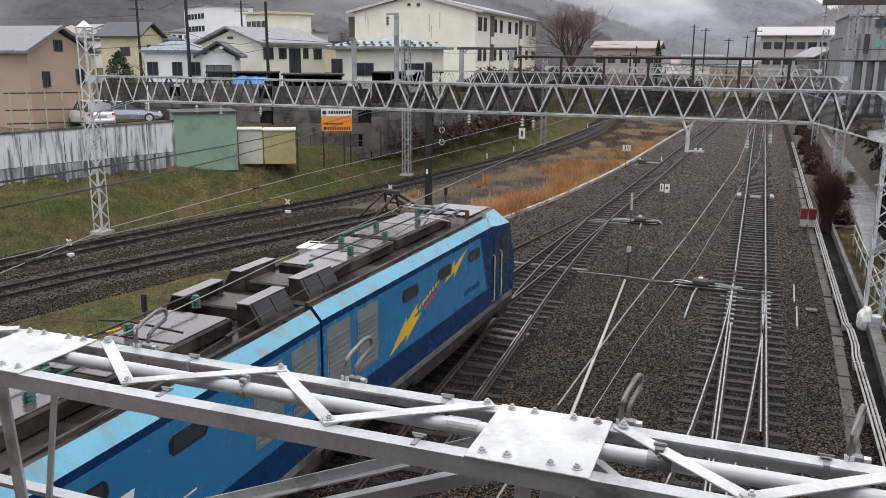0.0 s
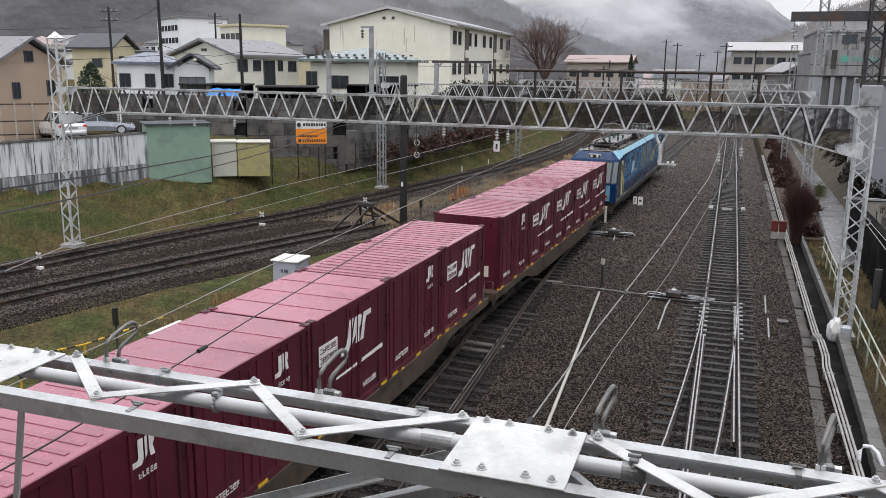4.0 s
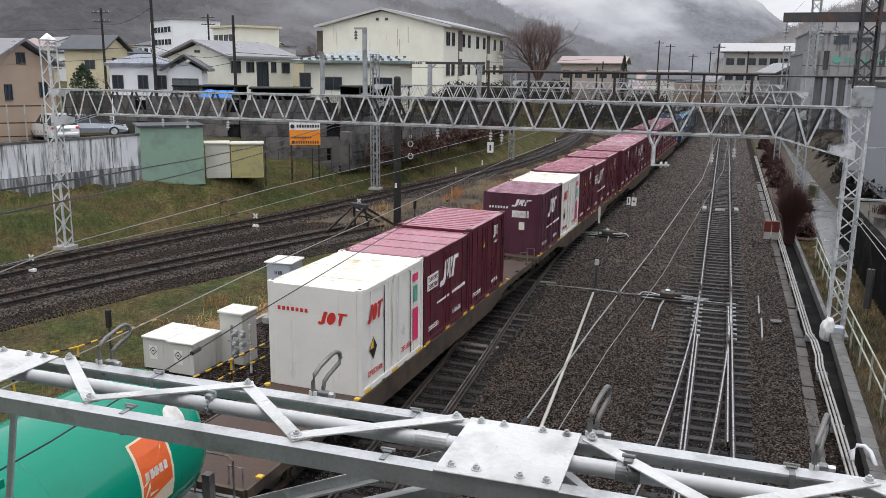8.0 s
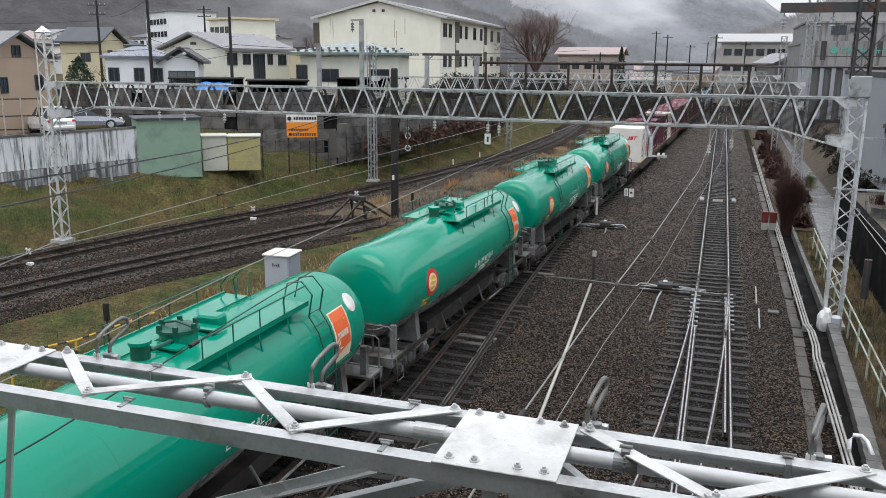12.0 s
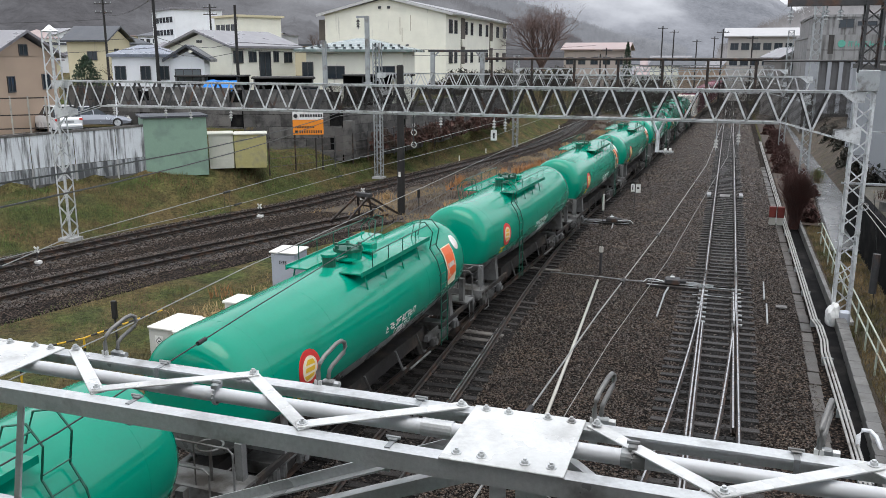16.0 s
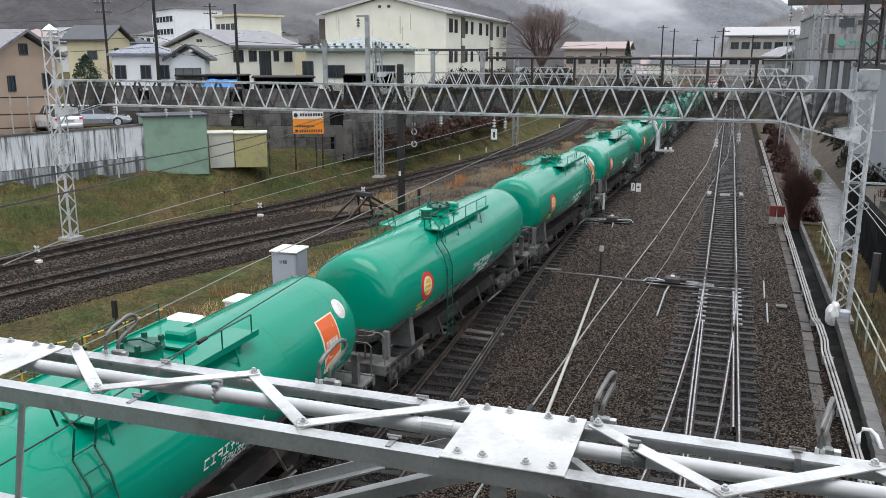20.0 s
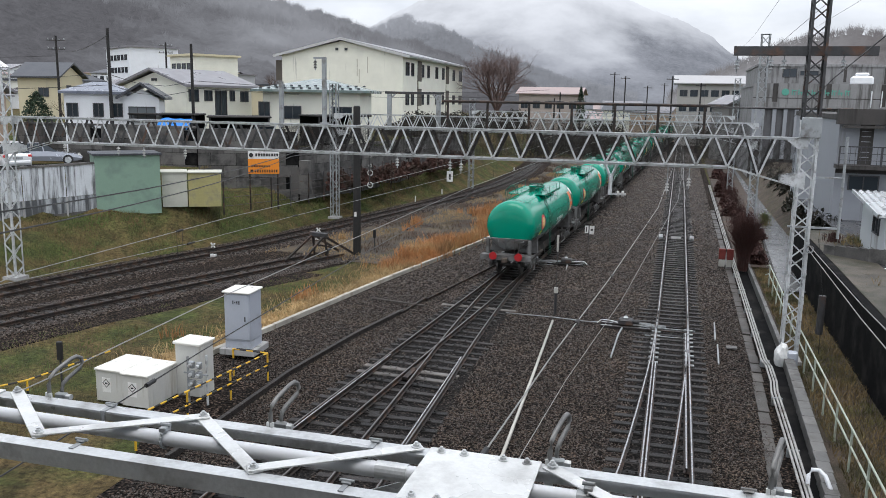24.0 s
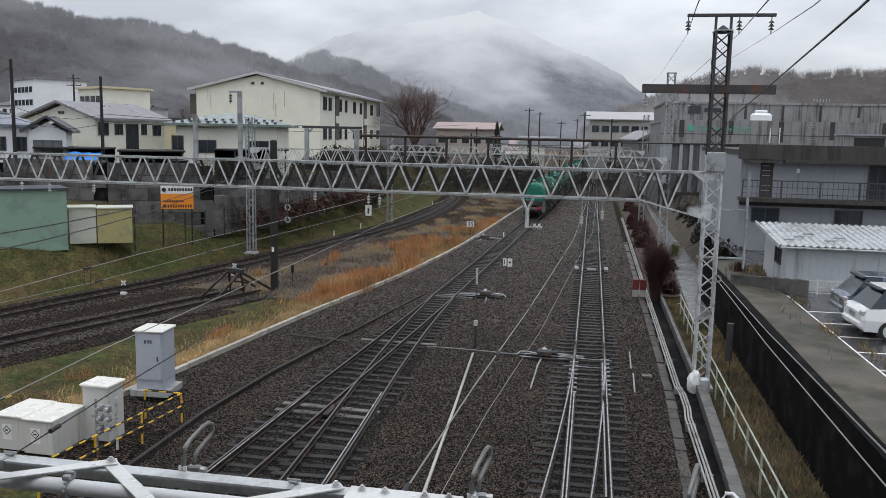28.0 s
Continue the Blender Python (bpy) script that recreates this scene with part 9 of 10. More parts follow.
wire([(-5.2, -3, 5.15), (-5.39, 5.3, 5.15), (-5.72, 9, 5.15), (-6.25, 16.4, 5.15), (-6.9, 29, 5.15), (-6.9, 52, 5.15)], 0.0083, WIRE, "dark contact wire over the joining track", beads=12)
wire([(-6.0, 3.0, 6.3), (-7.3, 7.8, 6.3), (-7.43, 12.8, 6.3), (-7.2, 17.7, 6.3), (-7.1, 26.2, 6.3), (-6.9, 52, 6.4), (-6.1, 78, 6.4)], 0.0060, WIRE_PALE, "beaded messenger wire above the freight track", beads=3.4, hangers=2)
wire([(-8.6, 3.0, 6.0), (-8.1, 8.1, 6.0), (-7.56, 11.7, 6.0), (-7.4, 15.2, 6.0), (-6.6, 23.7, 6.05), (-6.3, 45, 6.3)], 0.0053, WIRE_PALE, "beaded lower messenger wire above the freight track", beads=4.1)
wire([(-7.57, 6.54, 7.02), (-13.3, 29.2, 6.6), (-17.2, 52, 7.2)], 0.0120, WIRE, "thick dark feeder cable", sag=0.25)
wire([(-7.59, 6.52, 6.74), (-14.3, 29.2, 6.1), (-20.2, 48.5, 5.9)], 0.0120, WIRE, "thick dark feeder cable", sag=0.2)
wire([(1.35, 0.9, 9.68), (2.23, 8.0, 9.56), (4.54, 29.0, 9.21), (6.2, 52, 7.6)], 0.0128, WIRE, "thick black cable crossing the tall mast")
wire([(0.62, 1.0, 9.1), (1.84, 10.0, 9.95), (4.53, 29.2, 11.87), (4.95, 52, 11.6), (5.3, 112, 12.3)], 0.0095, WIRE, "black power line on the tall mast")
wire([(0.8, 1.0, 9.05), (2.32, 10.0, 9.89), (5.53, 29.2, 11.87), (5.95, 52, 12.0), (6.3, 112, 12.3)], 0.006, WIRE, "thin power line on the tall mast")
wire([(0.25, 1.0, 8.95), (1.07, 10.0, 9.87), (2.9, 29.2, 11.87), (3.78, 52, 12.28), (4.4, 112, 12.6)], 0.006, WIRE, "thin power line on the tall mast")
for k in range(2):
    wire([(4.33, 29.2, 3.85 - 0.15 * k), (4.2, 20, 3.98 - 0.3 * k), (4.2 + 0.05 * k, 12, 4.14 - 0.5 * k), (4.2, 2, 4.5 - 0.7 * k)], 0.013, WIRE_PALE, "twisted guy cable from the tall mast")
# ---- more of the town ----
house("house", "distant white apartment block with balconies", "apartment building", -88.2, 124.0, 11.0, -36, 12, 8, 4.6, WHITE_WALL, ROOF_GREY, "flat", 0, 0.3,
      windows=[("front", -5.4 + k * 1.8, zz, 1.3, 0.9) for k in range(6) for zz in (0.6, 2.6)])
house("house", "distant cream building with a flat roof", "house", -69.3, 112.5, 10.5, -31, 7.6, 7, 3.3, CREAM_WALL, YELLOW_WALL, "flat", 0, 0.4,
      windows=[("front", -3.2 + k * 1.6, 1.2, 1.2, 1.1) for k in range(4)])
rr = random.Random(5)
walls_ = [WHITE_WALL, CREAM_WALL, YELLOW_WALL, GREY_WALL, TAN_WALL]
roofs_ = [ROOF_DARK, ROOF_GREY, ROOF_PINK]
for k in range(34):
    bearing = rr.uniform(28, 52)
    dist = rr.uniform(120, 260)
    x, y = -dist * math.sin(radians(bearing)), dist * math.cos(radians(bearing))
    if -50 < x < -26 and 85 < y < 140:
        continue
    zz = 4.2 + (dist - 110) * 0.04
    w, d, h = rr.uniform(7, 12), rr.uniform(6, 8), rr.uniform(2.6, 4.8)
    house("house", "distant small town house under the wooded ridge", "house", x, y, zz, -bearing + rr.uniform(-30, 30), w, d, h, rr.choice(walls_), rr.choice(roofs_), rr.choice(("gable", "hip", "flat")), 1.4, 0.4, "x",
          windows=[("front", -w / 2 + 0.8 + j * 2.3, h - 1.9, 1.3, 1.1) for j in range(int(w / 2.4))])
for k in range(12):
    x, y = rr.uniform(-30, -3), rr.uniform(190, 300)
    house("house", "distant town house at the end of the valley", "house", x, y, 1.0, rr.uniform(-20, 20), rr.uniform(8, 14), 8, rr.uniform(3, 6), rr.choice(walls_), rr.choice(roofs_), "gable", 1.5, 0.4, "x")
DUSK_WALL = wall_paint("grey_brown_render", (0.20, 0.19, 0.18))
house("station_building", "long low building with a faded pink roof", "building", -23.2, 156, 3.5, 0, 11.0, 8, 6.0, wall_paint("pinkish_beige_render", (0.42, 0.36, 0.32)), ROOF_PINK, "gable", 1.1, 0.6, "x",
      windows=[("front", -5.1 + j * 2.2, 3.4, 1.3, 1.3) for j in range(5)])
house("station_building", "long grey station building with a pale roof", "building", 5.1, 180, 2.0, 0, 12.2, 8, 10.2, wall_paint("pale_beige_render", (0.40, 0.385, 0.36)), wall_paint("pale_sheet_roof", (0.42, 0.42, 0.43)), "gable", 1.5, 0.8, "x",
      windows=[("front", -5.6 + j * 2.0, zz, 1.5, 1.3) for j in range(6) for zz in (4.6, 7.6)])
house("house", "small grey house beside the line with a grey roof", "house", 7.2, 124, 5.0, 20, 4.2, 6, 3.2, DUSK_WALL, ROOF_GREY, "gable", 1.2, 0.5, "y", windows=[("front", -1.0, 1.4, 1.2, 1.0)])


def utility_pole(x, y, z, h, label, arms=1, r=0.15):
    root = thing("utility_pole", label, "pole", (x, y, z), 20, group="utility poles")
    part("shaft", cyl((0, 0, -1), (0, 0, h), r, n=10, r2=r * 0.7), BARK_POLE, root)
    for k in range(arms):
        part("crossarm", box(-0.9, 0.9, -0.05, 0.05, h - 0.5 - k * 0.9, h - 0.4 - k * 0.9), DARK_STEEL, root)
        for s in (-0.8, -0.3, 0.3, 0.8):
            part("insulator", cyl((s, 0, h - 0.4 - k * 0.9), (s, 0, h - 0.22 - k * 0.9), 0.05, n=6), GALV_DARK, root)


utility_pole(-37.9, 49.6, 4.6, 8.1, "dark wooden utility pole in front of the white house", 0, 0.14)
utility_pole(-33.0, 52.0, 4.6, 7.2, "dark wooden utility pole in front of the cream house", 0, 0.13)
utility_pole(-62, 73, 4.5, 9.5, "utility pole with crossarms among the houses", 2)
utility_pole(-66, 98, 6, 9, "distant utility pole with crossarms", 2)
for x, y, h in ((-1.5, 130, 12.5), (-12.3, 160, 14), (-10.6, 165, 13.5), (3.0, 150, 12), (-7, 180, 12), (-4, 200, 13), (5.5, 200, 12), (-15, 130, 9), (-17.5, 120, 9), (-19.5, 140, 10)):
    utility_pole(x, y, -0.3, h, "distant dark line pole beside the railway", 1)
for (a, b) in (((-37.6, 49.2, 9.6), (-62, 30, 9.3)), ((-37.6, 49.2, 8.9), (-62, 30, 8.5)), ((-37.6, 49.2, 9.6), (-33, 52, 9.2)), ((-33, 52, 9.3), (-14, 92, 9.5)), ((-33, 52, 8.8), (-14, 92, 9.0)), ((-37.6, 49.2, 8.9), (-33, 52, 8.6)), ((-62, 73, 12.5), (-37.6, 49.2, 12.2)), ((-62, 73, 12), (-90, 60, 12))):
    wire([a, b], 0.018, WIRE, "thin street cable between utility poles", sag=0.5)


# ---- retaining wall, fence, board, cars behind the bank ----


def back_wall():
    line = [(-45.0, 48.6), (-38.2, 48.9), (-31.0, 49.2), (-25.3, 52.6), (-23.6, 60), (-23.0, 70), (-22.3, 86)]
    root = thing("retaining_wall", "dark wet concrete block retaining wall below the houses", "wall")
    for k, (a, b) in enumerate(zip(line, line[1:])):
        n = max(1, int((Vector(b) - Vector(a)).length / 1.6))
        top, low = (6.15 if k < 3 else 4.9), 1.2
        for c in range(6):
            z0, z1 = low + (top - low) * c / 6, low + (top - low) * (c + 1) / 6 - 0.025
            for j in range(n):
                o = 0.5 * (c % 2)
                u, w = max(0, (j - o) / n), min(1, (j + 1 - o) / n)
                p, q = Vector(a).lerp(Vector(b), u), Vector(a).lerp(Vector(b), w)
                d = (q - p).normalized() * 0.012
                part("block", bar((p.x + d.x, p.y + d.y, (z0 + z1) / 2), (q.x - d.x, q.y - d.y, (z0 + z1) / 2), 0.3, z1 - z0), RETAIN, root)
    part("coping", bar((-45.0, 48.6, 6.2), (-38.2, 48.9, 6.2), 0.4, 0.12), RETAIN, root)
    part("coping", bar((-38.2, 48.9, 6.2), (-31.0, 49.2, 6.2), 0.4, 0.12), RETAIN, root)
    for k, (a, b) in enumerate(zip(line, line[1:])):
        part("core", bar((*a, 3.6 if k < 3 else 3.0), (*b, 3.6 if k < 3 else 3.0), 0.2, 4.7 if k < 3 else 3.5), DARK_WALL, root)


back_wall()


def bank_fence():
    root = thing("mesh_fence", "rusty mesh fence with posts along the top of the bank", "fence")
    line = [(-25.6, 43.2), (-24.2, 46.5), (-23.3, 50.0), (-22.9, 54), (-22.6, 60), (-22.2, 70)]
    for a, b in zip(line, line[1:]):
        n = max(1, int((Vector(b) - Vector(a)).length / 1.8))
        for j in range(n):
            p = Vector(a).lerp(Vector(b), j / n)
            q = Vector(a).lerp(Vector(b), (j + 1) / n)
            z = max(lift(p.x, p.y), 1.6)
            part("post", cyl((p.x, p.y, z - 0.2), (p.x, p.y, z + 1.8), 0.045, n=6), DARK_STEEL if j % 2 else RAIL_SIDE, root)
            for h in (0.3, 0.8, 1.3, 1.75):
                part("rail", cyl((p.x, p.y, z + h), (q.x, q.y, z + h), 0.018, n=5), DARK_STEEL, root)
    part("door_panel", box(-24.85, -24.25, 50.6, 50.7, 1.9, 3.7), RETAIN, root, "pale rusty sheet")
    part("gate_pillar", box(-24.22, -23.6, 50.5, 51.1, 1.9, 4.15), RETAIN, root)


bank_fence()


def hoarding():
    ORANGE_BOARD = material("orange_board_paint", (0.80, 0.26, 0.02), 0.45, 0, 0.05, 1, 15, 0)
    root = thing("advertising_board", "orange and white advertising board on posts", "sign board", (-24.85, 46.8, 2.5), 28)
    part("board", box(-0.95, 0.95, -0.03, 0.03, 1.05, 1.98), ORANGE_BOARD, root)
    part("header", box(-0.95, 0.95, -0.036, 0.034, 1.984, 2.46), WHITE_MARK, root, "white header strip")
    for x in (-0.85, 0.85):
        part("post", cyl((x, 0.08, -1.2), (x, 0.08, 2.4), 0.05, n=8), RAIL_SIDE, root)
    bm = cyl((-0.76, -0.037, 2.22), (-0.76, -0.045, 2.22), 0.13, n=14)
    part("emblem", bm, BLACK, root)
    bm = bmesh.new()
    for k in range(9):
        box(-0.5 + k * 0.16, -0.38 + k * 0.16, -0.044, -0.036, 2.14, 2.32, bm)
    part("header_lettering", bm, BLACK, root)
    bm = bmesh.new()
    for k in range(10):
        box(-0.55 + k * 0.145, -0.47 + k * 0.145, -0.04, -0.03, 1.14, 1.32, bm)
    box(-0.82, -0.64, -0.04, -0.03, 1.14, 1.32, bm)
    cap = bmesh.new()
    for k in range(12):
        box(-0.8 + k * 0.1, -0.73 + k * 0.1, -0.04, -0.03, 1.47, 1.58, cap)
    part("board_lettering", bm, BLACK, root)
    tagged(part("board_caption", cap, BLACK, root), kind="stuff")


hoarding()


def tarp():
    bm = bmesh.new()
    n = 9
    g = [[bm.verts.new((i * 0.28 - 1.2, j * 0.22, 0.12 * noise.noise((i * 0.5, j * 0.5, 3)) + 0.13 * j - 0.5 + (0.05 if i % 3 else 0))) for j in range(6)] for i in range(n)]
    for a, b in zip(g, g[1:]):
        for j in range(5):
            bm.faces.new((a[j], b[j], b[j + 1], a[j + 1]))
    r = bmesh.ops.extrude_face_region(bm, geom=bm.faces[:])
    bmesh.ops.translate(bm, vec=(0, 0, 0.05), verts=[v for v in r["geom"] if isinstance(v, bmesh.types.BMVert)])
    bmesh.ops.recalc_face_normals(bm, faces=bm.faces[:])
    root = thing("blue_tarpaulin", "crumpled bright blue tarpaulin on the retaining wall", "tarpaulin", (-33.2, 49.6, 6.45), 12)
    part("sheet", bm, material("blue_tarpaulin", (0.01, 0.19, 0.62), 0.5, 0, 0.12, 3, 20, 0.1), root)
    part("heap", box(-1.2, 1.1, 0.25, 1.2, -0.75, -0.5, bevel=0.1), RETAIN, root)


tarp()


def car(x, y, z, turn, paint, label, suv=False, tail=None):
    """A parked car: body by sections, glass house, wheels."""
    L, W, H = (4.7, 1.84, 1.68) if suv else (4.75, 1.82, 1.44)
    root = thing("parked_car", label, "car", (x, y, z), turn, group="parked cars")
    belt = H * 0.62
    prof = [(-L / 2, 0.45, 0.72 if not suv else 0.85), (-L / 2 + 0.12, 0.28, belt - 0.05), (-L / 2 + 0.9, 0.25, belt), (0.2, 0.25, belt), (L / 2 - 1.35, 0.25, belt - 0.06), (L / 2 - 0.35, 0.25, belt - 0.2), (L / 2 - 0.05, 0.3, belt - 0.38), (L / 2, 0.42, 0.55)]
    bm = bmesh.new()
    rings = []
    for i, (px, z0, z1) in enumerate(prof):
        k = 0.86 if i in (0, len(prof) - 1) else (0.95 if i in (1, len(prof) - 2) else 1.0)
        w = W / 2 * k
        rings.append([bm.verts.new(v) for v in ((px, -w * 0.96, z0), (px, -w, (z0 + z1) / 2), (px, -w * 0.93, z1), (px, 0, z1 + 0.03), (px, w * 0.93, z1), (px, w, (z0 + z1) / 2), (px, w * 0.96, z0))])
    for A, B in zip(rings, rings[1:]):
        for j in range(7):
            bm.faces.new((A[j], A[(j + 1) % 7], B[(j + 1) % 7], B[j]))
    bm.faces.new(rings[0])
    bm.faces.new(rings[-1][::-1])
    bmesh.ops.recalc_face_normals(bm, faces=bm.faces[:])
    part("body", bm, paint, root, smooth=False)
    a0, a1, b0, b1 = (-L / 2 + (0.25 if suv else 0.75), L / 2 - 1.5, -L / 2 + (0.75 if suv else 1.5), L / 2 - 2.3)
    bm = bmesh.new()
    lo = [bm.verts.new(v) for v in ((a0, -W * 0.44, belt - 0.02), (a1, -W * 0.44, belt - 0.06), (a1, W * 0.44, belt - 0.06), (a0, W * 0.44, belt - 0.02))]
    hi = [bm.verts.new(v) for v in ((b0, -W * 0.35, H - 0.04), (b1, -W * 0.35, H - 0.04), (b1, W * 0.35, H - 0.04), (b0, W * 0.35, H - 0.04))]
    for j in range(4):
        bm.faces.new((lo[j], lo[(j + 1) % 4], hi[(j + 1) % 4], hi[j]))
    bm.faces.new(hi)
    bmesh.ops.recalc_face_normals(bm, faces=bm.faces[:])
    part("windows_band", bm, PANE, root, "dark glass").name = "glasshouse"
    part("roof", box(b0 - 0.05, b1 + 0.05, -W * 0.36, W * 0.36, H - 0.045, H, bevel=0.03), paint, root)
    if suv:
        part("spoiler", box(b0 - 0.22, b0 + 0.02, -W * 0.34, W * 0.34, H - 0.1, H - 0.03, bevel=0.025), BLACK, root, "dark roof spoiler")
        part("rear_bumper", box(-L / 2 - 0.06, -L / 2 + 0.3, -W * 0.44, W * 0.44, 0.34, 0.62, bevel=0.09), paint, root)
        part("plate_recess", box(-L / 2 - 0.012, -L / 2 + 0.1, -0.28, 0.28, 0.66, 0.8), GALV_DARK, root)
    for s in (-1, 1):
        for k in (a0 + (a1 - a0) * 0.33, a0 + (a1 - a0) * 0.66):
            part("pillar", bar((k, s * W * 0.445, belt - 0.03), (k * 0.8 + (b0 + b1) * 0.1, s * W * 0.36, H - 0.04), 0.07, 0.03), paint, root)
        for px in (-L / 2 + 0.85, L / 2 - 0.9):
            t = part("wheel", cyl((px, s * (W / 2 - 0.2), 0.32), (px, s * (W / 2 + 0.01), 0.32), 0.325, n=20), BLACK, root)
            part("rim", cyl((px, s * (W / 2 + 0.01), 0.32), (px, s * (W / 2 + 0.02), 0.32), 0.21, n=14), GALV, t)
        part("headlight", box(L / 2 - 0.3, L / 2 - 0.08, s * W * 0.30, s * W * 0.45, belt - 0.36, belt - 0.22, bevel=0.03), INSULATOR, root)
        part("tail_light", box(-L / 2 - 0.01, -L / 2 + 0.2, s * W * 0.33, s * W * 0.45, belt - 0.25, belt - 0.1, bevel=0.02), tail or RED_MARK, root)
    return root


SILVER = material("silver_car_paint", (0.36, 0.38, 0.42), 0.2, 0.6, 0.04, 1, 20, 0, coat=0.5)
WHITE_CAR = material("white_car_paint", (0.78, 0.79, 0.80), 0.2, 0, 0.03, 1, 20, 0, coat=0.5)
SILVER_BLUE = material("silver_blue_car_paint", (0.16, 0.19, 0.24), 0.18, 0.5, 0.04, 1, 20, 0, coat=0.5)
DARK_CAR = material("dark_grey_car_paint", (0.05, 0.055, 0.065), 0.15, 0.3, 0.05, 1, 20, 0, coat=0.5)
TAIL_CLEAR = material("clear_tail_lamp", (0.42, 0.40, 0.39), 0.2, 0, 0.05, 3, 20, 0, coat=0.5)
car(-40.9, 46.3, 3.6, 41, SILVER, "silver saloon car parked above the wall")
car(-40.9, 42.9, 3.6, 152, WHITE_CAR, "white car parked beside the silver saloon", True)
car(11.0, 28.95, 2.13, 3, WHITE_CAR, "white sport utility car in the car park", True, TAIL_CLEAR)
car(11.2, 31.35, 2.13, 1, SILVER_BLUE, "silver-blue car parked beside the white one", True, TAIL_CLEAR)
for k in range(6):
    tagged(new("parking_line", mesh_of("parking_line", box(8.12, 13.0, 22.2 + k * 2.02, 22.32 + k * 2.02, 2.126, 2.13), WHITE_MARK)), "white painted parking bay line", "marking", kind="structure")
tagged(new("parking_line", mesh_of("parking_line", box(8.09, 8.15, -10, 35.5, 2.126, 2.132), WHITE_MARK)), "white painted edge line", "marking", kind="structure")


def white_fence():
    root = thing("picket_fence", "low white wire fence in front of the metal shed", "fence", (8.95, 36.15, 2.12))
    for k in range(46):
        part("picket", box(k * 0.1, k * 0.1 + 0.012, -0.01, 0.01, -0.5, 0.6), WHITE_MARK, root)
    for x in (0.0, 0.45, 1.2, 2.4, 3.6):
        part("post", box(x, x + 0.05, -0.02, 0.02, -0.5, 0.64), WHITE_MARK, root)
    for z in (0.05, 0.3, 0.56):
        part("rail", box(0, 4.6, 0.01, 0.03, z, z + 0.04), WHITE_MARK, root)
    r2 = thing("block_wall", "dark block wall at the end of the footpath", "wall", (0, 0, 0))
    for k in range(7):
        x = 6.32 + k * 0.37
        part("block", bar((x, 38.1 - 0.35 * k, 2.3 + 0.02 * k), (x + 0.365, 37.76 - 0.35 * k, 2.3 + 0.02 * k), 0.2, 0.44 + 0.04 * k), RETAIN, r2)


white_fence()


# ---- plants ----
DRY_ORANGE = material("dry_orange_grass", (0.40, 0.19, 0.075), 0.8, 0, 0.4, 0.7, 8, 0, (0.38, 0.26, 0.125), 0.5, 0.4)
DRY_STRAW = material("dry_straw_grass", (0.36, 0.25, 0.12), 0.8, 0, 0.35, 0.7, 8, 0)
GREEN_BLADE = material("green_grass_blades", (0.082, 0.122, 0.033), 0.8, 0, 0.4, 0.5, 8, 0, (0.175, 0.13, 0.06), 0.66, 0.4)
TWIG = material("bare_brown_twigs", (0.085, 0.06, 0.05), 0.8, 0, 0.3, 2, 20, 0)
RED_TWIG = material("reddish_brown_twigs", (0.050, 0.020, 0.016), 0.8, 0, 0.35, 2, 20, 0)
RED_BROWN = material("reddish_grey_branches", (0.12, 0.078, 0.068), 0.8, 0, 0.3, 2, 20, 0)
SCRUB = material("dark_wet_scrub", (0.03, 0.03, 0.022), 0.85, 0, 0.4, 1.0, 10, 0, (0.055, 0.04, 0.028), 0.5, 0.8)
CONIFER = material("dark_green_leaves", (0.022, 0.045, 0.022), 0.7, 0, 0.35, 2, 20, 0)


def blades(name, label, spots, material_, category="grass"):
    """Many thin bent blades; spots: (x, y, z, height, lean)."""
    v, f = [], []
    for x, y, z, h, lean in spots:
        a = random.uniform(0, 2 * math.pi)
        w = 0.008 + 0.016 * h
        dx, dy = math.cos(a) * w, math.sin(a) * w
        lx, ly = random.uniform(-lean, lean) * h, random.uniform(-lean, lean) * h
        n = len(v)
        v += [(x - dx, y - dy, z - 0.03), (x + dx, y + dy, z - 0.03), (x + lx * 0.4 + dx * 0.7, y + ly * 0.4 + dy * 0.7, z + h * 0.6), (x + lx * 0.4 - dx * 0.7, y + ly * 0.4 - dy * 0.7, z + h * 0.6), (x + lx, y + ly, z + h)]
        f += [(n, n + 1, n + 2, n + 3), (n + 3, n + 2, n + 4)]
    me = bpy.data.meshes.new(name)
    me.from_pydata(v, [], f)
    me.materials.append(material_)
    return tagged(new(name, me), label, category, kind="stuff")


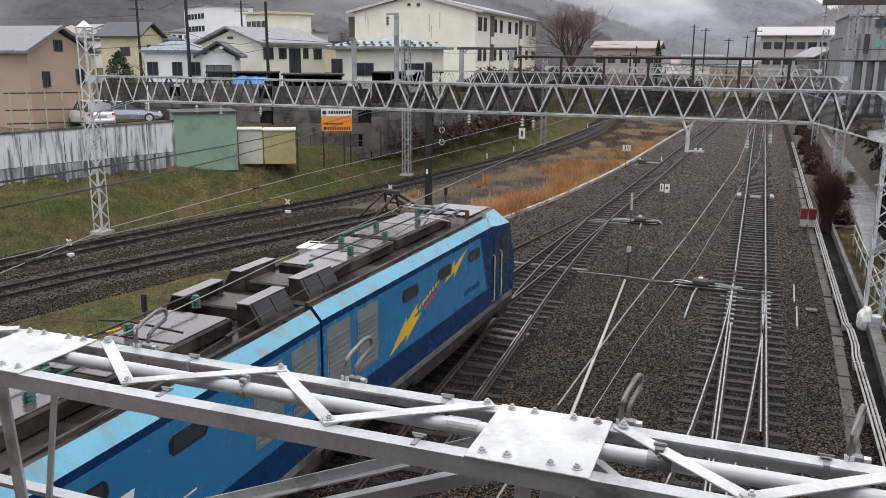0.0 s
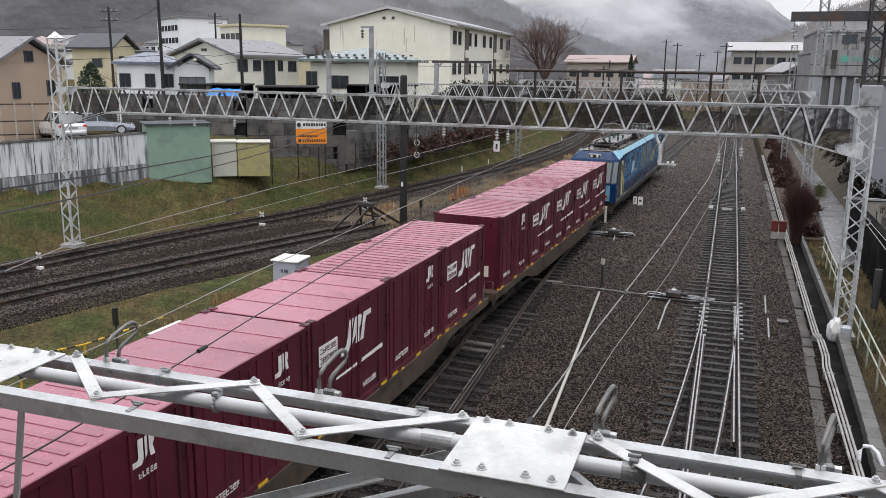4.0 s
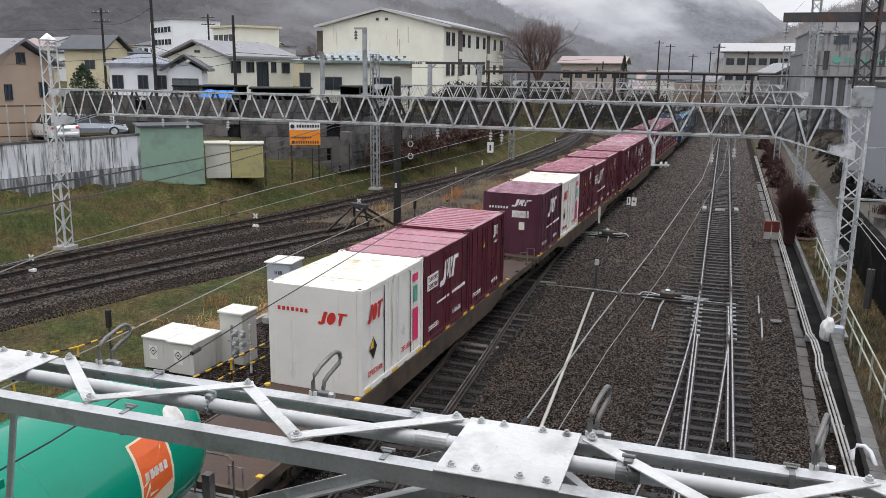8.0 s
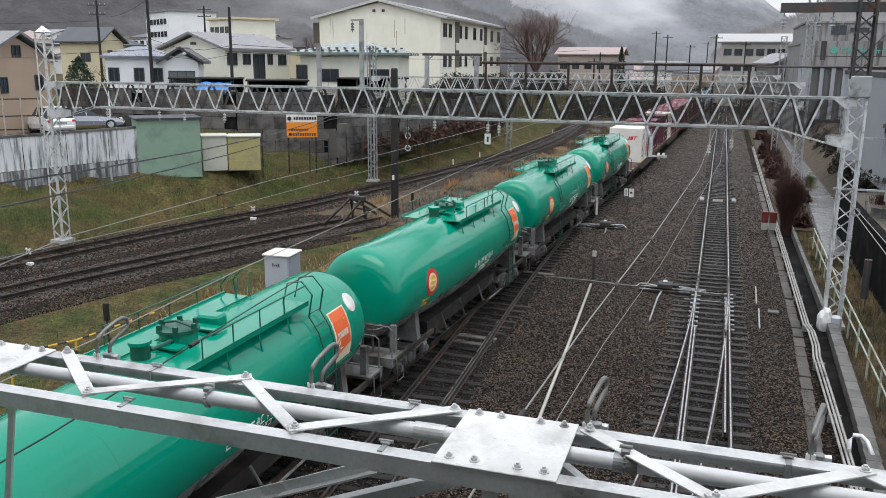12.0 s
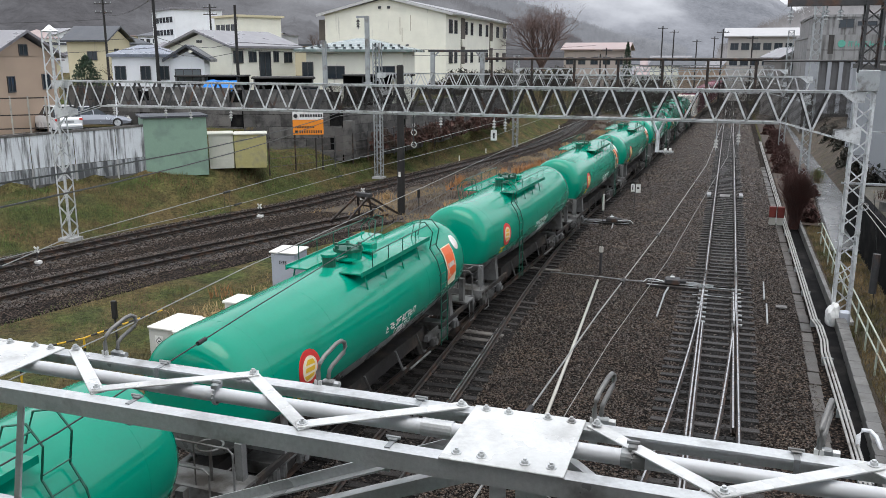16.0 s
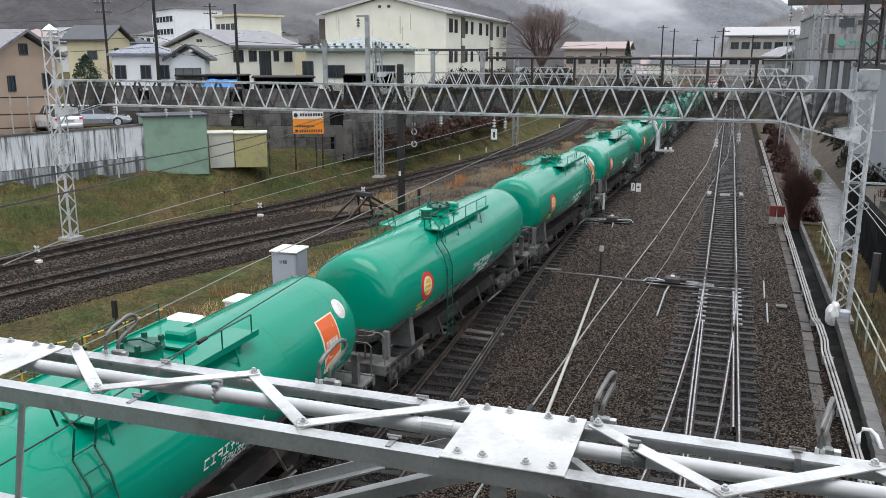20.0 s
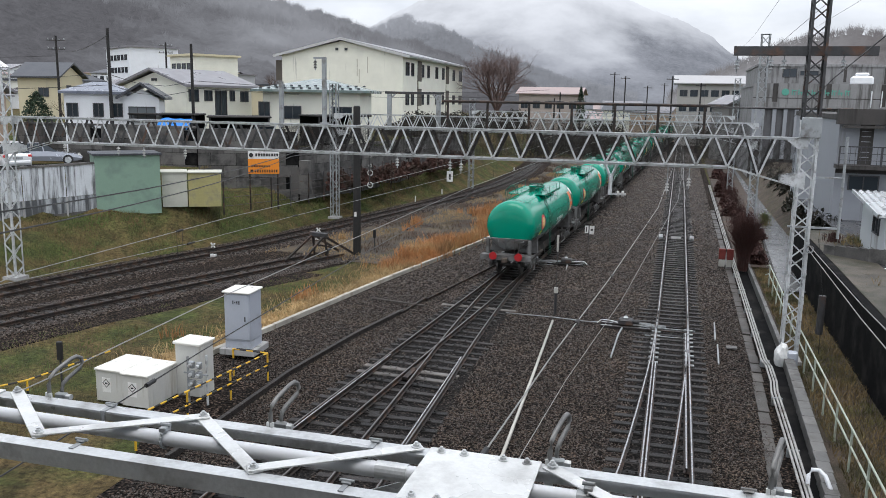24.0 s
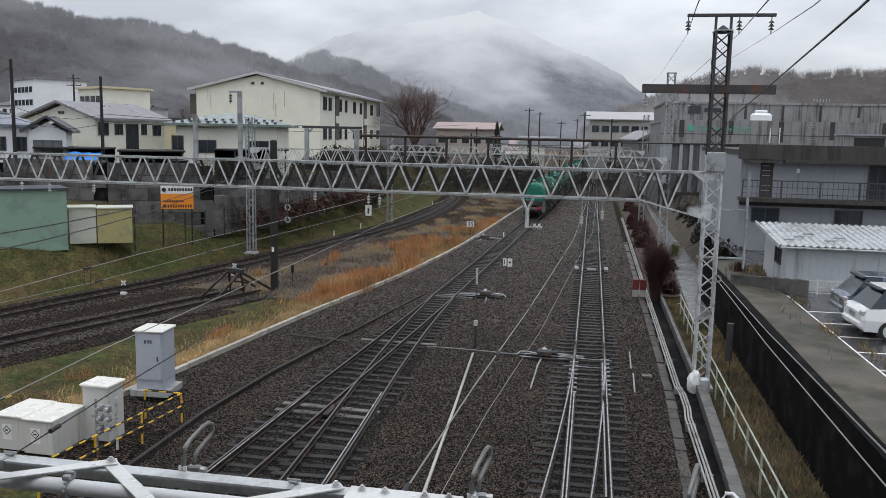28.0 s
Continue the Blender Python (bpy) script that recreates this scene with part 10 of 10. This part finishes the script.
def scatter():
    R = random.Random(11)
    tall, straw, green, right_straw, weeds = [], [], [], [], []
    for k in range(950):
        y = R.uniform(24, 84)
        edge = poly_at(KERB, y)
        thick = 1 if 36 < y < 76 else 0.85
        x = edge - 0.25 - abs(R.gauss(0, 1.0)) * (0.8 + (1.9 if 46 < y < 76 else 0))
        if R.random() > thick or noise.noise((x * 0.45, y * 0.22, 1.5)) < 0.07:
            continue
        big = R.uniform(0.45, 1.0) * (1 if 42 < y < 70 else 0.6)
        for j in range(int(70 * big)):
            tall.append((x + R.gauss(0, 0.22), y + R.gauss(0, 0.25), lift(x, y), big * R.uniform(0.5, 1.05), 0.45))
    for k in range(16000):
        y = R.uniform(22, 70)
        edge = poly_at(KERB, y)
        x = edge - 0.12 - abs(R.gauss(0, 0.9))
        straw.append((x, y, lift(x, y), R.uniform(0.08, 0.3), 0.9))
    for k in range(90000):
        y = R.uniform(14, 75)
        c = poly_at([(p.x, p.y) for p in outer_line], y)
        x = c - R.uniform(2.2, 11)
        if noise.noise((x * 0.3, y * 0.3, 9)) > -0.25:
            green.append((x, y, lift(x, y), R.uniform(0.06, 0.22), 0.6))
    for k in range(16000):
        x, y = R.uniform(-22, -12.5), R.uniform(14, 44)
        if x < poly_at([(p.x, p.y) for p in smooth_path(TRACK_CURVE_INNER, 2.0)], y) + 2.3 or x > poly_at(KERB, max(y, 21.5)):
            continue
        if noise.noise((x * 0.35, y * 0.35, 2)) > -0.1:
            green.append((x, y, lift(x, y), R.uniform(0.05, 0.16), 0.7))
    for k in range(16000):
        x, y = R.uniform(4.25, 6.0), R.uniform(12, 46)
        right_straw.append((x, y, -0.24, R.uniform(0.06, 0.24), 0.9))
    for k in range(6000):
        x, y = R.gauss(8.3, 0.5), R.uniform(14, 44)
        if x < 6.5 or x > 8.6 or noise.noise((x, y * 0.3, 4)) < 0.15:
            continue
        right_straw.append((x, y, 2.13, R.uniform(0.1, 0.4), 0.8))
    # straw trodden flat along the kerb, of uneven width
    mat_r, mat_l = [], []
    for k in range(260):
        y = 21.8 + k * 0.18
        x = poly_at(KERB, y) - 0.09
        mat_r.append((x, y))
        mat_l.append((x - max(0.12, 1.25 + 1.6 * noise.noise((y * 0.3, 3, 0)) + 0.5 * noise.noise((y * 1.7, 5, 0))), y))
    strip("straw_mat", mat_l, mat_r, -0.222, 0.05, material("flattened_straw", (0.40, 0.28, 0.13), 0.85, 0, 0.5, 1.2, 22, 0.8, (0.17, 0.12, 0.055), 0.5, 0.8, grain=0.1), "pale straw trodden flat along the kerb", "dry grass", "stuff")
    blades("tall_dry_grass", "clumps of tall dry orange grass beside the kerb", tall, DRY_ORANGE)
    pale = []
    for k in range(15000):
        y = R.uniform(22, 64)
        x = poly_at(KERB, y) - 0.1 - abs(R.gauss(0, 0.75))
        if noise.noise((x * 0.5, y * 0.25, 6)) > -0.15:
            pale.append((x, y, lift(x, y), R.uniform(0.05, 0.22), 1.2))
    for k in range(34000):
        y = R.uniform(40, 112)
        x = R.uniform(poly_at([(p.x, p.y) for p in outer_line], y) + 2.0, poly_at(KERB, y) - 0.4)
        u = noise.noise((x * 0.4, y * 0.25, 8))
        if u > 0.12:
            straw.append((x, y, lift(x, y) + 0.03, R.uniform(0.06, 0.28), 0.9))
        elif u < -0.05:
            weeds.append((x, y, lift(x, y) + 0.03, R.uniform(0.06, 0.3), 0.9))
    blades("dry_grass", "pale flattened straw beside the kerb", pale, material("pale_flat_straw", (0.46, 0.34, 0.18), 0.8, 0, 0.35, 0.7, 8, 0))
    blades("dry_grass", "short dry straw-coloured grass along the kerb", straw, DRY_STRAW)
    blades("dead_weeds", "low dark brown weeds on the soil beside the curved siding", weeds, material("dead_brown_weeds", (0.085, 0.05, 0.036), 0.85, 0, 0.4, 0.7, 8, 0, (0.10, 0.085, 0.04), 0.4, 0.5), "weeds")
    blades("bank_grass", "short green and brown grass on the bank", green, GREEN_BLADE)
    blades("dry_grass", "dry grass between the railing and the retaining wall", right_straw, material("damp_mixed_grass", (0.22, 0.155, 0.072), 0.85, 0, 0.45, 0.7, 8, 0, (0.075, 0.082, 0.028), 0.6, 0.5))


scatter()


def twigs(bm, p, d, length, r, depth, R, spread=0.5, shrink=0.72):
    """A branch that forks again and again."""
    q = p + d * length
    m, n = frame_along(p, q)
    sides = 5 if depth > 2 else 3
    A = [bm.verts.new(p + m.to_3x3() @ Vector((r * math.cos(2 * math.pi * k / sides), 0, r * math.sin(2 * math.pi * k / sides)))) for k in range(sides)]
    r2 = r * 0.72
    B = [bm.verts.new(q + m.to_3x3() @ Vector((r2 * math.cos(2 * math.pi * k / sides), 0, r2 * math.sin(2 * math.pi * k / sides)))) for k in range(sides)]
    for k in range(sides):
        bm.faces.new((A[k], A[(k + 1) % sides], B[(k + 1) % sides], B[k]))
    if depth:
        for j in range(R.choice((2, 3, 3))):
            e = (d + Vector((R.gauss(0, spread), R.gauss(0, spread), R.gauss(0.1, spread * 0.6)))).normalized()
            twigs(bm, p.lerp(q, R.uniform(0.6, 1.0)), e, length * shrink * R.uniform(0.8, 1.15), r2 * 0.7, depth - 1, R, spread, shrink)


def bare_tree(x, y, z, h, label, seed, m=None, depth=6, spread=0.42, limbs=5, thick=0.02):
    R = random.Random(seed)
    root = thing("bare_tree", label, "tree", (x, y, z))
    part("trunk", cyl((0, 0, -0.5), (0, 0, h * 0.22), h * 0.035, n=8, r2=h * 0.028), m or TWIG, root)
    bm = bmesh.new()
    for k in range(limbs):
        a = 2 * math.pi * k / limbs + R.uniform(-0.3, 0.3)
        twigs(bm, Vector((0, 0, h * 0.18)), Vector((math.cos(a) * 0.55, math.sin(a) * 0.55, 1)).normalized(), h * 0.25, h * thick, depth, R, spread)
    part("crown", bm, m or TWIG, root, "bare branching crown")


bare_tree(-27.2, 126, 4.0, 13.5, "bare spreading reddish tree beside the apartment building", 4, RED_BROWN, 8, 0.44, 16, 0.014)
bare_tree(-58.5, 70, 4.5, 4.0, "small bare tree among the houses", 8, depth=5)
for k, (x, y, h) in enumerate(((-95, 140, 7), (-86, 146, 7), (-70, 150, 8), (-62, 155, 8), (-56, 150, 7), (-78, 152, 7), (40, 150, 9), (55, 160, 9))):
    bare_tree(x, y, 7.5 if x < 0 else 2.5, h, "distant bare tree on the slope", 20 + k, depth=5)


def twig_bush(x, y, z, h, w, label, seed, m, n=260):
    """A dense upright bush of bare stems."""
    R = random.Random(seed)
    root = thing("bush", label, "bush", (x, y, z), group="brown bushes")
    bm = bmesh.new()
    for k in range(n):
        a, rr_ = R.uniform(0, 6.28), abs(R.gauss(0, w * 0.33))
        b = Vector((rr_ * math.cos(a), rr_ * math.sin(a), 0))
        d = Vector((R.gauss(0, 0.09) + b.x * 0.2, R.gauss(0, 0.09) + b.y * 0.2, 1)).normalized()
        twigs(bm, b, d, h * R.uniform(0.35, 0.55) * (1 - 0.35 * rr_ / w), 0.012, 2, R, 0.3, 0.6)
    part("crown", bm, m, root)


twig_bush(3.6, 44.6, -0.1, 3.5, 0.34, "dense reddish-brown bare bush by the ditch", 3, RED_TWIG, 900)
for k in range(6):
    twig_bush(4.4 + 0.1 * k, 56 + k * 7, -0.2, 1.8, 0.9, "low brown bush along the ditch", 30 + k, RED_TWIG, 110)
twig_bush(6.2, 62, -0.1, 1.2, 0.7, "yellow-green bush beside the side road", 50, GREEN_BLADE, 120)
twig_bush(7.2, 41.5, 2.1, 0.6, 0.9, "low reddish weeds on the footpath", 51, RED_TWIG, 120)
twig_bush(7.3, 38.2, 2.1, 0.5, 0.8, "low reddish weeds on the footpath", 52, RED_TWIG, 90)


def leafy(x, y, z, h, w, label, seed):
    """An evergreen of many small leaf clumps on a trunk."""
    R = random.Random(seed)
    root = thing("evergreen_tree", label, "tree", (x, y, z))
    part("trunk", cyl((0, 0, -0.5), (0, 0, h * 0.6), 0.14, n=8, r2=0.06), TWIG, root)
    v, f = [], []
    for k in range(2600):
        u = R.random()
        zz = h * (0.15 + 0.85 * u)
        rad = w * (1 - u) ** 0.6 * R.uniform(0.45, 1.05)
        a = R.uniform(0, 6.283)
        c = Vector((rad * math.cos(a), rad * math.sin(a), zz + R.uniform(-0.2, 0.2)))
        s = R.uniform(0.08, 0.2)
        n = len(v)
        p = [Vector((R.gauss(0, 1), R.gauss(0, 1), R.gauss(0, 1))).normalized() * s for _ in range(3)]
        v += [tuple(c + q) for q in p]
        f.append((n, n + 1, n + 2))
    me = bpy.data.meshes.new("crown")
    me.from_pydata(v, [], f)
    me.materials.append(CONIFER)
    part("crown", me, None, root)


leafy(-56.0, 63.0, 4.0, 4.2, 1.9, "dark rounded evergreen between the houses", 1)
leafy(-16.3, 142, 4, 6.5, 0.9, "dark narrow evergreen in the distance", 2)
leafy(-45.0, 41.2, 2.8, 1.3, 1.4, "low green shrub behind the wall", 3)
leafy(-41.8, 44.0, 3.2, 0.8, 0.9, "low green shrub beside the parked cars", 4)


# ---- dark clutter on the terrace and beside the line ----
def carport(x, y, z, turn, w, d, h, label):
    root = thing("carport", label, "carport", (x, y, z), turn, group="carports")
    part("roof", box(-w / 2, w / 2, -d / 2, d / 2, h, h + 0.12, bevel=0.03), BARK_POLE, root, "dark flat roof")
    # The shade inside the carport is put into this panel's black.
    part("back_panel", box(-w / 2 + 0.1, w / 2 - 0.1, d / 2 - 0.1, d / 2 - 0.04, 0, h), DARK_WALL, root, "back panel coloured black for the shaded inside")
    for px in np.linspace(-w / 2 + 0.2, w / 2 - 0.2, max(2, int(w / 2.4))):
        part("post", cyl((px, -d / 2 + 0.2, 0), (px, -d / 2 + 0.2, h), 0.06, n=8), DARK_STEEL, root)


carport(-35.0, 51.9, 4.6, 16, 4.6, 3.0, 2.3, "dark carport above the retaining wall")
carport(-30.2, 53.4, 4.6, 30, 4.4, 3.0, 2.2, "dark carport beside the cream house")
carport(-25.2, 59.0, 4.6, 60, 5.0, 2.6, 2.3, "dark lean-to behind the retaining wall")
car(-34.6, 51.6, 4.62, 100, DARK_CAR, "dark car under the carport")
car(-31.0, 52.9, 4.62, 110, SILVER, "grey car under the carport")
car(-28.6, 54.2, 4.62, 115, DARK_CAR, "dark car beside the carport", True)


def thicket(name, label, spots, seed, m, n=1400):
    """Dark scrub: many small leaf and twig flakes round uneven mounds; spots (x, y, z, width, height)."""
    R = random.Random(seed)
    v, f = [], []
    for x, y, z, w, h in spots:
        for k in range(n):
            a, e = R.uniform(0, 6.283), R.random()
            rad = w * math.sqrt(R.random()) * (1 - 0.5 * e)
            c = Vector((x + rad * math.cos(a), y + rad * math.sin(a), z + h * e * R.uniform(0.55, 1.0)))
            s = R.uniform(0.08, 0.26)
            i = len(v)
            v += [tuple(c + Vector((R.gauss(0, 1), R.gauss(0, 1), R.gauss(0, 1))).normalized() * s) for _ in range(3)]
            f.append((i, i + 1, i + 2))
    me = bpy.data.meshes.new(name)
    me.from_pydata(v, [], f)
    me.materials.append(m)
    return tagged(new(name, me), label, "bushes", kind="stuff")


R9 = random.Random(77)
thicket("scrub", "dark scrub at the foot of the far buildings", [(R9.uniform(-28, -21), R9.uniform(78, 118), lift(-24, 90), R9.uniform(1.5, 2.6), R9.uniform(1.2, 2.6)) for _ in range(26)], 7, SCRUB)
thicket("scrub", "dark scrub beyond the end of the sidings", [(R9.uniform(-22, -9), R9.uniform(128, 150), 0.0, R9.uniform(1.8, 3.2), R9.uniform(3.0, 5.6)) for _ in range(30)], 8, SCRUB)
thicket("scrub", "dark scrub along the far right of the line", [(R9.uniform(3.5, 16), R9.uniform(132, 165), 0.0, R9.uniform(1.8, 3.0), R9.uniform(3.5, 7.0)) for _ in range(26)], 9, SCRUB)
thicket("scrub", "low reddish-brown scrub along the ditch", [(R9.uniform(3.9, 5.2), 47 + 2.2 * k, -0.15, R9.uniform(0.4, 0.8), R9.uniform(0.5, 1.2)) for k in range(28)], 10, RED_TWIG, 500)
thicket("scrub", "reddish-brown scrub along the foot of the retaining wall", [(float(np.interp(54 + 0.9 * k, (53, 60, 70, 86), (-23.6, -22.5, -21.8, -21.2))) + R9.uniform(-0.5, 0.3), 54 + 0.9 * k, 1.9, R9.uniform(0.5, 0.9), R9.uniform(0.7, 1.5)) for k in range(34)], 14, material("reddish_scrub", (0.075, 0.036, 0.028), 0.85, 0, 0.4, 1.0, 10, 0, (0.05, 0.035, 0.025), 0.5, 0.8), 500)


def rusty_fence():
    root = thing("yard_fence", "rusty frame fence with pale posts beside the tan house", "fence", (-40.6, 38.7, 3.55), 45)
    for k in range(5):
        part("post", cyl((-1.6 + k * 0.95, 0, 0), (-1.6 + k * 0.95, 0, 2.45), 0.05, n=8), KERB_STONE, root, "pale post")
    for z in (0.5, 1.3, 2.3):
        part("rail", box(-1.9, 2.4, -0.03, 0.03, z, z + 0.07), RAIL_SIDE, root, "rusty rail")


rusty_fence()
thicket("scrub", "low brown scrub between the side road and the concrete building", [(R9.uniform(8.2, 9.6) + 0.012 * (46 + 2.0 * k - 46), 46 + 2.0 * k, 0.6, R9.uniform(0.5, 0.9), R9.uniform(0.9, 1.9)) for k in range(34)], 12, SCRUB, 600)


# ---- what moves ----
def run(t):
    """How far the train has gone at t seconds."""
    late = max(0.0, t - 19.5)
    return SPEED * t + 1.9 * max(0.0, 1 - t / 8.0) + 0.24 * late * late / (late + 0.8)


def motions():
    """The train runs away from the camera a little faster towards the end."""
    times = [i * 0.5 for i in range(57)]
    for ob, y0, half, local in MOVERS:
        walk(ob, [(t, car_pose(y0 + run(t), half) @ local) for t in times])


motions()
